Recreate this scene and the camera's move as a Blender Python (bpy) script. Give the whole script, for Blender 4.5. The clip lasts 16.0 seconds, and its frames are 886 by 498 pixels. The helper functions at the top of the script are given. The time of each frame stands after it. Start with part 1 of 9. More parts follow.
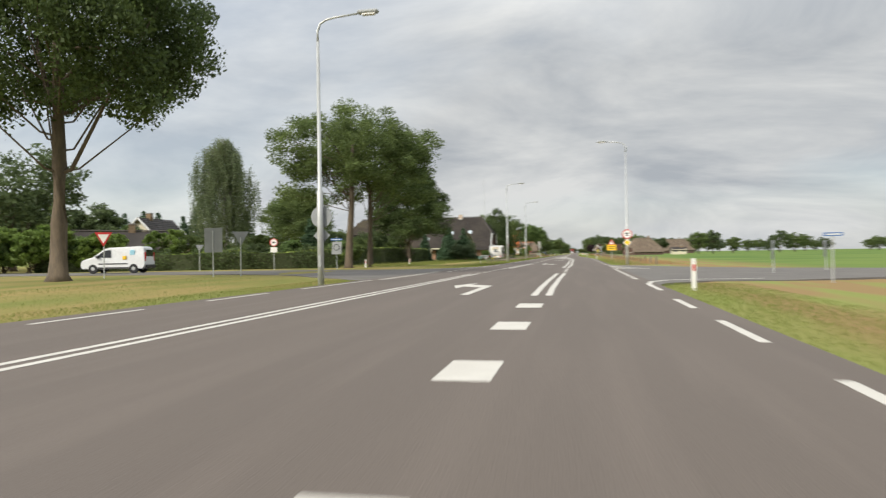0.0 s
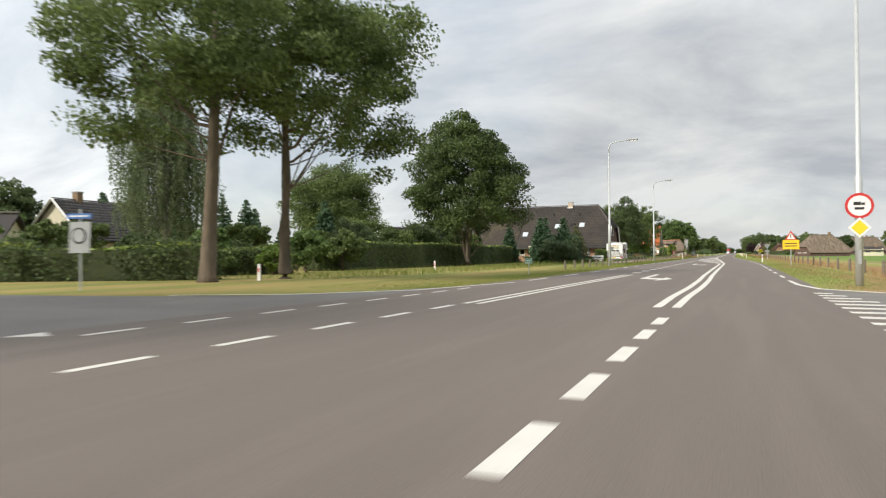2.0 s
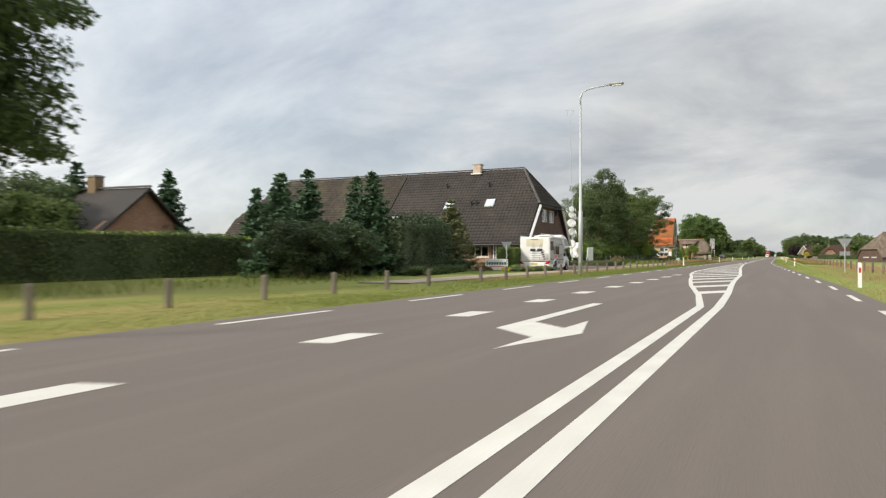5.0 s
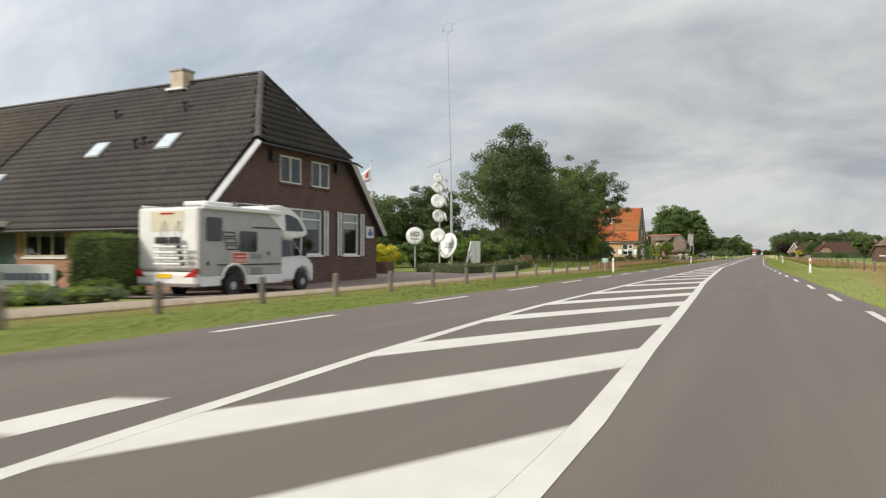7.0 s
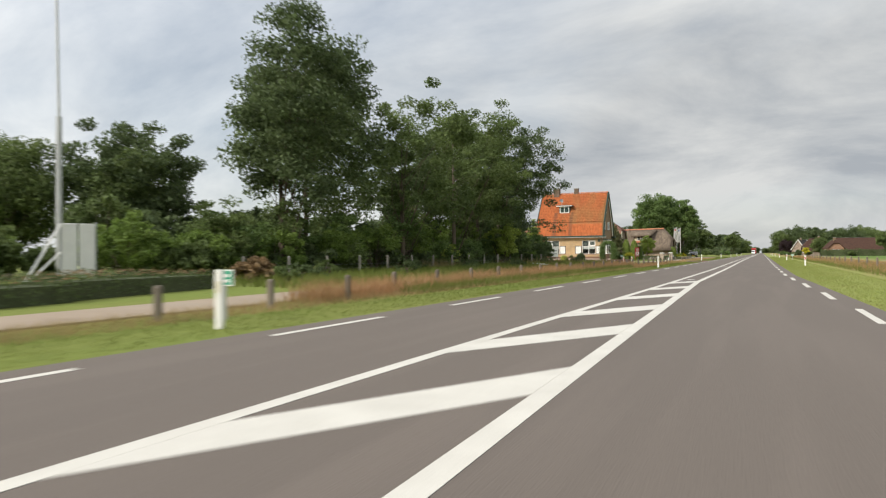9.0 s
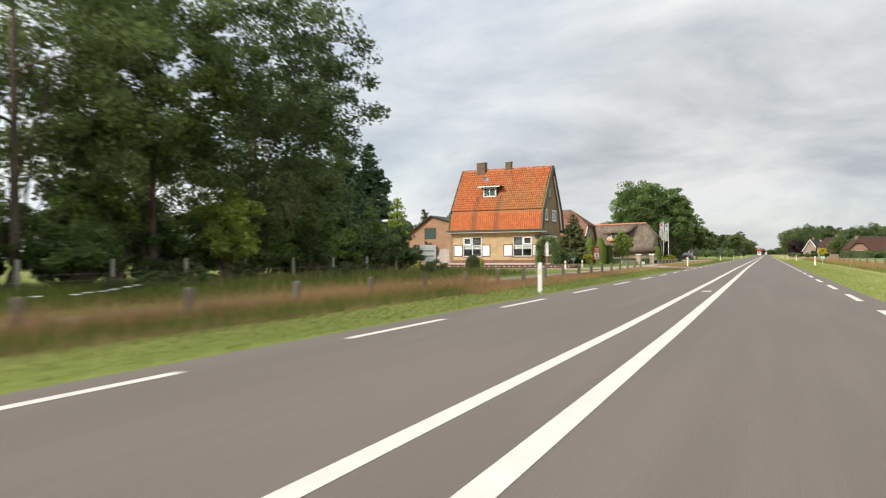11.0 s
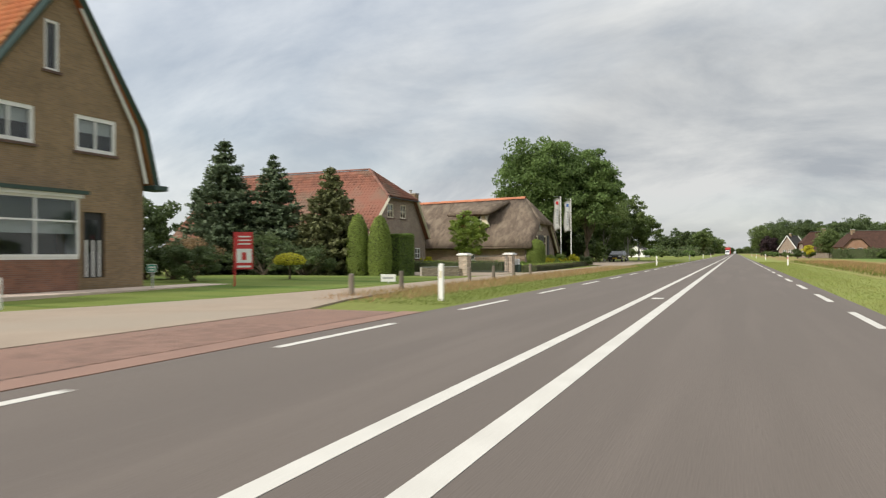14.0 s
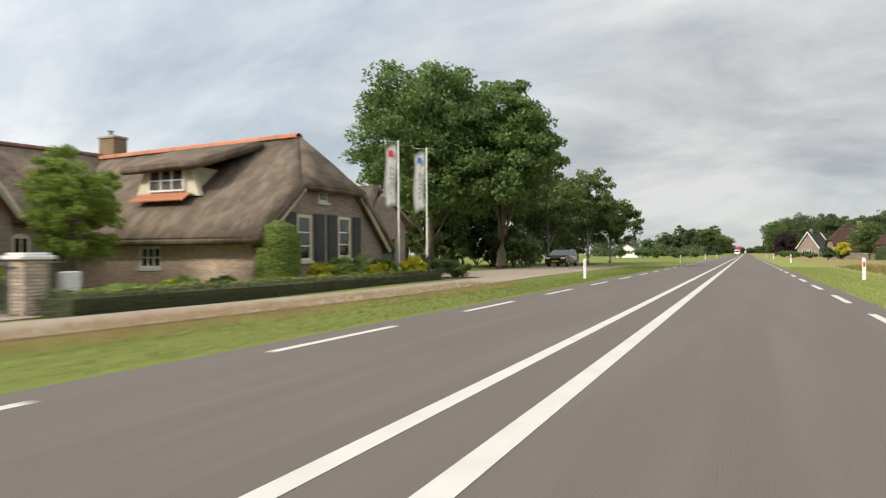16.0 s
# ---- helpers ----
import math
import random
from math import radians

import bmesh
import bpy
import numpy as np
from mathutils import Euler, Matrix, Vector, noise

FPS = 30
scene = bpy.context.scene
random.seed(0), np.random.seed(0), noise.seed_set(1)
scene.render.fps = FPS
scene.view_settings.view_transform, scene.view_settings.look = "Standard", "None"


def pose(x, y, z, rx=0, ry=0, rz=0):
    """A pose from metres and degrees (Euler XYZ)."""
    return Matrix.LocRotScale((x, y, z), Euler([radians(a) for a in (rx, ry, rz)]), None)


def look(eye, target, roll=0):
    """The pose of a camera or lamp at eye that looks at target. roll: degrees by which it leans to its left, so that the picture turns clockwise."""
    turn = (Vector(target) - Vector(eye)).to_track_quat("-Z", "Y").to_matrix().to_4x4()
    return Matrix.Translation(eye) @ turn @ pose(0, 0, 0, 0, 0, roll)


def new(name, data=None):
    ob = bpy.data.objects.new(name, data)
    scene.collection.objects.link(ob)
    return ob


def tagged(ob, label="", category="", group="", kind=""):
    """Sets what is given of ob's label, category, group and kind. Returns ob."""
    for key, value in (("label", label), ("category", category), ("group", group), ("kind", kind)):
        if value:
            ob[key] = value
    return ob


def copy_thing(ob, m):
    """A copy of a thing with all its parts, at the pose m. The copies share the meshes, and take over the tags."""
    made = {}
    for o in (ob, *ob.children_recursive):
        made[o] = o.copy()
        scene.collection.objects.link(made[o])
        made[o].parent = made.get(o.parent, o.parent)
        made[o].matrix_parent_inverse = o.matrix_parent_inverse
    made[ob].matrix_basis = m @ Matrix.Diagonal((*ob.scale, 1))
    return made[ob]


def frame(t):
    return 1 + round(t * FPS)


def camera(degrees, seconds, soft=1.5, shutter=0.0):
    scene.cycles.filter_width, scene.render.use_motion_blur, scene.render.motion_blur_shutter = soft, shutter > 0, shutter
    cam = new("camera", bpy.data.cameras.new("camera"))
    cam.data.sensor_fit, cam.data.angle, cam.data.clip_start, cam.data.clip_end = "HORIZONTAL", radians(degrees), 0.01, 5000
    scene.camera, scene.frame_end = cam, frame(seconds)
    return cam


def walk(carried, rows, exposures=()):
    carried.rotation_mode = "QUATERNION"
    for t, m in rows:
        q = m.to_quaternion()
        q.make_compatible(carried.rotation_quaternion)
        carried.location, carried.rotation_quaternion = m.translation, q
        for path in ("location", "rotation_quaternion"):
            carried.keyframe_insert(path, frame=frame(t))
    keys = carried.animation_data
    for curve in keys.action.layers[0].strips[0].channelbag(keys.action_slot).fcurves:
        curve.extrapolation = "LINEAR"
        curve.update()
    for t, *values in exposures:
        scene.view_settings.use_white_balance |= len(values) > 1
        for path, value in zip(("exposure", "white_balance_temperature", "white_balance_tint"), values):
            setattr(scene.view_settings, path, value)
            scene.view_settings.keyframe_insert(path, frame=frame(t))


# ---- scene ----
cam = camera(65.29, 16.0, soft=1.2, shutter=0.28)
PATH = [
    (0, (2.666, 0.138, 1.071), (0.7375, 9.9502, 1.1502), -0.86),
    (0.3, (2.728, 5.190, 1.071), (-0.2397, 14.7393, 1.1638), -0.79),
    (0.5, (2.738, 8.447, 1.071), (-0.5411, 17.8933, 1.1663), -0.74),
    (1, (2.816, 17.419, 1.071), (-0.9272, 26.6920, 1.1718), -0.57),
    (1.5, (2.910, 25.871, 1.071), (-0.9154, 35.1103, 1.1734), -0.67),
    (2, (3.027, 35.237, 1.071), (-0.8861, 44.4393, 1.1545), -0.43),
    (2.5, (3.097, 44.090, 1.071), (-1.0657, 53.1824, 1.1383), -0.10),
    (3, (3.202, 53.703, 1.071), (-1.1943, 62.6850, 1.1371), 0.03),
    (3.5, (3.201, 62.594, 1.071), (-1.1889, 71.5788, 1.1344), -0.03),
    (4.2, (3.183, 76.080, 1.071), (-1.1924, 85.0717, 1.1526), 0.06),
    (6.3, (2.422, 115.942, 1.071), (-1.8552, 124.9806, 1.1590), 0.07),
    (6.5, (2.340, 119.578, 1.071), (-1.9153, 128.6275, 1.1529), 0.03),
    (7, (2.151, 129.058, 1.071), (-2.0572, 138.1292, 1.1499), -0.01),
    (7.5, (1.918, 137.836, 1.071), (-2.2369, 146.9317, 1.1421), 0.08),
    (8, (1.702, 147.160, 1.071), (-2.4204, 156.2708, 1.1378), -0.04),
    (8.2, (1.642, 150.779, 1.071), (-2.4926, 159.8844, 1.1331), -0.14),
    (10.3, (0.361, 187.475, 1.071), (-3.8811, 196.5302, 1.1654), -0.15),
    (10.5, (0.312, 190.907, 1.071), (-3.9350, 199.9599, 1.1674), -0.14),
    (11, (0.217, 199.780, 1.071), (-4.0222, 208.8361, 1.1705), -0.33),
    (11.5, (0.147, 208.403, 1.071), (-4.0566, 217.4759, 1.1532), -0.04),
    (12, (0.113, 217.482, 1.071), (-4.0003, 226.5967, 1.1439), -0.05),
    (12.5, (0.067, 226.142, 1.071), (-3.9667, 235.2917, 1.1412), 0.01),
    (13, (0.113, 235.275, 1.071), (-3.8514, 244.4555, 1.1417), -0.00),
    (13.5, (0.135, 243.744, 1.071), (-3.7728, 252.9486, 1.1454), -0.23),
    (14, (0.179, 252.669, 1.071), (-3.7164, 261.8783, 1.1508), -0.30),
    (14.5, (0.191, 261.003, 1.071), (-3.7293, 270.2018, 1.1514), -0.34),
    (15, (0.204, 270.088, 1.071), (-3.7767, 279.2612, 1.1491), -0.20),
    (15.5, (0.145, 278.526, 1.071), (-3.8508, 287.6926, 1.1546), -0.22),
    (16, (0.107, 287.942, 1.071), (-3.9062, 297.1009, 1.1521), -0.37),
]
# the clip's camera opens up a little where dark trees fill the picture
EXPOSURES = [(0, 0.08), (1.0, 0.08), (1.5, 0.10), (2.0, 0.22), (2.5, 0.29), (3.0, 0.16), (3.5, 0.10), (4.2, 0.18), (5.2, 0.08), (6.5, 0.0), (8.0, -0.02), (9.3, 0.10), (10.4, 0.26), (11.4, 0.28), (12.0, 0.12), (12.6, 0.08), (14.0, 0.06), (14.5, 0.10), (16.0, 0.12)]
walk(cam, [(t, look(eye, target, roll)) for t, eye, target, roll in PATH], EXPOSURES)

# ---- sky and sun ----
SUN_ELEVATION, SUN_AZIMUTH = 33.0, 215.0  # degrees; azimuth clockwise from +y


def make_sky():
    world = bpy.data.worlds.new("sky")
    scene.world = world
    world.use_nodes = True
    n, l = world.node_tree.nodes, world.node_tree.links
    n.clear()
    out = n.new("ShaderNodeOutputWorld")
    sky = n.new("ShaderNodeTexSky")
    sky.sky_type, sky.sun_disc = "NISHITA", False
    sky.sun_elevation, sky.sun_rotation = radians(SUN_ELEVATION), radians(SUN_AZIMUTH)
    sky.air_density, sky.dust_density = 1.0, 1.5
    blue = n.new("ShaderNodeBackground")
    blue.inputs["Strength"].default_value = 0.12
    l.new(sky.outputs[0], blue.inputs["Color"])
    # a layer of broken stratus: direction flattened onto a plane overhead
    coord = n.new("ShaderNodeTexCoord")
    split = n.new("ShaderNodeSeparateXYZ")
    l.new(coord.outputs["Generated"], split.inputs[0])
    lift = n.new("ShaderNodeMath"); lift.operation = "MAXIMUM"
    l.new(split.outputs["Z"], lift.inputs[0]); lift.inputs[1].default_value = 0.0
    add = n.new("ShaderNodeMath"); add.operation = "ADD"
    l.new(lift.outputs[0], add.inputs[0]); add.inputs[1].default_value = 0.42
    dx = n.new("ShaderNodeMath"); dx.operation = "DIVIDE"
    dy = n.new("ShaderNodeMath"); dy.operation = "DIVIDE"
    l.new(split.outputs["X"], dx.inputs[0]); l.new(add.outputs[0], dx.inputs[1])
    l.new(split.outputs["Y"], dy.inputs[0]); l.new(add.outputs[0], dy.inputs[1])
    flat = n.new("ShaderNodeCombineXYZ")
    l.new(dx.outputs[0], flat.inputs[0]); l.new(dy.outputs[0], flat.inputs[1])
    stretch = n.new("ShaderNodeMapping")
    stretch.inputs["Scale"].default_value = (0.55, 0.9, 1.0)
    stretch.inputs["Rotation"].default_value = (0, 0, radians(-20))
    stretch.inputs["Location"].default_value = (3.3, 1.7, 0.0)
    l.new(flat.outputs[0], stretch.inputs[0])
    big = n.new("ShaderNodeTexNoise")
    big.inputs["Scale"].default_value, big.inputs["Detail"].default_value = 3.0, 10.0
    big.inputs["Roughness"].default_value = 0.60
    big.inputs["Distortion"].default_value = 0.4
    l.new(stretch.outputs[0], big.inputs[0])
    tone = n.new("ShaderNodeValToRGB")
    tone.color_ramp.elements[0].position, tone.color_ramp.elements[0].color = 0.36, (0.475, 0.51, 0.55, 1)
    tone.color_ramp.elements[1].position, tone.color_ramp.elements[1].color = 0.64, (0.81, 0.82, 0.81, 1)
    l.new(big.outputs["Fac"], tone.inputs[0])
    cloud = n.new("ShaderNodeBackground")
    l.new(tone.outputs[0], cloud.inputs["Color"])
    # an overcast sky is brighter overhead than at the horizon
    rise = n.new("ShaderNodeMapRange")
    rise.inputs["From Min"].default_value, rise.inputs["From Max"].default_value = 0.25, 0.95
    rise.inputs["To Min"].default_value, rise.inputs["To Max"].default_value = 1.0, 2.3
    l.new(split.outputs["Z"], rise.inputs["Value"])
    # the cloud deck is thinner towards the sun's side, behind and to the left of the road
    thin = n.new("ShaderNodeMapRange")
    thin.inputs["From Min"].default_value, thin.inputs["From Max"].default_value = -0.85, -0.20
    thin.inputs["To Min"].default_value, thin.inputs["To Max"].default_value = 1.26, 0.84
    l.new(split.outputs["X"], thin.inputs["Value"])
    both = n.new("ShaderNodeMath"); both.operation = "MULTIPLY"
    l.new(rise.outputs[0], both.inputs[0]); l.new(thin.outputs[0], both.inputs[1]); l.new(both.outputs[0], cloud.inputs["Strength"])
    gaps = n.new("ShaderNodeTexNoise")
    gaps.inputs["Scale"].default_value, gaps.inputs["Detail"].default_value = 1.3, 6.0
    shifted = n.new("ShaderNodeMapping")
    shifted.inputs["Location"].default_value = (7.1, 4.2, 0.0)
    shifted.inputs["Scale"].default_value = (0.6, 0.9, 1.0)
    l.new(flat.outputs[0], shifted.inputs[0]); l.new(shifted.outputs[0], gaps.inputs[0])
    cover = n.new("ShaderNodeValToRGB")
    cover.color_ramp.elements[0].position, cover.color_ramp.elements[0].color = 0.36, (0.60, 0.60, 0.60, 1)
    cover.color_ramp.elements[1].position, cover.color_ramp.elements[1].color = 0.56, (1, 1, 1, 1)
    l.new(gaps.outputs["Fac"], cover.inputs[0])
    mix = n.new("ShaderNodeMixShader")
    l.new(cover.outputs[0], mix.inputs[0]); l.new(blue.outputs[0], mix.inputs[1]); l.new(cloud.outputs[0], mix.inputs[2])
    l.new(mix.outputs[0], out.inputs[0])


make_sky()
sun = new("sun", bpy.data.lights.new("sun", "SUN"))
sun.data.energy, sun.data.angle, sun.data.color = 3.4, radians(9), (0.99, 0.94, 0.84)
_az, _el = radians(SUN_AZIMUTH), radians(SUN_ELEVATION)
SUN_FROM = Vector((math.sin(_az) * math.cos(_el), math.cos(_az) * math.cos(_el), math.sin(_el)))
sun.matrix_world = look(SUN_FROM * 200, (0, 0, 0))

# ---- materials ----
def material(name, base, second=None, scale=4.0, rough=0.8, metal=0.0, fine=40.0, bump=0.0, island=0.0, random_=0.0,
             stretch=(1, 1, 1), sharp=0.25, sheen=0.5, clear=0.0, third=None, third_scale=0.3, grit=0.18):
    """A procedural surface: two colours blended by coarse noise, grain by fine noise, bump, and variation piece by piece."""
    m = bpy.data.materials.new(name)
    m.use_nodes = True
    n, l = m.node_tree.nodes, m.node_tree.links
    b = n["Principled BSDF"]
    b.inputs["Roughness"].default_value, b.inputs["Metallic"].default_value = rough, metal
    b.inputs["Specular IOR Level"].default_value = sheen
    b.inputs["Coat Weight"].default_value = clear
    second = second or tuple(c * 0.8 for c in base)
    coord = n.new("ShaderNodeTexCoord")
    mapping = n.new("ShaderNodeMapping")
    mapping.inputs["Scale"].default_value = stretch
    l.new(coord.outputs["Object"], mapping.inputs[0])
    coarse = n.new("ShaderNodeTexNoise")
    coarse.inputs["Scale"].default_value, coarse.inputs["Detail"].default_value = scale, 5.0
    l.new(mapping.outputs[0], coarse.inputs[0])
    ramp = n.new("ShaderNodeValToRGB")
    ramp.color_ramp.elements[0].position, ramp.color_ramp.elements[1].position = 0.5 - sharp, 0.5 + sharp
    ramp.color_ramp.elements[0].color, ramp.color_ramp.elements[1].color = (*second, 1), (*base, 1)
    l.new(coarse.outputs["Fac"], ramp.inputs[0])
    colour = ramp.outputs[0]
    grain = n.new("ShaderNodeTexNoise")
    grain.inputs["Scale"].default_value, grain.inputs["Detail"].default_value = fine, 3.0
    l.new(mapping.outputs[0], grain.inputs[0])
    if third:
        wide = n.new("ShaderNodeTexNoise")
        wide.inputs["Scale"].default_value, wide.inputs["Detail"].default_value = third_scale, 4.0
        l.new(mapping.outputs[0], wide.inputs[0])
        mask = n.new("ShaderNodeValToRGB")
        mask.color_ramp.elements[0].position, mask.color_ramp.elements[1].position = 0.48, 0.64
        l.new(wide.outputs["Fac"], mask.inputs[0])
        mix = n.new("ShaderNodeMix"); mix.data_type = "RGBA"
        l.new(mask.outputs[0], mix.inputs["Factor"]); l.new(colour, mix.inputs["A"]); mix.inputs["B"].default_value = (*third, 1)
        colour = mix.outputs["Result"]
    hsv = n.new("ShaderNodeHueSaturation")
    value = n.new("ShaderNodeMapRange")
    value.inputs["To Min"].default_value, value.inputs["To Max"].default_value = 1 - grit, 1 + grit
    l.new(grain.outputs["Fac"], value.inputs["Value"])
    vary = value.outputs[0]
    if island or random_:
        if island:
            source = n.new("ShaderNodeNewGeometry").outputs["Random Per Island"]
        else:
            source = n.new("ShaderNodeObjectInfo").outputs["Random"]
        amount = island or random_
        spread = n.new("ShaderNodeMapRange")
        spread.inputs["To Min"].default_value, spread.inputs["To Max"].default_value = 1 - amount, 1 + amount
        l.new(source, spread.inputs["Value"])
        times = n.new("ShaderNodeMath"); times.operation = "MULTIPLY"
        l.new(vary, times.inputs[0]); l.new(spread.outputs[0], times.inputs[1])
        vary = times.outputs[0]
    l.new(vary, hsv.inputs["Value"]); l.new(colour, hsv.inputs["Color"])
    l.new(hsv.outputs[0], b.inputs["Base Color"])
    if bump:
        relief = n.new("ShaderNodeBump")
        relief.inputs["Strength"].default_value, relief.inputs["Distance"].default_value = bump, 0.02
        l.new(grain.outputs["Fac"], relief.inputs["Height"]); l.new(relief.outputs[0], b.inputs["Normal"])
    return m


def leaf_material(name, base, second, light=0.35, spread=0.35):
    m = material(name, base, second, scale=0.35, rough=0.6, fine=3.0, island=spread, sharp=0.18, sheen=0.25)
    n, l = m.node_tree.nodes, m.node_tree.links
    b, out = n["Principled BSDF"], n["Material Output"]
    through_ = n.new("ShaderNodeBsdfTranslucent")
    source = b.inputs["Base Color"].links[0].from_socket
    l.new(source, through_.inputs["Color"])
    mix = n.new("ShaderNodeMixShader")
    mix.inputs[0].default_value = light
    l.new(b.outputs[0], mix.inputs[1]); l.new(through_.outputs[0], mix.inputs[2]); l.new(mix.outputs[0], out.inputs[0])
    return m


def brick_material(name, one, two, mortar, width=0.22, height=0.062, rough=0.9, axis="xz", random_=0.0):
    m = bpy.data.materials.new(name)
    m.use_nodes = True
    n, l = m.node_tree.nodes, m.node_tree.links
    b = n["Principled BSDF"]
    b.inputs["Roughness"].default_value = rough
    b.inputs["Specular IOR Level"].default_value = 0.2
    coord, split, join = n.new("ShaderNodeTexCoord"), n.new("ShaderNodeSeparateXYZ"), n.new("ShaderNodeCombineXYZ")
    l.new(coord.outputs["Object"], split.inputs[0])
    along = n.new("ShaderNodeMath"); along.operation = "ADD"
    l.new(split.outputs["X"], along.inputs[0]); l.new(split.outputs["Y"], along.inputs[1])
    l.new(along.outputs[0], join.inputs[0]); l.new(split.outputs["Z"], join.inputs[1])
    brick = n.new("ShaderNodeTexBrick")
    brick.inputs["Scale"].default_value = 1.0
    brick.inputs["Brick Width"].default_value, brick.inputs["Row Height"].default_value = width, height
    brick.inputs["Mortar Size"].default_value, brick.inputs["Mortar Smooth"].default_value = 0.007, 0.2
    brick.inputs["Color1"].default_value, brick.inputs["Color2"].default_value = (*one, 1), (*two, 1)
    brick.inputs["Mortar"].default_value = (*mortar, 1)
    l.new(join.outputs[0], brick.inputs[0])
    stain = n.new("ShaderNodeTexNoise")
    stain.inputs["Scale"].default_value, stain.inputs["Detail"].default_value = 1.3, 6.0
    l.new(coord.outputs["Object"], stain.inputs[0])
    dirt = n.new("ShaderNodeMapRange")
    dirt.inputs["To Min"].default_value, dirt.inputs["To Max"].default_value = 0.7, 1.25
    l.new(stain.outputs["Fac"], dirt.inputs["Value"])
    hsv = n.new("ShaderNodeHueSaturation")
    l.new(dirt.outputs[0], hsv.inputs["Value"]); l.new(brick.outputs["Color"], hsv.inputs["Color"])
    l.new(hsv.outputs[0], b.inputs["Base Color"])
    relief = n.new("ShaderNodeBump")
    relief.inputs["Strength"].default_value, relief.inputs["Distance"].default_value = 0.5, 0.01
    relief.invert = True
    l.new(brick.outputs["Fac"], relief.inputs["Height"]); l.new(relief.outputs[0], b.inputs["Normal"])
    return m


def glass_material(name):
    m = bpy.data.materials.new(name)
    m.use_nodes = True
    b = m.node_tree.nodes["Principled BSDF"]
    b.inputs["Base Color"].default_value = (0.75, 0.8, 0.8, 1)
    b.inputs["Transmission Weight"].default_value, b.inputs["Roughness"].default_value, b.inputs["IOR"].default_value = 1.0, 0.02, 1.45
    return m


ASPHALT = material("asphalt", (0.134, 0.110, 0.092), (0.119, 0.098, 0.083), scale=0.5, rough=0.85, fine=55, bump=0.25, stretch=(1.6, 0.10, 1), third=(0.140, 0.115, 0.097), third_scale=1.1, sheen=0.4, grit=0.10)
OLD_ASPHALT = material("old_asphalt", (0.175, 0.162, 0.148), (0.13, 0.121, 0.112), scale=0.5, rough=0.9, fine=50, bump=0.3, sheen=0.3)
PAINT = material("road_paint", (0.60, 0.575, 0.52), (0.51, 0.485, 0.435), scale=2.2, rough=0.75, fine=70, bump=0.1)
PATHWAY = material("path_concrete", (0.34, 0.265, 0.195), (0.27, 0.21, 0.155), scale=0.8, rough=0.9, fine=30, bump=0.3, third=(0.30, 0.245, 0.185), third_scale=0.25)
PAVER = material("clay_paver", (0.250, 0.145, 0.105), (0.190, 0.115, 0.087), scale=1.2, rough=0.9, fine=40, random_=0.18)
YARD = material("yard_paver", (0.215, 0.155, 0.130), (0.165, 0.122, 0.105), scale=1.6, rough=0.9, fine=24, bump=0.3, third=(0.19, 0.15, 0.13), third_scale=0.3)
PAVER_BED = material("paver_joint", (0.16, 0.12, 0.10), (0.12, 0.095, 0.08), scale=1.0, rough=0.95, fine=40)
STEEL = material("galvanised_steel", (0.52, 0.53, 0.52), (0.42, 0.43, 0.43), scale=1.5, rough=0.45, metal=0.35, fine=25)
GREY_PAINT = material("grey_paint", (0.36, 0.37, 0.37), (0.30, 0.31, 0.31), scale=3, rough=0.55, fine=25)
SIGN_BACK = material("sign_back", (0.27, 0.285, 0.29), (0.22, 0.23, 0.24), scale=3, rough=0.5, metal=0.2, fine=25)
WHITE = material("white_paint", (0.80, 0.79, 0.76), (0.70, 0.69, 0.66), scale=2.0, rough=0.5, fine=30)
CREAM = material("cream_paint", (0.66, 0.60, 0.44), (0.58, 0.53, 0.40), scale=2.0, rough=0.6, fine=30)
RED = material("sign_red", (0.55, 0.03, 0.03), (0.48, 0.03, 0.03), scale=3, rough=0.4, fine=20)
YELLOW = material("sign_yellow", (0.88, 0.56, 0.02), (0.80, 0.50, 0.02), scale=3, rough=0.45, fine=20)
BLUE = material("sign_blue", (0.06, 0.16, 0.42), (0.05, 0.14, 0.36), scale=3, rough=0.4, fine=20)
SIGN_GREEN = material("sign_green", (0.05, 0.33, 0.21), (0.05, 0.28, 0.18), scale=3, rough=0.5, fine=20)
BLACK = material("black_paint", (0.018, 0.018, 0.02), (0.028, 0.028, 0.028), scale=3, rough=0.5, fine=20)
DARK_GREEN = material("dark_green_paint", (0.018, 0.045, 0.035), (0.026, 0.055, 0.042), scale=3, rough=0.45, fine=20)
RUBBER = material("rubber", (0.025, 0.025, 0.026), (0.035, 0.035, 0.036), scale=8, rough=0.85, fine=40)
OLD_WOOD = material("weathered_wood", (0.20, 0.165, 0.125), (0.13, 0.11, 0.09), scale=6, rough=0.9, fine=60, bump=0.4, stretch=(1, 1, 0.2), random_=0.2)
BARK = material("bark", (0.165, 0.125, 0.085), (0.085, 0.068, 0.05), scale=5, rough=0.95, fine=26, bump=0.9, stretch=(1, 1, 0.3))
BIRCH_BARK = material("birch_bark", (0.48, 0.45, 0.40), (0.12, 0.11, 0.10), scale=5, rough=0.9, fine=20, bump=0.4, stretch=(1, 1, 2.5))
GRASS = leaf_material("grass_blades", (0.185, 0.240, 0.054), (0.235, 0.243, 0.070), light=0.5, spread=0.22)
GREEN_GRASS = leaf_material("fresh_grass_blades", (0.150, 0.200, 0.040), (0.185, 0.205, 0.052), light=0.5, spread=0.22)
PALE_GRASS = leaf_material("pale_grass_blades", (0.265, 0.315, 0.085), (0.30, 0.30, 0.10), light=0.5, spread=0.22)
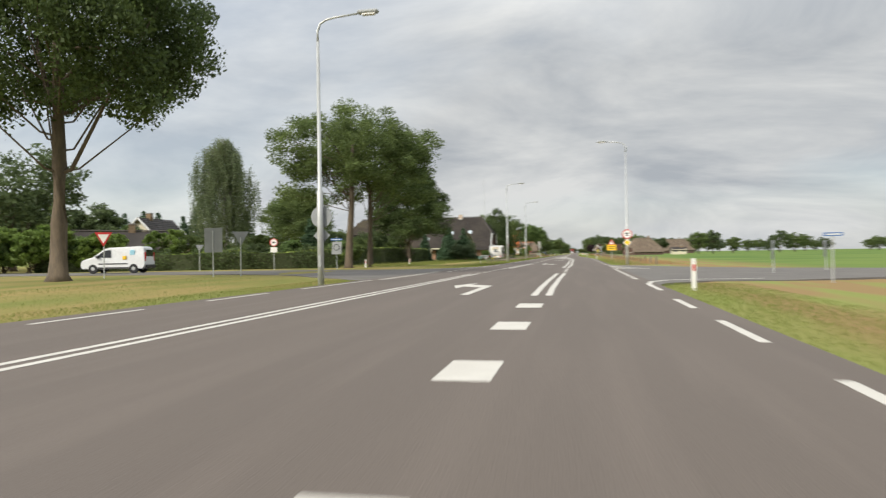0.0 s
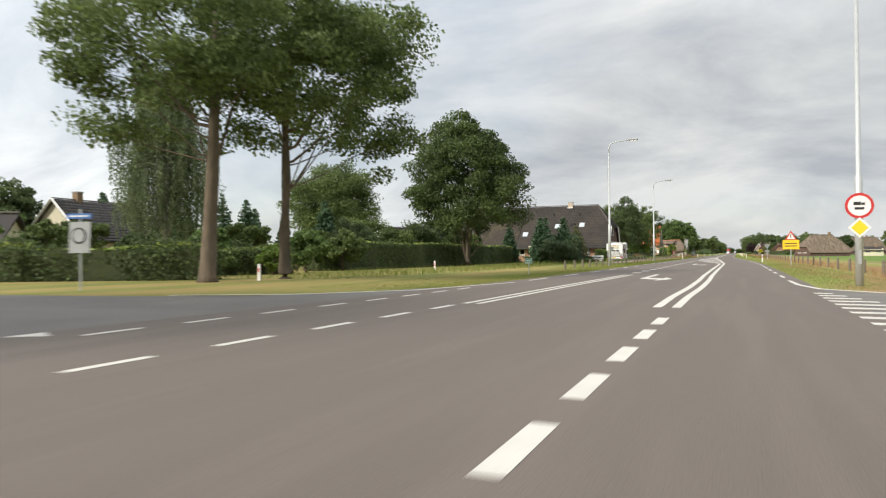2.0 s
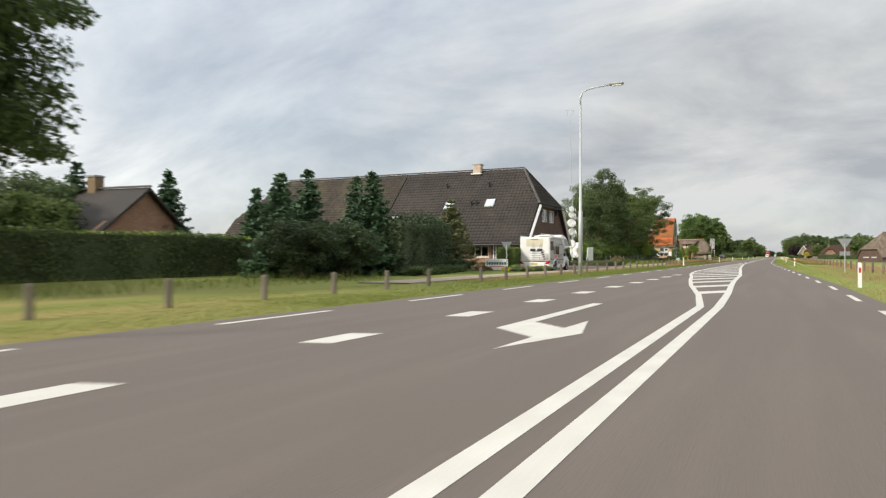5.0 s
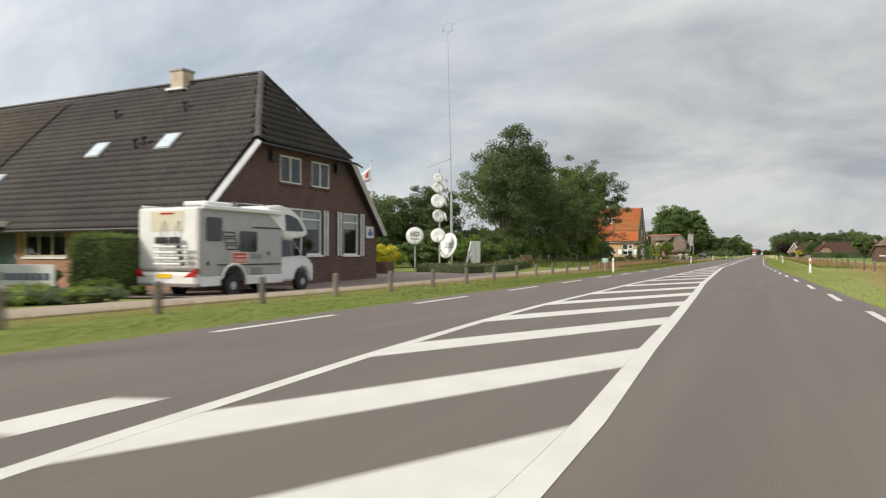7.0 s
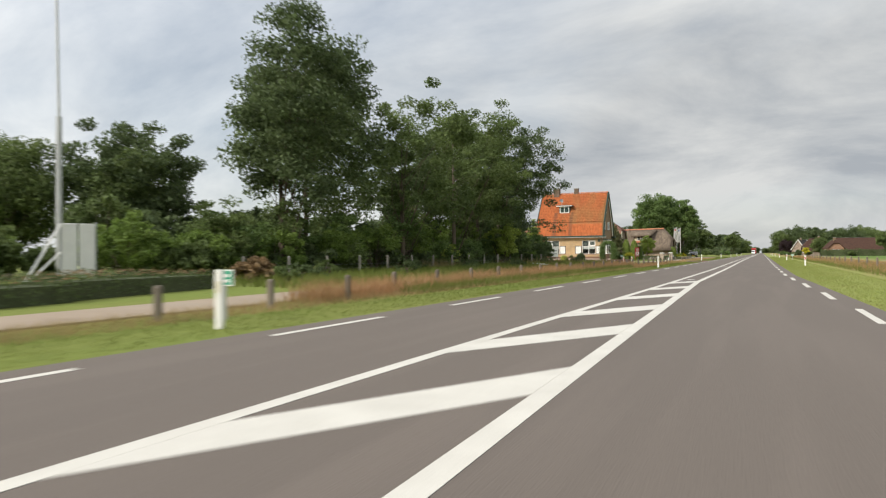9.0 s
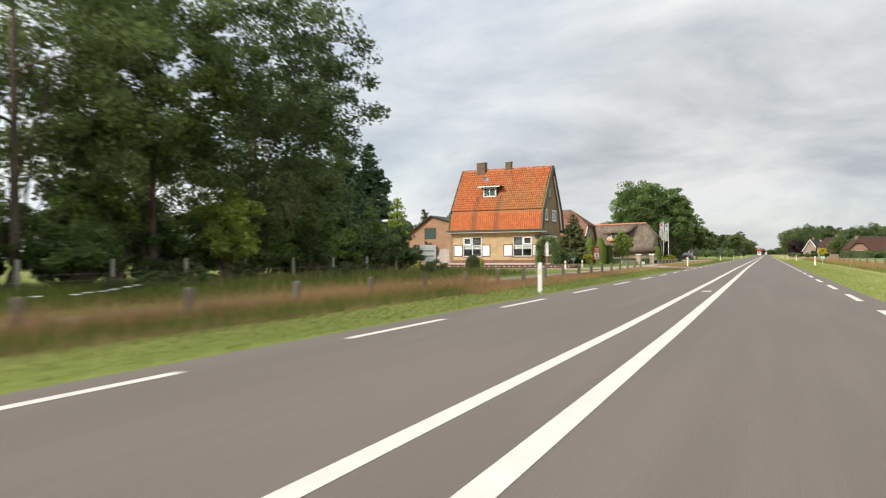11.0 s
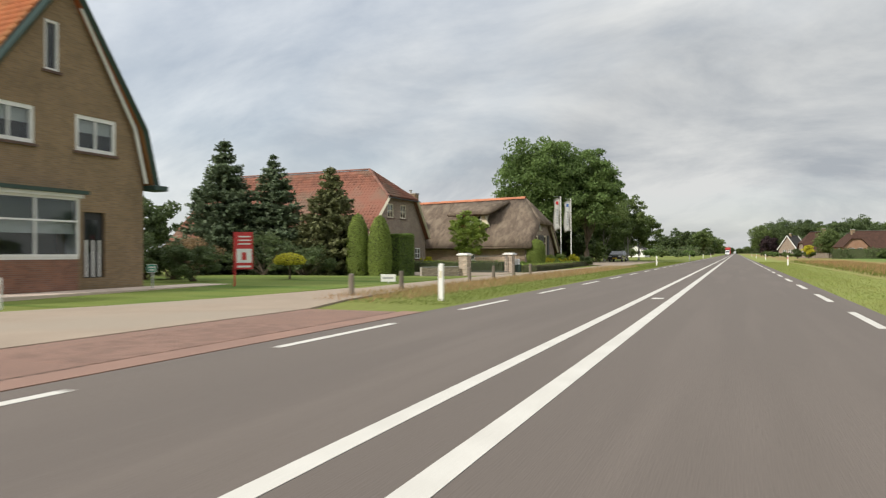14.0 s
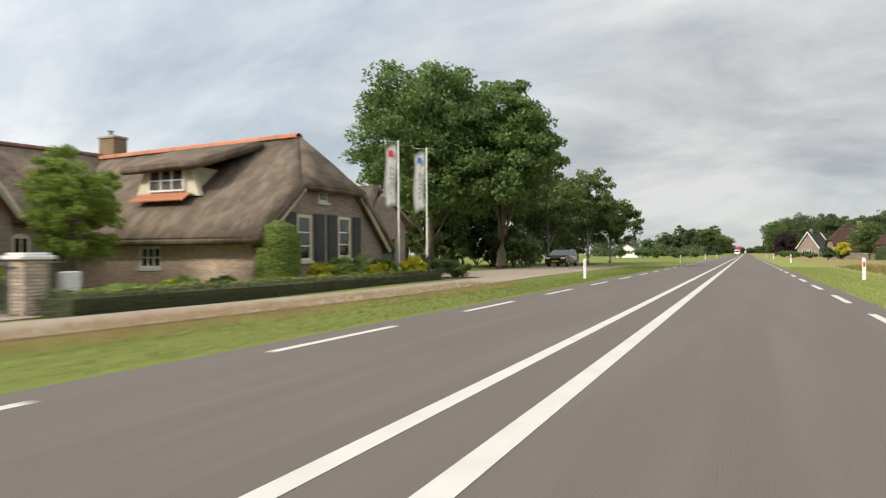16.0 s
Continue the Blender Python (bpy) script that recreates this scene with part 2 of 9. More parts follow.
STRAW = leaf_material("dry_grass_blades", (0.40, 0.285, 0.14), (0.30, 0.24, 0.10), light=0.45, spread=0.22)
OAK_LEAF = leaf_material("oak_leaf", (0.172, 0.222, 0.072), (0.100, 0.140, 0.048), light=0.40)
DEEP_OAK_LEAF = leaf_material("deep_oak_leaf", (0.112, 0.156, 0.050), (0.066, 0.096, 0.034), light=0.38)
DARK_LEAF = leaf_material("dark_leaf", (0.130, 0.172, 0.070), (0.085, 0.118, 0.050), light=0.40)
CHESTNUT_LEAF = leaf_material("chestnut_leaf", (0.178, 0.255, 0.08), (0.115, 0.175, 0.056), light=0.40)
WILLOW_LEAF = leaf_material("birch_leaf", (0.21, 0.25, 0.125), (0.145, 0.185, 0.095), light=0.45)
FRESH_LEAF = leaf_material("fresh_leaf", (0.2, 0.275, 0.062), (0.14, 0.21, 0.048), light=0.40)
HEDGE_LEAF = leaf_material("hedge_leaf", (0.112, 0.150, 0.055), (0.074, 0.104, 0.040), light=0.40)
HEDGE_TIP = leaf_material("hedge_tip", (0.329, 0.392, 0.089), (0.228, 0.317, 0.076))
MAPLE_LEAF = leaf_material("maple_leaf", (0.31, 0.38, 0.08), (0.215, 0.29, 0.06), light=0.5)
YELLOW_LEAF = leaf_material("yellow_leaf", (0.70, 0.62, 0.055), (0.52, 0.50, 0.055), light=0.5)
BRONZE_LEAF = leaf_material("bronze_leaf", (0.317, 0.208, 0.111), (0.220, 0.159, 0.086))
COPPER_LEAF = leaf_material("copper_leaf", (0.060, 0.038, 0.040), (0.040, 0.026, 0.030))
CYPRESS_LEAF = leaf_material("cypress_leaf", (0.40, 0.47, 0.10), (0.30, 0.38, 0.085))
NEEDLE = leaf_material("spruce_needle", (0.088, 0.151, 0.073), (0.064, 0.112, 0.058), light=0.15)
BLUE_NEEDLE = leaf_material("fir_needle", (0.150, 0.195, 0.105), (0.098, 0.132, 0.074), light=0.2)
CLIPPED_LEAF = leaf_material("clipped_conifer_leaf", (0.255, 0.320, 0.070), (0.185, 0.245, 0.055))
TOPIARY_LEAF = leaf_material("clipped_box_leaf", (0.17, 0.24, 0.055), (0.12, 0.18, 0.042))
YEW_LEAF = leaf_material("yew_leaf", (0.072, 0.102, 0.045), (0.042, 0.064, 0.030), light=0.2)
# brownish leaf, darkened to paint the shaded side of the front hedge
SHADED_LEAF = leaf_material("shaded_hedge_leaf", (0.105, 0.098, 0.050), (0.070, 0.062, 0.036), light=0.3)
HEDGE_CORE = material("hedge_twigs", (0.070, 0.085, 0.034), (0.048, 0.058, 0.025), scale=5, rough=0.95, fine=30, bump=0.8)
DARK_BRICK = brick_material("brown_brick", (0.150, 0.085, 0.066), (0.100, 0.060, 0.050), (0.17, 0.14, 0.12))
# one buff brick twice: lit for the front, darkened for shaded walls
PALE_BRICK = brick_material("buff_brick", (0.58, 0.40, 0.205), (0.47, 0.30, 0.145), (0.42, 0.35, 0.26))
SHADE_BRICK = brick_material("shaded_buff_brick", (0.30, 0.205, 0.115), (0.23, 0.155, 0.09), (0.24, 0.20, 0.155))
OLD_CHIMNEY_BRICK = brick_material("sooty_brick", (0.185, 0.125, 0.085), (0.125, 0.085, 0.062), (0.17, 0.14, 0.11))
PLINTH_BRICK = brick_material("plinth_brick", (0.28, 0.135, 0.085), (0.20, 0.10, 0.07), (0.22, 0.17, 0.14))
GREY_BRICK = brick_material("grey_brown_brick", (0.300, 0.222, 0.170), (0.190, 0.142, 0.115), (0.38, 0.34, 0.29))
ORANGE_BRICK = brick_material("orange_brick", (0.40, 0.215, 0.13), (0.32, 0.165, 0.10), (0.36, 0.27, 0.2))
STONE_BRICK = material("handmade_brick", (0.52, 0.43, 0.34), (0.38, 0.285, 0.22), scale=3, rough=0.9, fine=40, random_=0.25, bump=0.3)
MORTAR = material("mortar", (0.38, 0.34, 0.29), (0.30, 0.27, 0.23), scale=6, rough=0.95, fine=50)
DARK_TILE = material("dark_roof_tile", (0.042, 0.034, 0.029), (0.031, 0.025, 0.022), scale=0.5, rough=0.75, fine=18, island=0.12, third=(0.050, 0.041, 0.034), third_scale=0.25, sheen=0.4)
MOSS_TILE = material("mossy_roof_tile", (0.060, 0.046, 0.035), (0.042, 0.033, 0.026), scale=0.5, rough=0.85, fine=18, island=0.22, third=(0.075, 0.062, 0.038), third_scale=0.4)
ORANGE_TILE = material("orange_roof_tile", (0.52, 0.150, 0.046), (0.35, 0.105, 0.04), scale=0.45, rough=0.75, fine=12, island=0.13, third=(0.33, 0.16, 0.06), third_scale=0.35, sheen=0.35, stretch=(1.0, 0.35, 0.35))
ORANGE_TILE_PIECE = material("orange_roof_tile_piece", (0.55, 0.165, 0.05), (0.42, 0.125, 0.045), scale=0.45, rough=0.75, fine=12, random_=0.13, sheen=0.35)
RED_TILE = material("red_roof_tile", (0.27, 0.095, 0.055), (0.19, 0.078, 0.050), scale=0.5, rough=0.8, fine=12, island=0.25, third=(0.175, 0.105, 0.07), third_scale=0.5)
def stained(m, bands, top):
    """Dark run-off streaks down a roof, at places along x, below a height."""
    n, l = m.node_tree.nodes, m.node_tree.links
    b = n["Principled BSDF"]
    before = b.inputs["Base Color"].links[0].from_socket
    split = n.new("ShaderNodeSeparateXYZ")
    l.new(n.new("ShaderNodeNewGeometry").outputs["Position"], split.inputs[0])
    total = None
    for x, half in bands:
        off = n.new("ShaderNodeMath"); off.operation = "SUBTRACT"; off.inputs[1].default_value = x
        l.new(split.outputs["X"], off.inputs[0])
        away = n.new("ShaderNodeMath"); away.operation = "ABSOLUTE"
        l.new(off.outputs[0], away.inputs[0])
        near = n.new("ShaderNodeMapRange")
        near.inputs["From Min"].default_value, near.inputs["From Max"].default_value = half * 0.3, half
        near.inputs["To Min"].default_value, near.inputs["To Max"].default_value = 0.62, 0.0
        l.new(away.outputs[0], near.inputs["Value"])
        if total is None:
            total = near.outputs[0]
        else:
            most = n.new("ShaderNodeMath"); most.operation = "MAXIMUM"
            l.new(total, most.inputs[0]); l.new(near.outputs[0], most.inputs[1])
            total = most.outputs[0]
    below = n.new("ShaderNodeMath"); below.operation = "LESS_THAN"; below.inputs[1].default_value = top
    l.new(split.outputs["Z"], below.inputs[0])
    patchy = n.new("ShaderNodeTexNoise"); patchy.inputs["Scale"].default_value = 2.2
    amount = n.new("ShaderNodeMath"); amount.operation = "MULTIPLY"
    l.new(total, amount.inputs[0]); l.new(below.outputs[0], amount.inputs[1])
    worn = n.new("ShaderNodeMath"); worn.operation = "MULTIPLY"
    l.new(amount.outputs[0], worn.inputs[0]); l.new(patchy.outputs["Fac"], worn.inputs[1])
    twice = n.new("ShaderNodeMath"); twice.operation = "MULTIPLY"; twice.inputs[1].default_value = 1.6; twice.use_clamp = True
    l.new(worn.outputs[0], twice.inputs[0])
    mix = n.new("ShaderNodeMix"); mix.data_type = "RGBA"
    l.new(twice.outputs[0], mix.inputs["Factor"]); l.new(before, mix.inputs["A"]); mix.inputs["B"].default_value = (0.10, 0.07, 0.05, 1)
    l.new(mix.outputs["Result"], b.inputs["Base Color"])


for _tile in (ORANGE_TILE, ORANGE_TILE_PIECE):
    stained(_tile, [(-26.75, 0.42), (-24.35, 0.38)], 7.2)
RIDGE_TILE = material("ridge_tile", (0.52, 0.20, 0.10), (0.42, 0.16, 0.085), scale=2, rough=0.8, fine=14, random_=0.18)
RED_RIDGE = material("red_ridge_tile", (0.24, 0.10, 0.065), (0.16, 0.08, 0.058), scale=2, rough=0.8, fine=14, random_=0.2)
DARK_RIDGE = material("dark_ridge_tile", (0.115, 0.10, 0.085), (0.07, 0.06, 0.052), scale=2, rough=0.85, fine=14, random_=0.2)
THATCH = material("thatch", (0.185, 0.142, 0.106), (0.102, 0.078, 0.060), scale=2.6, rough=1.0, fine=30, bump=1.0, third=(0.205, 0.162, 0.120), third_scale=1.4, sheen=0.1, stretch=(1.5, 0.7, 0.5), grit=0.75)
CONCRETE = material("concrete", (0.40, 0.38, 0.35), (0.32, 0.30, 0.28), scale=2, rough=0.9, fine=35, bump=0.2)
SOIL = material("soil", (0.13, 0.095, 0.07), (0.09, 0.068, 0.052), scale=3, rough=1.0, fine=30, bump=0.5)
CURTAIN = material("net_curtain", (0.55, 0.55, 0.52), (0.45, 0.45, 0.43), scale=6, rough=0.9, fine=40, stretch=(8, 8, 0.5))
# dark colour carries the dimness indoors for rooms behind windows
ROOM = material("dim_room", (0.10, 0.09, 0.08), (0.06, 0.055, 0.05), scale=2, rough=0.95, fine=10)
GLASS = glass_material("window_glass")
VAN_WHITE = material("van_white", (0.76, 0.77, 0.77), (0.73, 0.74, 0.74), scale=1, rough=0.3, fine=10, clear=0.6)
CAR_BLACK = material("car_black", (0.012, 0.012, 0.014), (0.014, 0.014, 0.016), scale=1, rough=0.25, fine=10, clear=0.8)
CAMPER_GREY = material("camper_silver", (0.40, 0.405, 0.395), (0.37, 0.375, 0.365), scale=0.4, rough=0.3, metal=0.15, fine=3, clear=0.3)
TRUCK_RED = material("truck_red", (0.45, 0.035, 0.03), (0.40, 0.03, 0.03), scale=1, rough=0.4, fine=10)
DARK_GLASS = material("tinted_glass", (0.012, 0.014, 0.016), (0.016, 0.018, 0.02), scale=1, rough=0.06, fine=5, sheen=0.9)
LAMP_RED = material("tail_lamp_red", (0.50, 0.02, 0.02), (0.42, 0.02, 0.02), scale=6, rough=0.2, fine=30, clear=0.5)

ROOF_GLASS = material("roof_window_glass", (0.62, 0.66, 0.68), (0.55, 0.60, 0.62), scale=2, rough=0.12, metal=0.85, fine=5)
OLIVE_NEEDLE = leaf_material("olive_needle", (0.195, 0.205, 0.090), (0.125, 0.135, 0.060), light=0.25)
GOLD_LEAF = leaf_material("golden_box_leaf", (0.58, 0.57, 0.10), (0.44, 0.47, 0.085))
GATE_GREY = material("gate_grey", (0.085, 0.095, 0.085), (0.06, 0.07, 0.065), scale=3, rough=0.6, metal=0.2, fine=20)
SCREEN_GREY = material("weathered_board", (0.42, 0.36, 0.31), (0.33, 0.28, 0.245), scale=3, rough=0.8, fine=20, random_=0.12)
MULCH = material("bark_mulch", (0.15, 0.078, 0.052), (0.095, 0.05, 0.036), scale=4, rough=1.0, fine=30, bump=0.8)
TERRACE = material("terrace_paving", (0.58, 0.47, 0.385), (0.48, 0.38, 0.31), scale=2, rough=0.9, fine=30, bump=0.2)
POST_GREY = material("weathered_post", (0.38, 0.345, 0.30), (0.27, 0.245, 0.21), scale=4, rough=0.95, fine=40, bump=0.4, random_=0.12)
PALE_BLUE = material("pale_blue_print", (0.34, 0.62, 0.74), (0.30, 0.56, 0.68), scale=3, rough=0.4, fine=20)
NAVY = material("navy_paint", (0.045, 0.065, 0.125), (0.04, 0.055, 0.11), scale=3, rough=0.5, fine=20)

# ---- tools ----
from mathutils.geometry import tessellate_polygon


def ease(a, b, v):
    s = min(1.0, max(0.0, (v - a) / (b - a)))
    return s * s * (3 - 2 * s)


def along(table, v):
    return float(np.interp(v, [a for a, _ in table], [b for _, b in table]))


LEFT_LAND = [(0, 0.10), (40, 0.14), (52, 0.08), (62, 0.02), (85, -0.10), (110, -0.05), (135, -0.06), (142, -0.08), (145, -0.25), (153, -0.27), (165, -0.10), (180, 0.05), (232, 0.08), (245, -0.06), (256, -0.11), (264, -0.10), (275, 0.02), (284, 0.0), (291, -0.20), (300, -0.18), (312, -0.05), (340, 0.0)]


def land(x, y):
    """Height of the ground."""
    z = -0.03
    if x < -9:
        z += along(LEFT_LAND, y) * ease(-9.5, -14.5, x)
    if x > 6:
        z -= 0.12 * ease(6, 14, x)
    return z


def thing(name, label, category, x=0.0, y=0.0, z=0.0, turn=0.0, group="", kind=""):
    ob = new(name)
    ob.empty_display_size = 0.2
    ob.matrix_basis = pose(x, y, z, 0, 0, turn)
    return tagged(ob, label, category, group, kind)


def part(name, bm, mat, parent=None, label="", smooth=False, kind=""):
    me = bpy.data.meshes.new(name)
    bm.to_mesh(me)
    bm.free()
    return part_mesh(name, me, mat, parent, label, smooth, kind)


def part_mesh(name, me, mat, parent=None, label="", smooth=False, kind=""):
    ob = new(name, me)
    for m in mat if isinstance(mat, (list, tuple)) else [mat]:
        if m.name not in me.materials:
            me.materials.append(m)
    if smooth:
        me.polygons.foreach_set("use_smooth", [True] * len(me.polygons))
    if parent:
        ob.parent = parent
    return tagged(ob, label, kind=kind)


def box(bm, x0, x1, y0, y1, z0, z1):
    v = [bm.verts.new(p) for p in ((x0, y0, z0), (x1, y0, z0), (x1, y1, z0), (x0, y1, z0), (x0, y0, z1), (x1, y0, z1), (x1, y1, z1), (x0, y1, z1))]
    for f in ((3, 2, 1, 0), (4, 5, 6, 7), (0, 1, 5, 4), (1, 2, 6, 5), (2, 3, 7, 6), (3, 0, 4, 7)):
        bm.faces.new([v[i] for i in f])
    return v


def boxes(*rows, bevel=0.0):
    bm = bmesh.new()
    for r in rows:
        box(bm, *r)
    if bevel:
        bmesh.ops.bevel(bm, geom=bm.edges[:], offset=bevel, segments=1, affect="EDGES")
    return bm


def tube(bm, points, radii, sides=8, cap=True):
    """A tapered tube through points."""
    rings = []
    for k, p in enumerate(points):
        p = Vector(p)
        ahead = Vector(points[min(k + 1, len(points) - 1)]) - Vector(points[max(k - 1, 0)])
        q = ahead.to_track_quat("Z", "Y")
        rings.append([bm.verts.new(p + q @ Vector((radii[k] * math.cos(a), radii[k] * math.sin(a), 0))) for a in (2 * math.pi * i / sides for i in range(sides))])
    for a, b in zip(rings, rings[1:]):
        for i in range(sides):
            bm.faces.new((a[i], a[(i + 1) % sides], b[(i + 1) % sides], b[i]))
    if cap:
        bm.faces.new(rings[0][::-1])
        bm.faces.new(rings[-1])


def tubes(*rows, sides=8):
    bm = bmesh.new()
    for points, radii in rows:
        tube(bm, points, radii, sides)
    return bm


def lathe(profile, sides=16, centre=(0, 0), flat=1.0):
    bm = bmesh.new()
    rings = [[bm.verts.new((centre[0] + r * math.cos(a), centre[1] + flat * r * math.sin(a), z)) for a in (2 * math.pi * i / sides for i in range(sides))] for r, z in profile]
    for a, b in zip(rings, rings[1:]):
        for i in range(sides):
            bm.faces.new((a[i], a[(i + 1) % sides], b[(i + 1) % sides], b[i]))
    bm.faces.new(rings[0][::-1])
    bm.faces.new(rings[-1])
    return bm


def prism(bm, outline, deep, put):
    """An outline (u, v) with thickness deep (w from 0 to -deep), placed by put(u, v, w)."""
    return slab(bm, outline, [], deep, put)


def slab(bm, outer, holes, deep, put):
    """A wall or sheet with openings right through it."""
    loops = [outer, *holes]
    flat = [p for loop in loops for p in loop]
    tris = tessellate_polygon([[Vector((u, v, 0)) for u, v in loop] for loop in loops])
    front = [bm.verts.new(put(u, v, 0.0)) for u, v in flat]
    back = [bm.verts.new(put(u, v, -deep)) for u, v in flat]
    for a, b, c in tris:
        bm.faces.new((front[a], front[b], front[c]))
        bm.faces.new((back[c], back[b], back[a]))
    start = 0
    for loop in loops:
        k = len(loop)
        for i in range(k):
            a, b = start + i, start + (i + 1) % k
            bm.faces.new((front[a], back[a], back[b], front[b]))
        start += k
    bmesh.ops.recalc_face_normals(bm, faces=bm.faces[:])
    return bm


def rect(u0, u1, v0, v1):
    return [(u0, v0), (u1, v0), (u1, v1), (u0, v1)]


def sheet(corners, thick):
    """A flat plate under the given corners."""
    bm = bmesh.new()
    c = [Vector(p) for p in corners]
    n = (c[1] - c[0]).cross(c[2] - c[0]).normalized()
    if n.z < 0:
        n = -n
    top = [bm.verts.new(p) for p in c]
    low = [bm.verts.new(p - n * thick) for p in c]
    bm.faces.new(top), bm.faces.new(low[::-1])
    for i in range(len(c)):
        j = (i + 1) % len(c)
        bm.faces.new((top[i], low[i], low[j], top[j]))
    bmesh.ops.recalc_face_normals(bm, faces=bm.faces[:])
    return bm


def from_arrays(name, verts, quads):
    me = bpy.data.meshes.new(name)
    sides = quads.shape[1]
    me.vertices.add(len(verts)); me.vertices.foreach_set("co", np.asarray(verts, np.float32).ravel())
    me.loops.add(quads.size); me.loops.foreach_set("vertex_index", np.asarray(quads, np.int32).ravel())
    me.polygons.add(len(quads))
    me.polygons.foreach_set("loop_start", np.arange(0, quads.size, sides, dtype=np.int32))
    me.update(calc_edges=True)
    return me


def leaf_mesh(name, places, size, rng, facing=None, lean=0.8, slim=0.62, corners=4):
    """Small leaves of four corners, bent, or of three, at the places, turned at random or about a facing direction."""
    k = len(places)
    normal = rng.normal(size=(k, 3))
    if facing is not None:
        normal = normal * lean + facing
    normal /= np.linalg.norm(normal, axis=1, keepdims=True) + 1e-9
    side = np.cross(normal, rng.normal(size=(k, 3)))
    side /= np.linalg.norm(side, axis=1, keepdims=True) + 1e-9
    up = np.cross(normal, side)
    s = (size * rng.uniform(0.6, 1.3, k))[:, None]
    if corners == 3:
        wing = side * s * 0.56 * slim
        verts = np.stack([places - up * s * 0.5 - wing, places - up * s * 0.5 + wing, places + up * s * 0.5 + normal * s * 0.1], 1).reshape(-1, 3)
        return from_arrays(name, verts, np.arange(3 * k).reshape(-1, 3))
    verts = np.stack([places - up * s * 0.5, places + side * s * 0.5 * slim, places + up * s * 0.5 + normal * s * 0.12, places - side * s * 0.5 * slim], 1).reshape(-1, 3)
    return from_arrays(name, verts, np.arange(4 * k).reshape(-1, 4))


def copies(ob, places):
    """Further copies of a thing at (x, y, z, turn)."""
    return [copy_thing(ob, pose(x, y, z, 0, 0, turn)) for x, y, z, turn in places]

# ---- ground ----
def ground_material():
    m = material("meadow", (0.150, 0.192, 0.044), (0.190, 0.196, 0.057), scale=0.5, rough=0.95, fine=12.0, bump=0.3, sheen=0.1, stretch=(1.0, 0.16, 1), grit=0.3)
    n, l = m.node_tree.nodes, m.node_tree.links
    b = n["Principled BSDF"]
    before = b.inputs["Base Color"].links[0].from_socket
    coord = n.new("ShaderNodeTexCoord"); split = n.new("ShaderNodeSeparateXYZ")
    l.new(coord.outputs["Object"], split.inputs[0])
    # dry straw-coloured drifts by the junction, and a reddish band along the field
    drift = n.new("ShaderNodeTexNoise"); drift.inputs["Scale"].default_value, drift.inputs["Detail"].default_value = 0.5, 5.0
    flow = n.new("ShaderNodeMapping"); flow.inputs["Scale"].default_value = (1.0, 0.16, 1.0)
    l.new(coord.outputs["Object"], flow.inputs[0]); l.new(flow.outputs[0], drift.inputs[0])
    for axis, ends, towards, tint in (("Y", (118.0, 96.0), (0.36, 0.60), (0.285, 0.222, 0.085, 1)), ("X", (1.0, 2.5), (0.0, 0.4), (0.225, 0.25, 0.072, 1)), ("X", (5.2, 6.6), (0.40, 0.56), (0.27, 0.185, 0.085, 1))):
        reach = n.new("ShaderNodeMapRange")
        reach.inputs["From Min"].default_value, reach.inputs["From Max"].default_value = ends
        l.new(split.outputs[axis], reach.inputs["Value"])
        blot = n.new("ShaderNodeMapRange")
        blot.inputs["From Min"].default_value, blot.inputs["From Max"].default_value = towards
        l.new(drift.outputs["Fac"], blot.inputs["Value"])
        amount = n.new("ShaderNodeMath"); amount.operation = "MULTIPLY"
        l.new(reach.outputs[0], amount.inputs[0]); l.new(blot.outputs[0], amount.inputs[1])
        dry = n.new("ShaderNodeMix"); dry.data_type = "RGBA"
        l.new(amount.outputs[0], dry.inputs["Factor"]); l.new(before, dry.inputs["A"]); dry.inputs["B"].default_value = tint
        before = dry.outputs["Result"]
    # the sown field beyond the fence is a fresher green
    field = n.new("ShaderNodeMapRange")
    field.inputs["From Min"].default_value, field.inputs["From Max"].default_value = 15.0, 21.0
    l.new(split.outputs["X"], field.inputs["Value"])
    wave = n.new("ShaderNodeTexNoise"); wave.inputs["Scale"].default_value = 0.05
    l.new(coord.outputs["Object"], wave.inputs[0])
    green = n.new("ShaderNodeValToRGB")
    green.color_ramp.elements[0].color, green.color_ramp.elements[1].color = (0.10, 0.165, 0.040, 1), (0.15, 0.21, 0.052, 1)
    green.color_ramp.elements[0].position, green.color_ramp.elements[1].position = 0.4, 0.6
    l.new(wave.outputs["Fac"], green.inputs[0])
    mix = n.new("ShaderNodeMix"); mix.data_type = "RGBA"
    l.new(field.outputs[0], mix.inputs["Factor"]); l.new(before, mix.inputs["A"]); l.new(green.outputs[0], mix.inputs["B"])
    l.new(mix.outputs["Result"], b.inputs["Base Color"])
    return m


MEADOW = ground_material()


def build_ground():
    xs = sorted({*np.arange(-60, 60.1, 1.5).tolist(), *(-60 - 1.35 ** np.arange(8, 26)).tolist(), *(60 + 1.35 ** np.arange(8, 26)).tolist()})
    ys = sorted({*np.arange(-40, 380.1, 3.0).tolist(), *(-40 - 1.4 ** np.arange(8, 23)).tolist(), *(380 + 1.4 ** np.arange(8, 23)).tolist()})
    verts = []
    for y in ys:
        for x in xs:
            z = land(x, y)
            if road_left(y) - 0.9 < x < road_right(y) + 0.9:
                z = -0.09
            verts.append((x, y, z))
    w = len(xs)
    quads = np.array([(j * w + i, j * w + i + 1, (j + 1) * w + i + 1, (j + 1) * w + i) for j in range(len(ys) - 1) for i in range(w - 1)])
    ob = part_mesh("ground", from_arrays("ground", np.array(verts), quads), MEADOW, smooth=True)
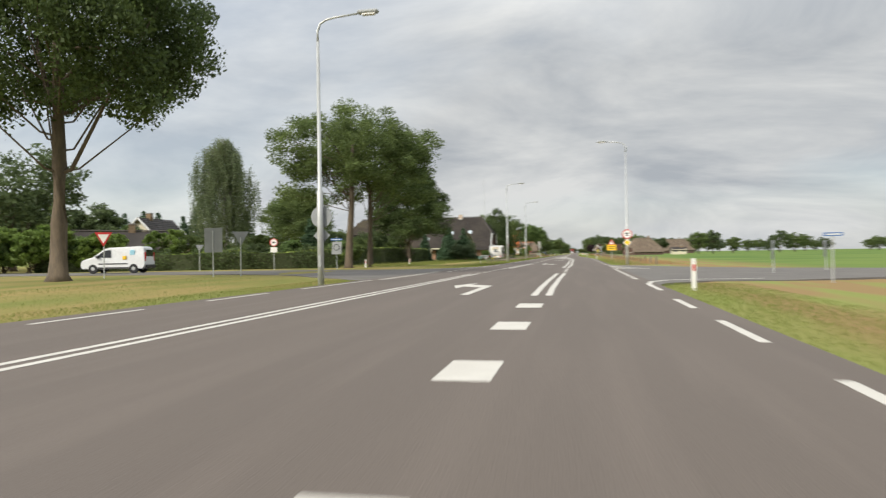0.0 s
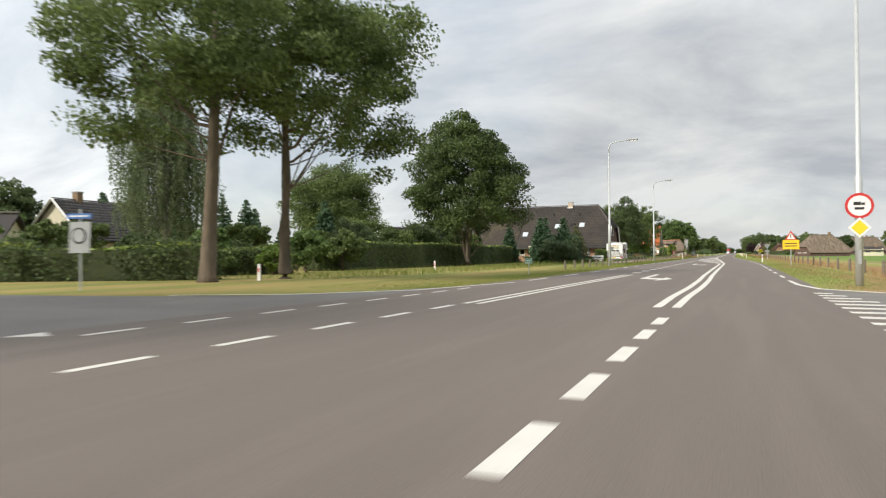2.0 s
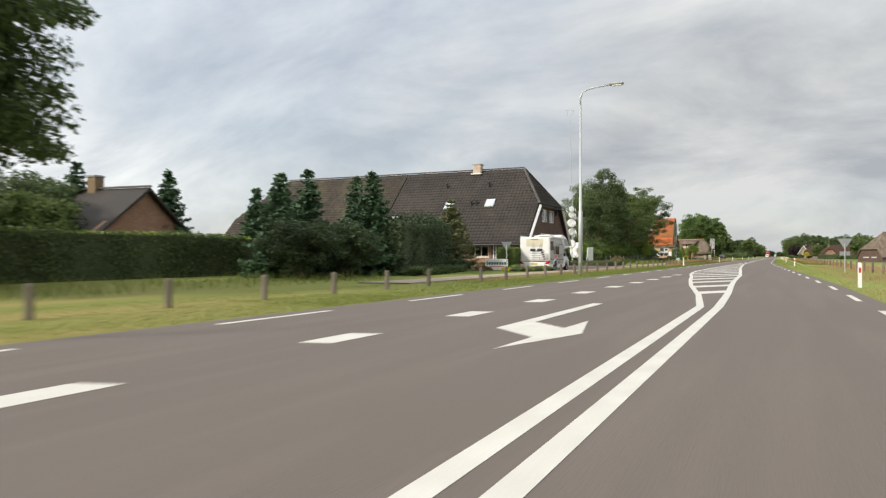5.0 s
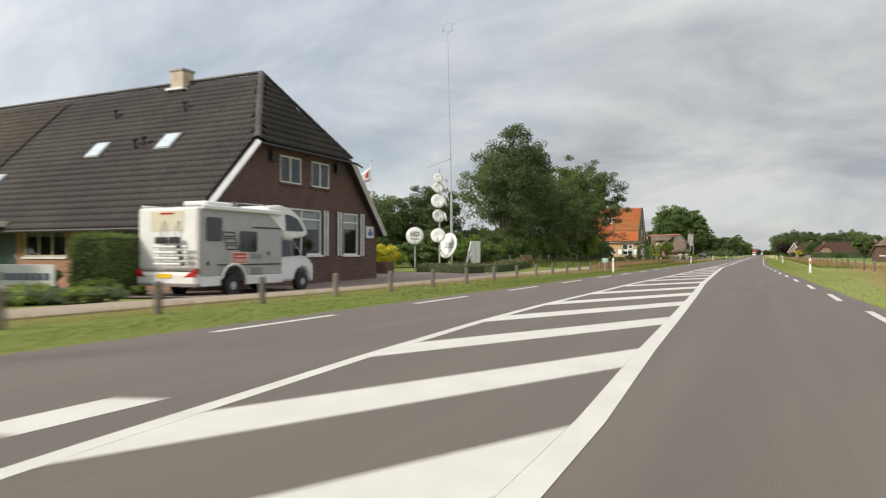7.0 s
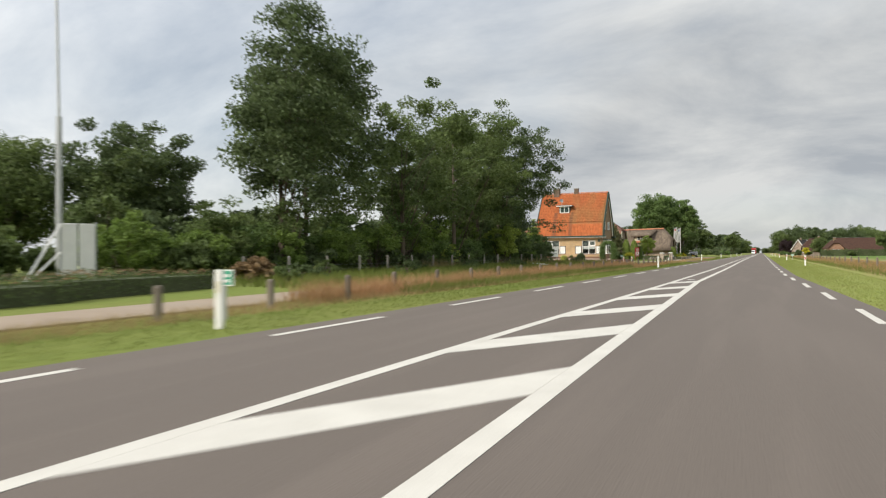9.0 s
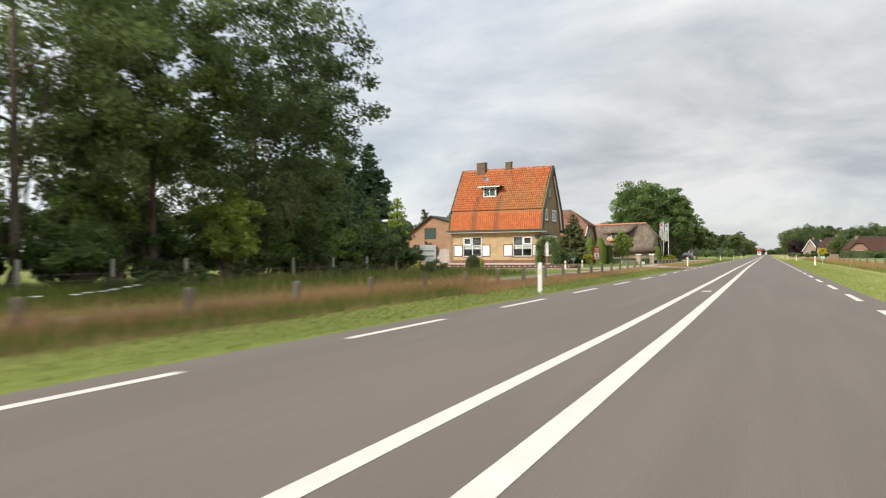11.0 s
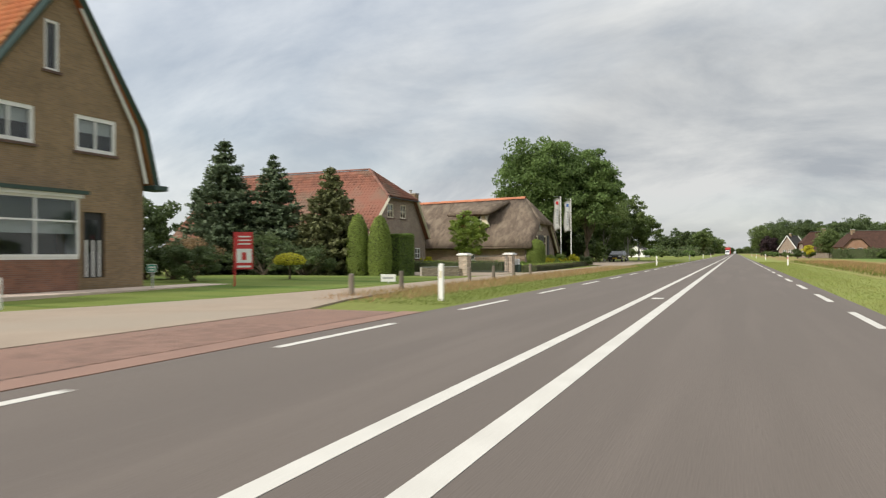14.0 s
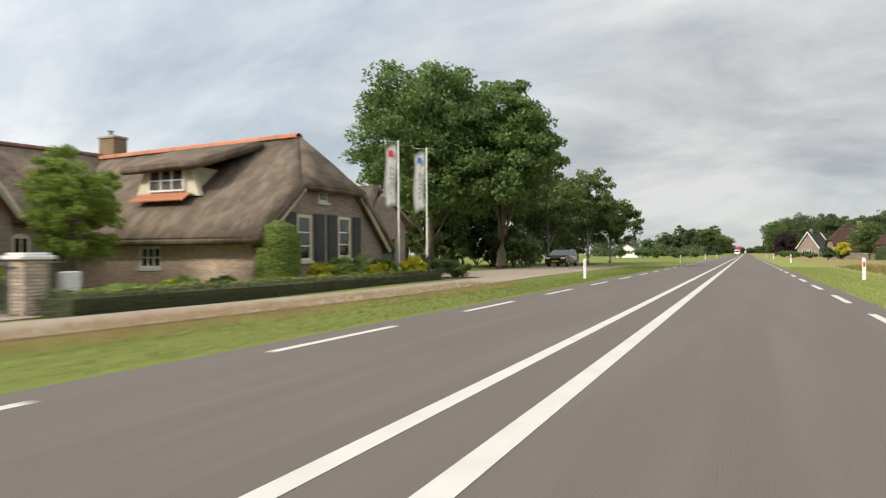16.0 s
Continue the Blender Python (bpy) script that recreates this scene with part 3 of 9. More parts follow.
    tagged(ob, "flat grassy farmland with mown verges along the road", "ground", kind="structure")


EDGE_RIGHT = [(-100, 4.72), (0, 4.75), (60, 4.82), (100, 4.90), (120, 4.65), (142, 3.95), (170, 3.05), (200, 2.18), (230, 2.08), (1500, 2.05)]
EDGE_LEFT = [(-100, -6.5), (0, -6.45), (13, -6.4), (19, -6.05), (29, -6.0), (48, -5.25), (60, -4.82), (66, -4.74), (1500, -4.74)]


def road_right(y):
    return along(EDGE_RIGHT, y) + 0.42


def road_left(y):
    return along(EDGE_LEFT, y) - (0.50 if y > 62 else 0.70)


def strip(name, mat, rows, top=0.0, deep=0.14, rise=0.035):
    """A road surface: rows of (x_left, x_right, y, z or None for the land)."""
    bm = bmesh.new()
    n = 1 if rows[0][3] is not None else max(1, int((rows[0][1] - rows[0][0]) / 0.75))
    last = None
    for a, b, y, z in rows:
        xs = [a + (b - a) * i / n for i in range(n + 1)]
        zs = [land(x, y) + rise if z is None else z for x in xs]
        now = [bm.verts.new((x, y, h)) for x, h in zip(xs, zs)] + [bm.verts.new((xs[-1], y, zs[-1] - deep)), bm.verts.new((xs[0], y, zs[0] - deep))]
        if last:
            for i in range(len(now)):
                j = (i + 1) % len(now)
                bm.faces.new((last[i], last[j], now[j], now[i]))
        last = now
    bmesh.ops.recalc_face_normals(bm, faces=bm.faces[:])
    return bm


road = part("road", strip("road", ASPHALT, [(road_left(y), road_right(y), y, 0.0) for y in [*range(-60, 400, 5), *range(400, 1500, 100)]]), ASPHALT)
tagged(road, "straight two-lane grey asphalt road with white markings", "road", kind="structure")


def plane_mark(name, outline, mat=PAINT, lift=0.004):
    bm = bmesh.new()
    prism(bm, outline, 0.003, lambda u, v, w: (u, v, lift + w))
    return part(name, bm, mat, road)


def line(name, points, width):
    """A painted line through (x, y) points along the road, its width across."""
    h = width / 2
    return plane_mark(name, [(x - h, y) for x, y in points] + [(x + h, y) for x, y in points[::-1]])


def dash(name, x, y0, y1, width):
    return plane_mark(name, [(x - width / 2, y0), (x + width / 2, y0), (x + width / 2, y1), (x - width / 2, y1)])


def build_marks():
    # edge dashes, three metres on and three off
    turns = [(-14, -22.0), (0, 62.6), (3, 81.37), (10, 124.27), (16, 160.66), (22, 195.81), (28, 230.68), (33, 259.35), (39, 294.24), (79, 526.0)]
    for k in range(0, 79):
        y = along(turns, k)
        dash("edge_dash", along(EDGE_LEFT, y), y, y + 2.95, 0.13)
        if k > 0:
            dash("edge_dash", along(EDGE_RIGHT, y), y - 1.2, y + 1.75, 0.13)
    for y0, y1 in ((4.2, 7.3), (10.2, 13.3), (15.9, 19.3)):
        dash("edge_dash", -6.42, y0, y1, 0.13)
    for y0, y1 in ((-2.5, 0.6), (3.3, 6.25), (8.7, 11.3), (13.7, 16.2)):
        dash("edge_dash", 4.76, y0, y1, 0.13)
    line("edge_line", [(-6.33, 21.6), (-6.25, 25), (-6.2, 29)], 0.13)
    # corner lines of the side roads
    plane_mark("corner_line", [(4.80, 19.9), (4.93, 19.9), (4.97, 23.6), (5.25, 25.5), (5.9, 26.7), (7.2, 27.4), (9.5, 27.8), (9.5, 27.95), (7.1, 27.55), (5.8, 26.9), (5.10, 25.7), (4.80, 23.6)])
    plane_mark("corner_line", [(4.75, 64.3), (4.88, 64.3), (4.95, 60.6), (5.3, 58.0), (6.6, 56.2), (9.5, 55.3), (9.5, 55.15), (6.5, 56.05), (5.15, 57.9), (4.79, 60.6)])
    plane_mark("corner_line", [(-4.72, 60.5), (-4.85, 60.5), (-6.1, 54.45), (-8.3, 51.55), (-14, 48.9), (-14, 48.75), (-8.2, 51.35), (-5.95, 54.3)])
    for k in range(8):
        y = 42.05 + 1.87 * k
        dash("junction_dash", along([(42, -5.25), (50, -5.0), (58, -4.9)], y), y, y + 1.0, 0.12)
    for k in range(10):
        dash("junction_dash", 4.84, 28.0 + 1.72 * k, 28.95 + 1.72 * k, 0.18)
    for k in range(11):
        y = 44.9 + 1.05 * k
        plane_mark("hatch_bar", [(4.86, y), (4.86 + 0.17 * (11.5 - k) + 0.15, y - 0.14), (4.86 + 0.17 * (11.5 - k) + 0.15, y + 0.18), (4.86, y + 0.34)])
    for k in range(13):
        y = 29.75 + 0.98 * k
        plane_mark("give_way_tooth", [(-6.12, y), (-6.12, y + 0.62), (-5.60, y + 0.31)])
    # lane lines before, in and after the junction
    for k in range(6):
        y = -5.95 + 3.95 * k
        plane_mark("block_mark", rect(1.41, 1.92, y, y + 1.1))
    for off in (0.0, 0.36):
        line("lane_line", [(1.54 + off, 17.7), (1.50 + off, 22), (1.50 + off, 28), (1.56 + off, 36.3)], 0.17)
        line("lane_line", [(1.56 + off, 49.5), (1.56 + off, 53), (1.65 + off, 58), (1.66 + off, 64), (1.59 + off, 69), (1.55 + off, 80), (1.52 + off, 107.2)], 0.175)
        line("lane_line", [(-3.30 + off * 0.85, -40), (-3.22 + off * 0.85, 10), (-3.02 + off * 0.85, 36.8)], 0.135)
        line("lane_line", [(-2.48 + off * 0.85, 49.4), (-2.40 + off * 0.85, 57), (-2.11 + off * 0.85, 70.7)], 0.135)
    for k in range(5):
        dash("junction_dash", 1.90, 38.4 + 1.92 * k, 39.5 + 1.92 * k, 0.18)
    for k in range(6):
        y = 37.8 + 2.0 * k
        dash("junction_dash", along([(37, -2.85), (49, -2.52)], y), y, y + 1.05, 0.14)
    for k in range(15):
        y = 73.75 + 4.13 * k
        plane_mark("block_mark", [(-2.27, y), (-1.86, y + 0.12), (-1.86, y + 1.27), (-2.27, y + 1.12)])
    # arrows
    def arrow(x, y, s, tail=5.3):
        def q(*points):
            return [(x + s * u, y + s * v) for u, v in points]
        plane_mark("turn_arrow", q((-0.11, -tail), (0.11, -tail), (0.13, 0.55), (-0.72, 1.45), (-0.68, 2.7), (-1.20, 0.75), (-0.82, -1.1), (-0.78, 0.15), (-0.10, -0.55)))
    arrow(-0.32, 22.6, 1, 4.5)
    arrow(-0.64, 65.9, -1)
    arrow(-0.62, 101.8, -1)
    # the hatched island and the double line that it runs into
    left_line = [(107.2, 1.52), (112, 1.02), (118, 0.19), (125, -0.59), (128.5, -0.90), (131.8, -1.29), (135.4, -1.66), (139.3, -1.95), (143, -2.10), (150, -2.15), (154, -2.20), (162, -2.08), (175, -1.98), (191, -1.81), (210, -1.70), (229.6, -1.75), (256, -1.86), (291.5, -1.88), (1500, -1.88)]
    right_line = [(107.2, 1.88), (113, 1.72), (119, 1.48), (124, 1.31), (129, 1.22), (133.5, 1.14), (137, 0.96), (141, 0.80), (148, 0.50), (157, 0.08), (166, -0.20), (175, -0.48), (192, -0.98), (210, -0.96), (229.7, -1.03), (256, -1.16), (291.6, -1.17), (1500, -1.17)]
    for table, width in ((left_line, 0.155), (right_line, 0.185)):
        ys = [y for y, _ in table[:-1]] + [320, 400, 700, 1450]
        for a, b in zip(ys, ys[1:]):
            line("lane_line", [(along(table, a), a), (along(table, b), b)], width)
    starts = [(0, 112.4), (2, 120.5), (3, 124.25), (4, 128.1), (5, 131.4), (6, 135.3), (7, 139.3), (8, 143.2), (9, 147.53), (10, 152.5), (11, 157.7), (12, 162.6), (13, 167.2), (18, 190.2)]
    for k in range(19):
        y = along(starts, k)
        a, b = along(left_line, y), along(right_line, y + 3)
        rise = along([(112, 1.5), (121, 1.85), (145, 1.85), (160, 1.75), (170, 1.6), (192, 1.6)], y) * (b - a)
        b = along(right_line, y + rise)
        top = along(right_line, y + rise + 1.4)
        plane_mark("hatch_bar", [(a + 0.08, y), (b - 0.095, y + rise), (top - 0.095, y + rise + 1.4), (along(left_line, y + 1.25) + 0.08, y + 1.25)])
    for y in (193.7, 220.8, 269.4):
        x = (along(left_line, y) + along(right_line, y)) / 2
        plane_mark("marker_plate", rect(x - 0.13, x + 0.13, y, y + 0.45), lift=0.012)


build_marks()

# side roads, service path and forecourts
def surface(name, mat, rows, label, category="road"):
    return tagged(part(name, strip(name, mat, rows), mat), label, category, kind="structure")


def cross_strip(rows, lift=0.02):
    """A surface that runs along x: rows of (x, y_near, y_far)."""
    bm = bmesh.new()
    last = None
    for x, y0, y1 in rows:
        z0, z1 = max(land(x, y0), -0.10) + lift, max(land(x, y1), -0.10) + lift
        if abs(x) < 7.5:
            z0 = z1 = -0.006
        now = [bm.verts.new(p) for p in ((x, y0, z0), (x, y1, z1), (x, y1, z1 - 0.14), (x, y0, z0 - 0.14))]
        if last:
            for i in range(4):
                bm.faces.new((last[i], last[(i + 1) % 4], now[(i + 1) % 4], now[i]))
        last = now
    bmesh.ops.recalc_face_normals(bm, faces=bm.faces[:])
    return bm


west = part("side_road", cross_strip([(-4.9, 28.0, 58.0), (-6.2, 28.6, 55.6), (-7.4, 29.8, 52.8), (-9, 32.0, 50.4), (-12, 34.6, 48.6), (-16, 35.8, 47.2), (-22, 36.6, 45.6), (-30, 37.0, 44.4), (-60, 37.5, 44.2), (-140, 39, 45)], 0.03), OLD_ASPHALT)
tagged(west, "worn grey asphalt side road joining the main road", "side road", kind="structure")
east = part("side_road", cross_strip([(4.4, 22.0, 61.5), (4.9, 22.4, 60.5), (5.6, 24.6, 57.2), (7.2, 26.2, 55.2), (10, 27.5, 52.5), (14, 30, 47.5), (22, 32, 43), (60, 33, 41), (160, 33, 41)], 0.03), OLD_ASPHALT)
tagged(east, "narrow grey asphalt side road into the fields", "side road", kind="structure")
PATH_LEFT = [(55, -14.0), (62, -13.0), (80, -12.6), (120, -12.0), (150, -11.2), (165, -11.2), (215, -11.1), (250, -10.9), (270, -10.9), (285, -11.4), (296, -12.0), (305, -10.8), (318, -11.2), (345, -12.0)]
PATH_RIGHT = [(55, -12.2), (62, -11.0), (80, -10.6), (120, -9.6), (150, -8.9), (165, -8.9), (215, -8.8), (250, -8.6), (270, -9.3), (285, -9.5), (296, -8.5), (305, -8.2), (318, -8.8), (345, -9.6)]
surface("service_path", PATHWAY, [(along(PATH_LEFT, y), along(PATH_RIGHT, y), y, None) for y in range(115, 346, 5)], "beige brick-paved service path beside the road", "path")


def lawn(label, rows):
    tagged(part("lawn", strip("lawn", LAWN, [(a, b, y, None) for a, b, y in rows], deep=0.05, rise=0.012), LAWN), label, "lawn", kind="structure")


LAWN = material("mown_lawn", (0.128, 0.172, 0.036), (0.165, 0.190, 0.052), scale=0.8, rough=0.95, fine=14.0, bump=0.7, third=(0.092, 0.145, 0.030), third_scale=0.35, sheen=0.1, stretch=(0.4, 1.6, 1))
lawn("closely mown green lawn before the orange-roofed house", [(-13.4, -11.75, 226.0), (-16.0, -11.7, 235.5), (-37.0, -11.6, 241.0), (-37.0, -11.4, 246.0), (-36.5, -11.3, 251.0), (-36.0, -12.4, 254.5), (-35.0, -16.5, 257.0), (-34.0, -21.0, 259.2)])
lawn("closely mown green lawn with shrubs beside the drive", [(-17.5, -14.2, 264.0), (-17.55, -12.3, 266.5), (-17.5, -11.9, 273.9), (-26.4, -11.8, 274.1), (-26.5, -11.7, 278.0), (-26.0, -12.0, 284.0), (-19.0, -12.5, 286.0)])
lawn("mown green lawn before the farmhouse", [(-24.0, -13.0, 132.0), (-22.5, -13.0, 137.0), (-21.0, -13.4, 141.6)])
build_ground()

# ---- plants ----
def ball(rng, shape):
    """Places spread evenly in a unit ball."""
    d = rng.normal(size=(*shape, 3))
    d /= np.linalg.norm(d, axis=-1, keepdims=True) + 1e-9
    return d * rng.random((*shape, 1)) ** 0.42


def crown_points(rng, clumps, per, centre, radii, spread, hollow=0.35, rugged=0.0):
    """Leaf places in clumps on the outside of several lobes that make up an uneven crown."""
    centre, radii = np.array(centre), np.array(radii)
    lobes = max(7, min(20, clumps // 9))
    i = np.arange(lobes) + 0.5
    polar, turn = np.arccos(1 - 1.8 * i / lobes), math.pi * (1 + 5 ** 0.5) * i + rng.uniform(0, 6)
    d = np.stack([np.cos(turn) * np.sin(polar), np.sin(turn) * np.sin(polar), np.cos(polar)], 1)
    heart = d * rng.uniform(0.34 + 0.12 * rugged, 0.60 + 0.16 * rugged, (lobes, 1))
    heart[polar < 0.75] *= np.array([1.0, 1.0, 0.78])
    reach = rng.uniform(0.34 - 0.14 * rugged, 0.50 - 0.08 * rugged, lobes)
    pick = rng.integers(0, lobes, clumps)
    e = rng.normal(size=(clumps, 3)) + 0.6 * d[pick]
    e /= np.linalg.norm(e, axis=1, keepdims=True)
    far = np.where(rng.random(clumps) < 0.2, rng.uniform(1.0, 1.05, clumps), rng.uniform(0.25 + hollow * 0.4, 1.0, clumps))
    mid = centre + radii * (heart[pick] + e * (reach[pick] * far)[:, None])
    size = np.where(far > 1.0, 0.95, rng.uniform(0.9, 1.6, clumps))[:, None, None]
    out = mid[:, None, :] + ball(rng, (clumps, per)) * np.array([1, 1, 0.62]) * spread * size
    return mid, out.reshape(-1, 3)


def broad_tree(name, label, x, y, height, clear, radius, seed, leaf=None, bark=None, trunk=0.32, clumps=120, per=170, size=0.30, limbs=9, droop=0.0, squash=1.0, lean=(0, 0), hollow=0.35, shift=(0, 0), rugged=0.0, soft=1.0, taper=0.0):
    """A deciduous tree: tapered trunk with root flare, limbs that fork, a crown of leaf clumps with gaps."""
    rng = np.random.default_rng(seed)
    base = thing(name, label, "tree", x, y, land(x, y) - 0.05)
    mid_z, half = (height + clear) / 2, (height - clear) / 2
    top = Vector((lean[0], lean[1], clear + (height - clear) * 0.62))
    bm = bmesh.new()
    bend = [Vector((0, 0, 0)), Vector((0.0, 0.0, 0.35)), Vector((lean[0] * 0.2 + rng.normal() * 0.06, lean[1] * 0.2 + rng.normal() * 0.06, clear * 0.5)), Vector((lean[0] * 0.5 + rng.normal() * 0.1, lean[1] * 0.5, clear)), top]
    tube(bm, bend, [trunk * 1.5, trunk * 1.05, trunk * 0.88, trunk * 0.76, trunk * 0.30], 10)
    mid, places = crown_points(rng, clumps, per, (lean[0] + shift[0], lean[1] + shift[1], mid_z), (radius, radius, half * squash), radius * (0.15 - 0.03 * rugged) * soft, hollow, rugged)
    if taper:
        for q in (mid, places):
            up = np.clip((q[:, 2] - clear) / (height - clear), 0, 1)[:, None]
            q[:, :2] *= 1 + taper * (0.55 - 1.5 * up ** 1.4)
    pick = rng.choice(clumps, min(limbs * 3, clumps), replace=False)
    for k, i in enumerate(pick):
        end = Vector(mid[i])
        f = rng.uniform(0.1, 0.75)
        start = bend[3].lerp(top, f * 0.9) if k % 5 else bend[2].lerp(bend[3], rng.uniform(0.9, 1.0))
        out = Vector((end.x - start.x, end.y - start.y, 0))
        knee = start + out * 0.45 + Vector((0, 0, max(-0.2, (end.z - start.z) * 0.38) + rng.uniform(-0.1, 0.4)))
        bow = knee.lerp(end, 0.55) + Vector((rng.normal() * 0.2, rng.normal() * 0.2, rng.uniform(0.0, 0.35)))
        thick = trunk * (0.28 if k < limbs * 0.6 else 0.14)
        tube(bm, [start, start + out * 0.12 + Vector((0, 0, 0.15)), knee, bow, end], [thick, thick * 0.85, thick * 0.6, thick * 0.4, thick * 0.12], 6, cap=False)
    part("trunk", bm, bark or BARK, base, smooth=True)
    if droop:
        fall = rng.random(len(places)) ** 2 * droop
        places[:, 2] -= fall
        places[:, 2] = np.maximum(places[:, 2], clear * 0.45)
    part_mesh("crown", leaf_mesh("crown", places, size, rng, facing=np.array([0, 0, 0.45]), corners=4 if name == "oak_tree" else 3), leaf or OAK_LEAF, base)
    return base


def weeping_tree(name, label, x, y, height, radius, seed, leaf, strands=720):
    """A weeping birch: upright limbs and long hanging strands of small leaves."""
    rng = np.random.default_rng(seed)
    base = thing(name, label, "tree", x, y, land(x, y) - 0.05)
    bm = bmesh.new()
    tube(bm, [(0, 0, 0), (0.05, 0, 0.4), (0.1, 0.1, height * 0.4), (0.0, 0.1, height * 0.75), (0.1, 0, height * 0.97)], [0.3, 0.22, 0.17, 0.1, 0.02], 9)
    places = []
    for k in range(strands):
        f = rng.random() ** 0.8
        z = height * (0.28 + 0.70 * f)
        wide = radius * math.sin(math.pi * min(0.98, 0.22 + 0.74 * f)) ** 0.7
        a = rng.uniform(0, 2 * math.pi)
        r = wide * (0.80 + 0.20 * math.sin(3 * a + 0.7 * z)) * rng.uniform(0.25, 1.0) ** 0.6
        tip = np.array([math.cos(a) * r, math.sin(a) * r, z])
        if k % 6 == 0:
            tube(bm, [(0, 0.1, max(1.5, z - r * 1.1)), Vector(tip) * 0.6 + Vector((0, 0, z * 0.4)), tip], [0.06, 0.035, 0.008], 5, cap=False)
        fall = rng.uniform(1.8, 5.2) * (1.0 if z > 6 else 0.6)
        n = int(fall * 24)
        s = np.linspace(0, 1, n)[:, None]
        drift = rng.normal(size=(1, 3)) * np.array([0.16, 0.16, 0])
        strand = tip + s * drift - np.array([0, 0, fall]) * s + rng.normal(size=(n, 3)) * (0.05 + 0.09 * (1 - s))
        places.append(strand)
    p = np.concatenate(places)
    p = p[p[:, 2] > 1.2]
    part("trunk", bm, BIRCH_BARK, base, smooth=True)
    part_mesh("crown", leaf_mesh("crown", p, 0.17, rng, lean=1.0, corners=3), leaf, base)
    return base


def conifer(name, label, x, y, height, radius, seed, leaf=None, clear=0.3, whorls=26, per=13, size=0.30, shape=0.85):
    rng = np.random.default_rng(seed)
    base = thing(name, label, "tree", x, y, land(x, y) - 0.05)
    bm = bmesh.new()
    tube(bm, [(0, 0, 0), (0, 0, height * 0.5), (0, 0, height)], [0.16, 0.1, 0.012], 8)
    places = []
    for w in range(whorls):
        f = (w + rng.uniform(-0.3, 0.3)) / whorls
        z = clear + (height - clear) * min(max(f, 0), 0.99)
        reach = radius * (1 - f) ** shape * rng.uniform(0.78, 1.12) + 0.08
        for a in rng.uniform(0, 2 * math.pi, per if f < 0.8 else max(5, per // 2)):
            r = reach * rng.uniform(0.75, 1.1)
            steps = max(3, int(r / 0.12))
            t = np.linspace(0.12, 1, steps)
            spine = np.stack([np.cos(a) * r * t, np.sin(a) * r * t, z - 0.30 * r * t + 0.26 * r * t ** 3], 1)
            width = (0.30 * r * (1.05 - t))[:, None]
            side = np.array([-math.sin(a), math.cos(a), 0])
            for _ in range(3):
                places.append(spine + side * width * rng.uniform(-1, 1, (steps, 1)) + rng.normal(size=(steps, 3)) * 0.03)
        if w % 2 == 0:
            tip = (math.cos(a) * reach * 0.8, math.sin(a) * reach * 0.8, z - 0.1 * reach)
            tube(bm, [(0, 0, z), tip], [0.03, 0.006], 4, cap=False)
    part("trunk", bm, BARK, base)
    part_mesh("crown", leaf_mesh("crown", np.concatenate(places), size, rng, facing=np.array([0, 0, 0.9]), slim=0.45, corners=3), leaf or NEEDLE, base)
    return base


def surface_points(rng, count, x0, x1, y0, y1, z0, z1):
    """Places over the top and the four sides of a block, with their facings."""
    areas = np.array([(x1 - x0) * (y1 - y0), (y1 - y0) * (z1 - z0), (y1 - y0) * (z1 - z0), (x1 - x0) * (z1 - z0), (x1 - x0) * (z1 - z0)])
    which = rng.choice(5, count, p=areas / areas.sum())
    p = np.stack([rng.uniform(x0, x1, count), rng.uniform(y0, y1, count), rng.uniform(z0, z1, count)], 1)
    n = np.zeros((count, 3))
    for k, (axis, value, sign) in enumerate(((2, z1, 1), (0, x0, -1), (0, x1, 1), (1, y0, -1), (1, y1, 1))):
        p[which == k, axis] = value
        n[which == k, axis] = sign
    return p, n


def hedge(label, x, y, width, length, height, turn=0.0, seed=1, leaf=None, tips=None, density=130, size=0.16, rough=0.06, name="hedge", wave=0.0):
    """A clipped hedge: twiggy core and a skin of leaves; length along y before the turn."""
    rng = np.random.default_rng(seed)
    base = thing(name, label, "hedge", x, y, land(x, y) - 0.04, turn)
    w, h = width / 2, length / 2
    part("twig_core", boxes((-w + 0.06, w - 0.06, -h + 0.06, h - 0.06, 0, height - 0.07)), HEDGE_CORE, base)
    area = width * length + 2 * height * (width + length)
    p, n = surface_points(rng, int(area * density), -w, w, -h, h, 0.02, height)
    bulge = rough * np.sin(p[:, 1] * 1.7 + seed) + rough * np.sin(p[:, 1] * 0.6 + 2 * seed) + rng.normal(size=len(p)) * rough
    p += n * bulge[:, None]
    p[:, 2] += wave * np.sin(p[:, 1] * 0.5 + seed) * (p[:, 2] / height)
    part_mesh("foliage", leaf_mesh("foliage", p, size, rng, facing=n * 1.2, lean=0.7), leaf or HEDGE_LEAF, base)
    if tips:
        # a second leaf colour strewn over the top only
        k = int(width * length * density * 0.22)
        q = np.stack([rng.uniform(-w, w, k), rng.uniform(-h, h, k), height + rng.uniform(-0.04, 0.14, k)], 1)
        q[:, 2] += wave * np.sin(q[:, 1] * 0.5 + seed)
        part_mesh("new_growth", leaf_mesh("new_growth", q, size, rng, facing=np.array([0, 0, 0.6])), tips, base, kind="stuff")
    return base


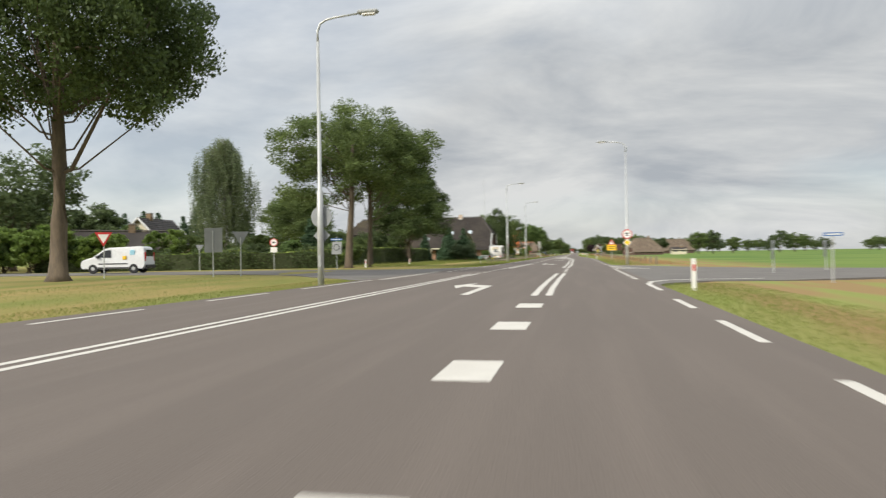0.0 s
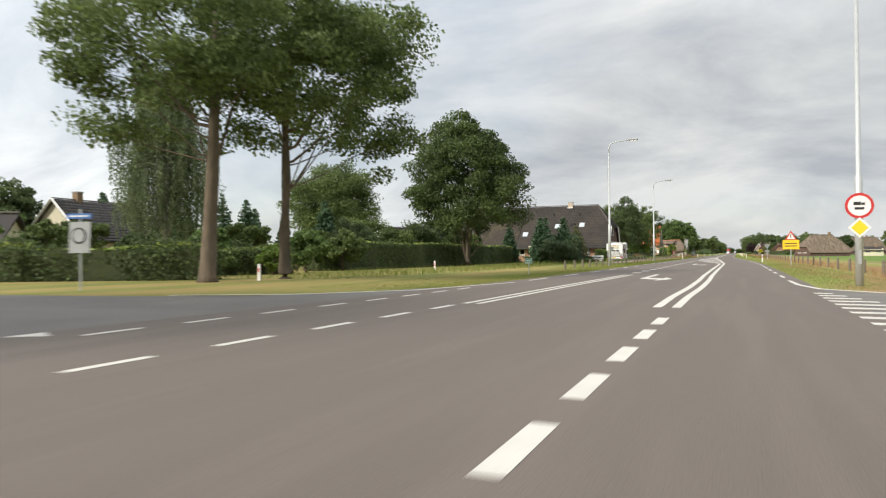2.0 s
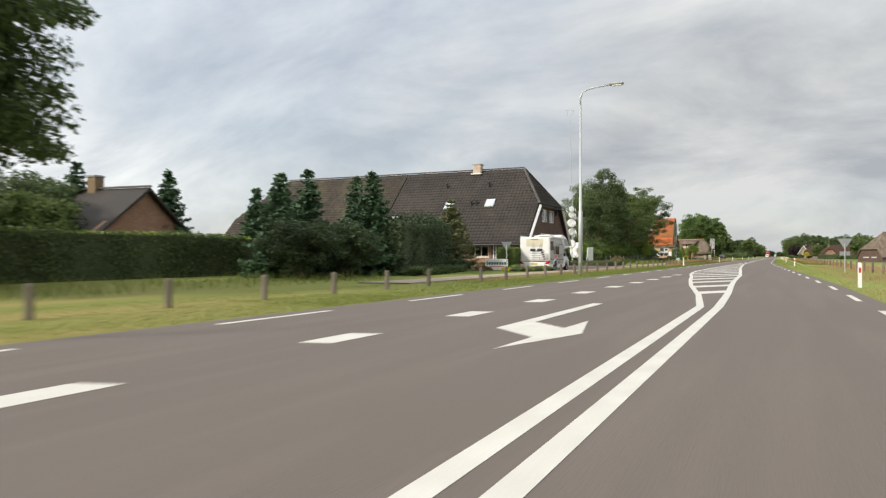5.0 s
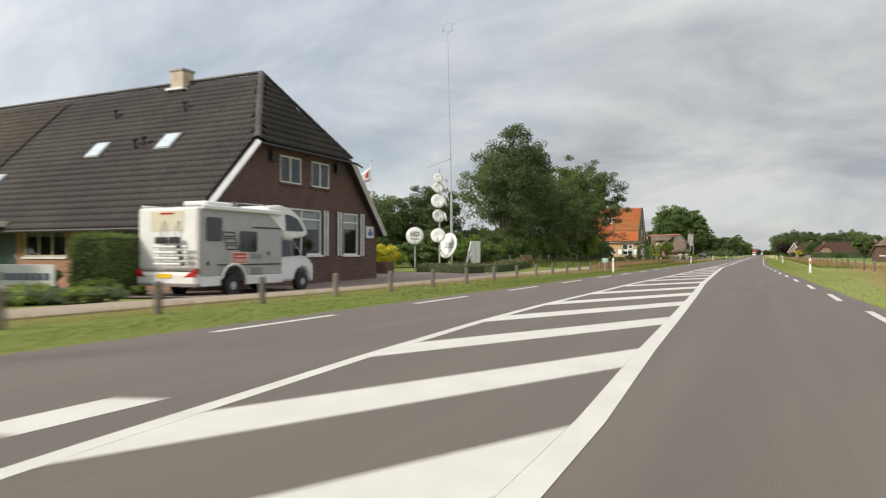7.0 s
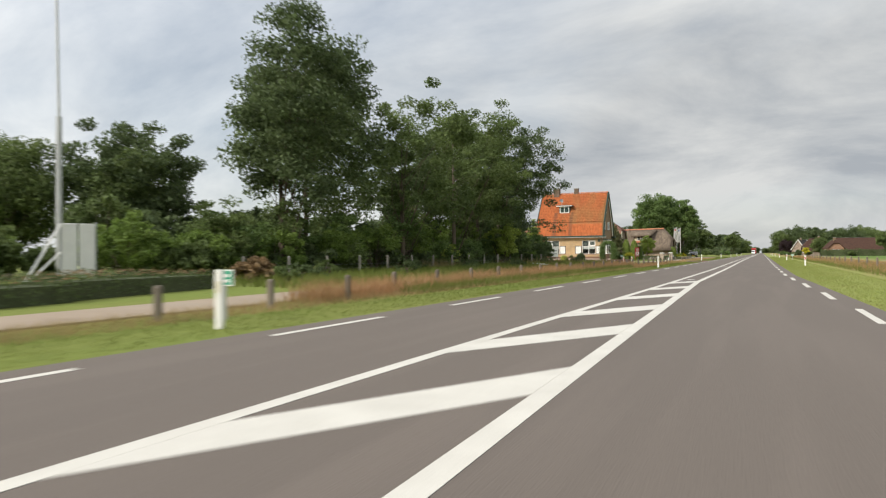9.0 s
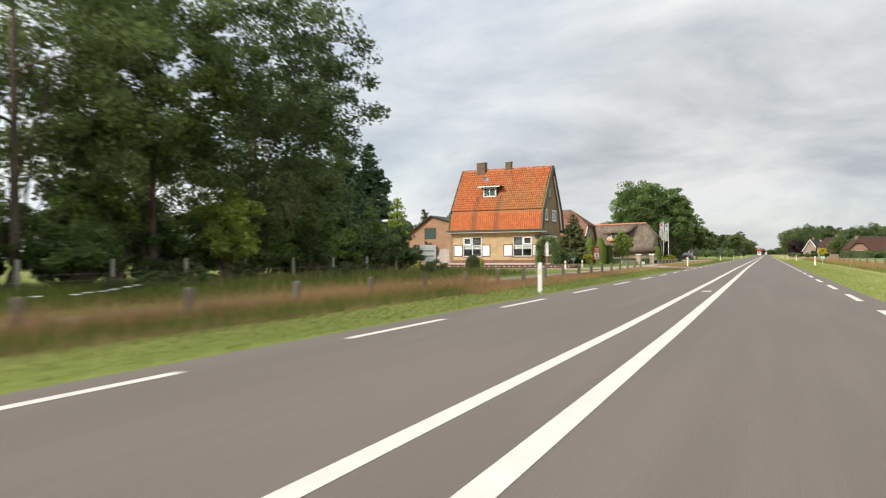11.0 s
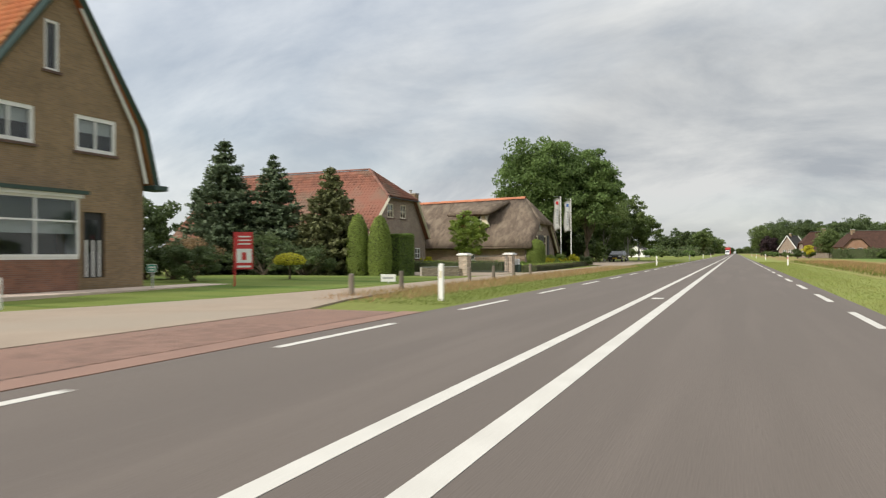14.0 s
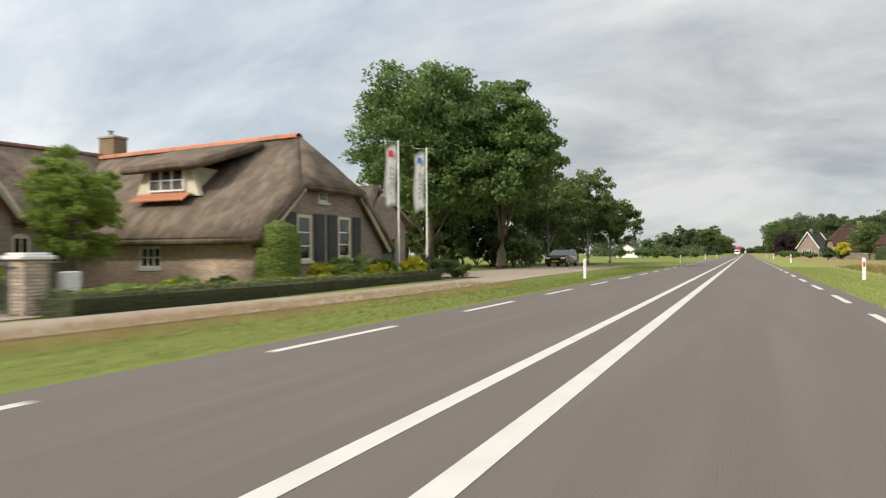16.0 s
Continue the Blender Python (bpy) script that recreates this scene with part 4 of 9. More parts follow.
def bush(label, x, y, radius, height, seed, leaf=None, size=0.14, per=90, clumps=40, name="bush", category="bush", hollow=0.25):
    rng = np.random.default_rng(seed)
    base = thing(name, label, category, x, y, land(x, y) - 0.04)
    bm = bmesh.new()
    mid, places = crown_points(rng, clumps, per, (0, 0, height * 0.52), (radius, radius, height * 0.5), radius * 0.17, hollow)
    for i in range(min(14, clumps)):
        e = Vector(mid[i])
        tube(bm, [(rng.normal() * 0.08, rng.normal() * 0.08, 0), e * 0.5 + Vector((0, 0, 0.1)), e], [0.03, 0.02, 0.005], 5, cap=False)
    part("stem", bm, BARK, base)
    places = places[places[:, 2] > 0.02]
    part_mesh("foliage", leaf_mesh("foliage", places, size, rng, facing=np.array([0, 0, 0.4]), corners=3), leaf or DARK_LEAF, base)
    return base


def topiary(label, x, y, profile, seed, leaf=None, size=0.075, density=760, name="topiary", stem=None):
    """A clipped solid of revolution: profile rows of (radius, z)."""
    rng = np.random.default_rng(seed)
    base = thing(name, label, "topiary", x, y, land(x, y) - 0.03)
    part("twig_core", lathe([(max(r - 0.04, 0.01), z) for r, z in profile], 14), HEDGE_CORE, base)
    zs, rs = np.array([z for _, z in profile]), np.array([r for r, _ in profile])
    total = int(density * 2 * math.pi * rs.mean() * (zs[-1] - zs[0] + rs.max()))
    z = rng.uniform(zs[0], zs[-1], total)
    r = np.interp(z, zs, rs)
    a = rng.uniform(0, 2 * math.pi, total)
    keep = rng.random(total) < np.maximum(r / rs.max(), 0.15)
    z, r, a = z[keep], r[keep], a[keep]
    p = np.stack([np.cos(a) * r, np.sin(a) * r, z], 1) + rng.normal(size=(len(z), 3)) * 0.018
    n = np.stack([np.cos(a), np.sin(a), 0.2 + 0 * a], 1)
    part_mesh("foliage", leaf_mesh("foliage", p, size, rng, facing=n * 1.3, lean=0.6), leaf or CYPRESS_LEAF, base)
    if stem:
        part("stem", tubes(([(0, 0, 0), (0, 0, stem)], [0.05, 0.04])), BARK, base)
    return base


def plant_trees():
    oak = "tall oak with a bare trunk and an open crown"
    broad_tree("oak_tree", "tall oak on the mown verge by the junction", -20.9, 28.0, 18.6, 5.3, 7.8, 11, DEEP_OAK_LEAF, clumps=400, per=200, trunk=0.42, size=0.21, limbs=7, hollow=0.3, shift=(0.2, 0.4), rugged=0.6)
    broad_tree("oak_tree", oak, -17.0, 57.6, 15.1, 5.2, 6.2, 12, clumps=165, per=170, trunk=0.33, size=0.21, shift=(-1.6, -0.6), limbs=7, hollow=0.3, rugged=0.7, lean=(0.5, 0.0))
    broad_tree("oak_tree", oak, -16.5, 62.2, 15.2, 4.4, 6.6, 13, clumps=215, per=180, trunk=0.30, size=0.21, shift=(1.3, 0.4), limbs=7, hollow=0.3, rugged=0.6)
    broad_tree("oak_tree", "broad dense oak in front of the clipped hedge", -22.4, 101.6, 16.8, 0.9, 6.9, 14, DEEP_OAK_LEAF, clumps=400, per=190, trunk=0.30, size=0.25, limbs=9, hollow=0.35, rugged=0.5, taper=0.34, shift=(0.2, 0))
    weeping_tree("birch_tree", "weeping birch with trailing grey-green branches", -40.2, 78.5, 16.2, 4.9, 15, WILLOW_LEAF, strands=900)
    broad_tree("round_tree", "round dense garden tree behind the hedge", -43.6, 110.0, 13.8, 1.0, 6.3, 16, OAK_LEAF, clumps=300, per=180, size=0.25, soft=1.25, hollow=0.5)
    broad_tree("garden_tree", "garden tree behind the hedge", -40.0, 88.0, 5.0, 0.8, 2.8, 17, clumps=90, per=120, size=0.32)
    broad_tree("garden_tree", "small bright garden tree behind the hedge", -27.5, 69.5, 3.2, 0.3, 1.7, 18, CHESTNUT_LEAF, clumps=120, per=120, size=0.25)
    for k, (x, y, h, r) in enumerate([(-36.5, 60.0, 4.2, 2.2), (-33.0, 62.5, 3.6, 1.8), (-39.5, 56.0, 4.0, 2.0), (-41.5, 72.0, 4.6, 2.4)]):
        broad_tree("garden_tree", "small garden tree before the low house", x, y, h, 0.6, r, 340 + k, OAK_LEAF if k % 2 else FRESH_LEAF, clumps=60, per=100, size=0.2, trunk=0.09)
    for k, (x, y, h, r) in enumerate([(-54, 61, 13.2, 8), (-56, 75, 8.8, 4.8), (-74, 82, 10, 6), (-58, 98, 6.0, 4), (-84, 112, 9, 6), (-48, 47, 8, 4.0), (-84, 62, 15, 8), (-58, 128, 6, 4), (-63, 70, 10, 5)]):
        broad_tree("far_tree", "dark broadleaf tree in the gardens behind", x, y, h, 0.6, r, 30 + k, DARK_LEAF, clumps=95, per=75, size=0.46)
    for k, (x, y, h, r) in enumerate([(-36.2, 182.6, 9.4, 3.2), (-44.0, 187, 9.0, 3.4), (-31.2, 186.0, 7.9, 2.9), (-34.0, 187.5, 7.2, 2.9), (-27.4, 189.5, 6.9, 2.6), (-39.5, 190, 8.6, 3.4), (-47, 180, 7.4, 3.0)]):
        broad_tree("garden_tree", "leafy garden tree behind the satellite dishes", x, y, h, 0.4, r, 330 + k, DARK_LEAF if k % 2 else OAK_LEAF, clumps=150, per=110, size=0.17, soft=1.5, trunk=0.14, hollow=0.5)
    conifer("spruce_tree", "young dark green spruce in the garden", -43.5, 179.5, 6.2, 1.9, 338, whorls=22, per=12)
    for k, (x, y, h) in enumerate([(-57, 87, 8.0), (-60, 92, 7.6), (-54, 92, 7.4), (-66.5, 116, 10.4), (-70, 110, 9.6), (-63, 119, 8.4), (-73, 105, 9.2), (-60, 122, 7.2)]):
        conifer("spruce_tree", "young dark green spruce in the garden", x, y, h, h * 0.3, 360 + k, whorls=30, per=14, size=0.36)
    # between the gardens and the farm
    for k, (x, y, h) in enumerate([(-36, 96, 7.0), (-46, 96, 7.5), (-50, 90, 6.5), (-29, 121, 6.2), (-25, 124, 5.2), (-33, 118, 6.5)]):
        conifer("spruce_tree", "young dark green spruce in the garden", x, y, h, h * 0.3, 50 + k, whorls=30, per=15)
    conifer("spruce_tree", "dense olive-green spruce before the farmhouse", -19.35, 139.3, 5.6, 2.4, 60, OLIVE_NEEDLE, clear=0.05, whorls=30, per=22, size=0.20)
    conifer("spruce_tree", "dark spruce by the driveway", -18.2, 126.0, 6.2, 1.9, 61, whorls=24, per=17)
    for k, (x, y, h) in enumerate([(-20.5, 123.0, 6.0), (-21.5, 129.5, 6.4), (-19.6, 119.5, 5.4), (-23.0, 134.0, 5.8)]):
        conifer("spruce_tree", "dark spruce by the driveway", x, y, h, 1.9, 320 + k, whorls=24, per=16)
    for k, (x, y, r, h) in enumerate([(-18.4, 137.9, 1.0, 1.1), (-17.3, 136.6, 1.1, 0.9), (-19.6, 137.2, 1.2, 1.3), (-18.4, 135.6, 1.2, 1.0)]):
        bush("dark spreading shrub at the foot of the spruce", x, y, r, h, 640 + k, (DARK_LEAF, YEW_LEAF)[k % 2], size=0.10, clumps=50, per=60, name="shrub", hollow=0.1)
    hedge("tall dense dark evergreen hedge beside the farm drive", -19.3, 131.5, 3.6, 11.4, 3.2, 12, 63, leaf=YEW_LEAF, density=230, size=0.15, rough=0.2, wave=0.22)
    for k in range(8):
        bush("low dark ground cover before the evergreen hedge", -15.4 - 0.25 * k, 126.0 + 1.35 * k, 1.1, 0.6, 560 + k, DARK_LEAF, size=0.12, clumps=30, per=60, name="ground_cover")
    # the wood beside the road
    wood = "tall alder in the roadside wood"
    for k, (x, y, h, c, r) in enumerate([(-19.6, 193.5, 15.2, 1.0, 4.3), (-23.5, 199, 14.2, 1.0, 4.8), (-18.2, 204, 13.0, 1.2, 3.9), (-23, 209, 10.6, 1.2, 4.4), (-18.6, 213, 14.5, 1.2, 4.5), (-24, 218, 14.0, 1.0, 4.8), (-18.4, 223.5, 15.2, 1.0, 4.8), (-22.5, 229, 12.5, 0.8, 4.5), (-30, 226, 10.5, 1.0, 4.6), (-28, 190, 8.5, 0.8, 4.0), (-20.3, 218.4, 13.0, 1.0, 3.8), (-26.5, 234.5, 8.2, 0.4, 3.2)]):
        near = x > -20
        broad_tree("alder_tree", wood, x - 1.5 * near, y, h, c, r, 70 + k, OAK_LEAF if k % 3 else DARK_LEAF, clumps=(230, 200, 100, 95, 110)[k] if k < 5 else 150, per=135, size=0.19, soft=1.2 if k < 2 else 1.0, trunk=0.2, limbs=5, hollow=0.3 if k < 3 else 0.2, rugged=0.3 if k < 3 else 0.45, shift=(1.5 * near, 0))
    for k in range(30):
        x, y = -19.9 - (k * 37 % 11) * 0.16, 187.0 + k * 1.62
        bush("wild shrub at the edge of the wood", x, y, 1.5 + (k * 7 % 5) * 0.2, 2.2 + (k * 5 % 7) * 0.38, 800 + k, (FRESH_LEAF, OAK_LEAF, CHESTNUT_LEAF)[k % 3], size=0.15, clumps=45, per=85, name="shrub")
    for k in range(24):
        bush("low dark undergrowth within the wood", -19.9 - (k % 2) * 2.2, 186 + k * 2.05, 1.5, 1.5 + 0.4 * math.sin(k * 1.9), 620 + k, DARK_LEAF if k % 3 else OAK_LEAF, size=0.22, clumps=28, per=44, name="shrub")
    for k in range(20):
        bush("dark shrub within the wood", -23.5 - (k % 3) * 2.2, 187 + k * 2.6, 2.3, 3.6 + 1.2 * math.sin(k * 2.2), 120 + k, DARK_LEAF, size=0.30, clumps=44, per=48, name="shrub", hollow=0.1)
    bush("fresh light green bush at the edge of the wood", -18.9, 220.8, 1.7, 3.9, 135, CYPRESS_LEAF, size=0.15, clumps=70, per=90, name="shrub")
    bush("fresh light green bush at the edge of the wood", -19.3, 210.4, 0.8, 2.2, 136, CYPRESS_LEAF, size=0.13, clumps=26, per=60, name="shrub")
    for k in range(26):
        bush("clump of tall nettles before the wood", -14.6 - (k * 29 % 13) * 0.28, 185.5 + k * 2.05, 0.75, 0.75 + 0.2 * math.sin(k * 2.7), 860 + k, (DARK_LEAF, OAK_LEAF)[k % 3 == 0], size=0.10, clumps=20, per=34, name="weed_clump", category="weeds")
    conifer("spruce_tree", "tall dark spruce at the end of the wood", -26.6, 240.4, 9.8, 3.5, 64, whorls=36, per=21)
    conifer("spruce_tree", "tall dark spruce at the end of the wood", -25.9, 243.0, 9.5, 3.5, 65, whorls=36, per=21)
    conifer("cypress_tree", "yellow-green cypress beside the spruces", -22.6, 241.2, 5.2, 1.2, 66, CYPRESS_LEAF, whorls=26, per=12, shape=0.6, size=0.2)
    conifer("cypress_tree", "yellow-green cypress beside the spruces", -24.9, 241.2, 5.0, 1.3, 59, CYPRESS_LEAF, whorls=26, per=12, shape=0.6, size=0.2)
    conifer("cypress_tree", "dark cypress beside the spruces", -24.4, 237.6, 4.6, 1.4, 67, HEDGE_LEAF, whorls=24, per=12, shape=0.6, size=0.22)
    for k, (x, y, r, h) in enumerate([(-21.0, 236.5, 2.1, 3.3), (-21.4, 239.8, 1.6, 2.2), (-19.6, 233.0, 1.8, 2.6), (-23.8, 236.0, 2.2, 4.4), (-22.6, 233.0, 2.2, 4.2)]):
        bush("overgrown shrub beside the lawn", x, y, r, h, 140 + k, DARK_LEAF, size=0.18)
    # gardens of the brick and thatched houses
    conifer("fir_tree", "dark grey-green fir in the garden", -29.3, 287.2, 8.6, 3.8, 68, BLUE_NEEDLE, clear=0.05, whorls=34, per=24)
    conifer("fir_tree", "dark grey-green fir in the garden", -26.4, 288.4, 7.6, 3.3, 69, BLUE_NEEDLE, clear=0.05, whorls=32, per=24)
    conifer("fir_tree", "broad olive-green fir before the brick house", -22.8, 289.2, 6.8, 3.3, 70, OLIVE_NEEDLE, clear=0.05, whorls=32, per=26)
    for k, (x, y, r, h, m) in enumerate([(-25.0, 285.5, 2.4, 2.8, DARK_LEAF), (-28.5, 283.0, 2.2, 2.4, BRONZE_LEAF), (-22.5, 286.0, 1.8, 2.0, DARK_LEAF), (-31.0, 281.0, 1.8, 2.2, BRONZE_LEAF), (-24.9, 276.6, 2.0, 2.3, DARK_LEAF), (-21.0, 275.6, 1.5, 1.9, DARK_LEAF), (-23.6, 277.0, 1.4, 1.8, HEDGE_LEAF)]):
        bush("rounded garden shrub by the lawn", x, y, r, h, 150 + k, m, size=0.13)
    topiary("yellow-green mushroom of clipped box on a dark stem", -18.2, 278.5, [(0.15, 0.70), (0.62, 0.74), (0.70, 0.88), (0.56, 1.06), (0.28, 1.18), (0.03, 1.22)], 160, YELLOW_LEAF, density=1300, size=0.07, stem=0.75)
    topiary("tall column of clipped conifer", -20.4, 288.4, [(0.55, 0.05), (0.66, 0.8), (0.64, 2.0), (0.52, 2.9), (0.28, 3.5), (0.04, 3.7)], 161, CLIPPED_LEAF, size=0.085, density=1500)
    topiary("tall column of clipped conifer", -19.1, 288.7, [(0.6, 0.05), (0.70, 0.8), (0.68, 1.9), (0.54, 2.8), (0.28, 3.4), (0.04, 3.6)], 162, CLIPPED_LEAF, size=0.085, density=1500)
    hedge("dark square-cut yew hedge at the gate", -18.75, 290.3, 1.3, 1.9, 2.55, seed=163, leaf=TOPIARY_LEAF, density=900, size=0.085, rough=0.03)
    topiary("domed block of clipped box by the thatched house", -14.9, 307.8, [(0.72, 0.05), (0.76, 1.2), (0.74, 1.8), (0.55, 2.25), (0.1, 2.45)], 164, CLIPPED_LEAF, size=0.075, density=1500)
    broad_tree("maple_tree", "young bright green maple in the front garden", -18.9, 302.9, 5.0, 0.4, 1.6, 165, MAPLE_LEAF, clumps=170, per=110, size=0.115, trunk=0.08, hollow=0.2)
    chestnut = "big horse chestnut with a dense domed crown"
    broad_tree("chestnut_tree", chestnut, -21.2, 334.0, 16.2, 2.4, 6.6, 166, CHESTNUT_LEAF, clumps=330, per=130, size=0.30, trunk=0.4, hollow=0.4)
    broad_tree("chestnut_tree", chestnut, -16.4, 336.2, 14.4, 2.6, 5.3, 167, CHESTNUT_LEAF, clumps=260, per=130, size=0.30, trunk=0.36, hollow=0.4)
    for k, (x, y, h, r) in enumerate([(-17, 352, 10.5, 4.2), (-14.6, 358, 10.5, 3.6), (-20, 362, 10, 4.5), (-14.5, 370, 9.0, 3.6), (-25, 350, 10, 5)]):
        broad_tree("birch_tree", "birch with pale stems beside the verge", x, y, h, 0.8, r, 170 + k, OAK_LEAF, BIRCH_BARK, clumps=120, per=110, size=0.28, trunk=0.16)
    for k in range(16):
        bush("dense dark shrub under the trees beyond the thatched house", -16.5 - 1.25 * (k % 8) - (k // 8) * 0.6, 342 + 1.6 * (k % 5) + 14 * (k // 8), 2.0, 2.8 + 1.4 * math.sin(k * 1.7) ** 2, 660 + k, (DARK_LEAF, OAK_LEAF)[k % 3 == 0], size=0.30, clumps=36, per=44, name="shrub")
    for k, (x, y, h, r) in enumerate([(-20.5, 346, 9.5, 3.6), (-24.5, 342, 9.0, 4.0), (-29, 346, 9.5, 4.2), (-18.5, 366, 10.0, 3.8)]):
        broad_tree("far_tree", "dark broadleaf tree behind the chestnuts", x, y, h, 0.3, r, 690 + k, (DARK_LEAF, OAK_LEAF)[k % 2], clumps=120, per=90, size=0.34)
    # hedges and shrubs
    for k, (x, y, h, r) in enumerate([(-31, 93, 5.2, 2.6), (-29, 98, 4.6, 2.4), (-30, 106, 5.4, 2.6), (-27, 111, 4.6, 2.3), (-31, 114, 6.0, 2.8), (-34, 101, 6.2, 3.0)]):
        broad_tree("garden_tree", "leafy dark garden tree behind the clipped hedge", x, y, h, 0.3, r, 580 + k, (DARK_LEAF, OAK_LEAF)[k % 2], clumps=100, per=100, size=0.2, soft=1.35, trunk=0.11)
    for k in range(9):
        bush("leafy shrub behind the clipped hedge", -29.4 + 0.5 * math.sin(k * 2.4), 81.5 + 2.3 * k, 1.6 + 0.3 * math.sin(k * 1.9), 3.0 + 0.7 * math.sin(k * 2.7), 760 + k, (OAK_LEAF, CHESTNUT_LEAF, DARK_LEAF)[k % 3], size=0.18, clumps=55, per=70, name="shrub")
    hedge("long dark clipped beech hedge along the path", -25.6, 90.5, 1.3, 22.0, 2.25, -6, 180, tips=HEDGE_TIP, wave=0.05)
    hedge("long dark clipped beech hedge along the path", -24.4, 112.0, 1.3, 22.0, 2.15, 2, 181, tips=HEDGE_TIP, wave=0.05)
    for k, (x, y, turn, length, h) in enumerate([(-29.8, 54.2, 62, 9.0, 1.45), (-22.8, 58.4, 57, 8.0, 1.5), (-25.4, 67.9, 31.6, 8.6, 1.55), (-37.5, 50.5, 62, 7.0, 1.2)]):
        hedge("loose dark green hedge with posts round the gardens", x, y, 1.3, length, h, -turn, 182 + k * 50, tips=HEDGE_TIP, rough=0.2, wave=0.16, size=0.19)
    for k in range(15):
        x, y = -44 + 1.55 * k, 57.5 + 0.72 * k + 2.2 * math.sin(k * 2.3)
        bush("leafy garden shrub behind the hedge", x, y, 1.5 + 0.4 * math.sin(k * 1.7), 1.9 + 0.5 * math.sin(k * 2.9), 400 + k, (OAK_LEAF, DARK_LEAF, FRESH_LEAF, CHESTNUT_LEAF)[k % 4], size=0.2, clumps=60, per=80, name="shrub")
    for k, (x, y, h, r) in enumerate([(-24.0, 75.0, 3.2, 1.9), (-31.0, 74.0, 3.0, 1.8), (-25.5, 82.0, 3.8, 2.2), (-45.0, 66.0, 5.4, 3.0), (-30.0, 66.5, 2.7, 1.6)]):
        broad_tree("garden_tree", "leafy garden tree behind the hedge", x, y, h, 0.3, r, 420 + k, (CHESTNUT_LEAF, DARK_LEAF, OAK_LEAF)[k % 3], clumps=90, per=110, size=0.24, trunk=0.12)
    for k in range(13):
        f = k / 12
        bush("big loose bright green shrub behind the junction", -50.0 + 12.5 * f + 0.7 * math.sin(k * 2.2), 39.5 + 11.5 * f + 0.6 * math.cos(k * 1.7), 2.0 + 0.4 * math.sin(k * 1.3), 3.7 + 0.6 * math.sin(k * 2.1), 520 + k, (FRESH_LEAF, FRESH_LEAF, CHESTNUT_LEAF)[k % 3], size=0.26, clumps=70, per=80, name="shrub", hollow=0.5)
    conifer("cypress_tree", "tall soft green cypress behind the bright shrubs", -41.5, 52.5, 6.6, 1.9, 536, OAK_LEAF, whorls=26, per=14, shape=0.6, size=0.25)
    for k, (x, y, h, r) in enumerate([(-66, 44, 14, 7.0), (-78, 52, 15, 8.0), (-60, 56, 13.5, 6.5)]):
        broad_tree("far_tree", "dark broadleaf tree in the gardens behind", x, y, h, 0.6, r, 540 + k, DARK_LEAF, clumps=110, per=75, size=0.48)
    hedge("tall square clipped hedge beside the driveway", -16.55, 144.4, 1.6, 1.6, 1.95, 0, 185, leaf=TOPIARY_LEAF, density=480, size=0.085)
    for k, (x, y, length, turn) in enumerate([(-15.9, 168.9, 5.6, 60), (-14.1, 173.2, 6.0, 4), (-15.0, 179.0, 6.0, 8)]):
        hedge("low loose brownish hedge along the path", x, y, 1.5, length, 0.55, turn, 186 + 40 * k, leaf=HEDGE_LEAF, tips=BRONZE_LEAF, density=150, size=0.09, rough=0.07, wave=0.06)
    for k in range(13):
        f = k / 12
        bush("leafy green shrub behind the low hedge", -30 + 9.5 * f + math.sin(k * 2.1), 167.5 + 20 * f, 1.7 + 0.4 * math.sin(k * 1.3), 2.2 + 0.7 * math.sin(k * 2.7), 440 + k, (FRESH_LEAF, OAK_LEAF, FRESH_LEAF, OAK_LEAF)[k % 4], size=0.15, clumps=70, per=90, name="shrub")
    for k, (x, y, r, h) in enumerate([(-17.2, 122.0, 2.0, 3.1), (-17.6, 118.6, 2.2, 3.2)]):
        bush("dense rounded dark evergreen by the farm drive", x, y, r, h, 470 + k, YEW_LEAF, size=0.13, clumps=150, per=110, hollow=0.6, name="evergreen_shrub")
    for k in range(7):
        bush("low grey-green shrub before the name board", -13.9 + 0.3 * k, 138.4 + 0.36 * k, 0.65, 0.42, 480 + k, (WILLOW_LEAF, HEDGE_TIP)[k % 3 == 2], size=0.08, clumps=40, per=70, name="low_shrub")
    hedge("clipped front hedge along the path", -12.75, 307.0, 1.05, 19.2, 0.44, 1.5, 187, leaf=SHADED_LEAF, tips=HEDGE_TIP, density=420, size=0.06, rough=0.02)
    hedge("low clipped green hedge behind the gate", -19.0, 298.45, 0.95, 9.0, 0.78, 90, 188, leaf=HEDGE_LEAF, tips=HEDGE_TIP, density=420, size=0.07, rough=0.03)
    bush("bright yellow shrub beside the farmhouse", -20.4, 168.3, 1.25, 2.1, 190, YELLOW_LEAF, size=0.12, clumps=50, per=110, name="shrub")
    for k, (x, y, r, h, m) in enumerate([(-24, 172, 1.6, 2.2, DARK_LEAF), (-27, 178, 2.0, 3.4, OAK_LEAF), (-30, 176, 2.6, 4.6, DARK_LEAF), (-23.5, 180, 1.6, 2.4, OAK_LEAF), (-25, 186, 2.2, 4.4, OAK_LEAF), (-22, 189, 1.8, 3.0, DARK_LEAF), (-19.5, 186.5, 1.3, 1.8, OAK_LEAF), (-35, 184, 3.0, 6.0, DARK_LEAF), (-32, 170, 2.2, 5.4, NEEDLE), (-16.5, 186.0, 0.9, 1.1, BRONZE_LEAF)]):
        bush("mixed garden shrub behind the dishes", x, y, r, h, 200 + k, m, size=0.2)
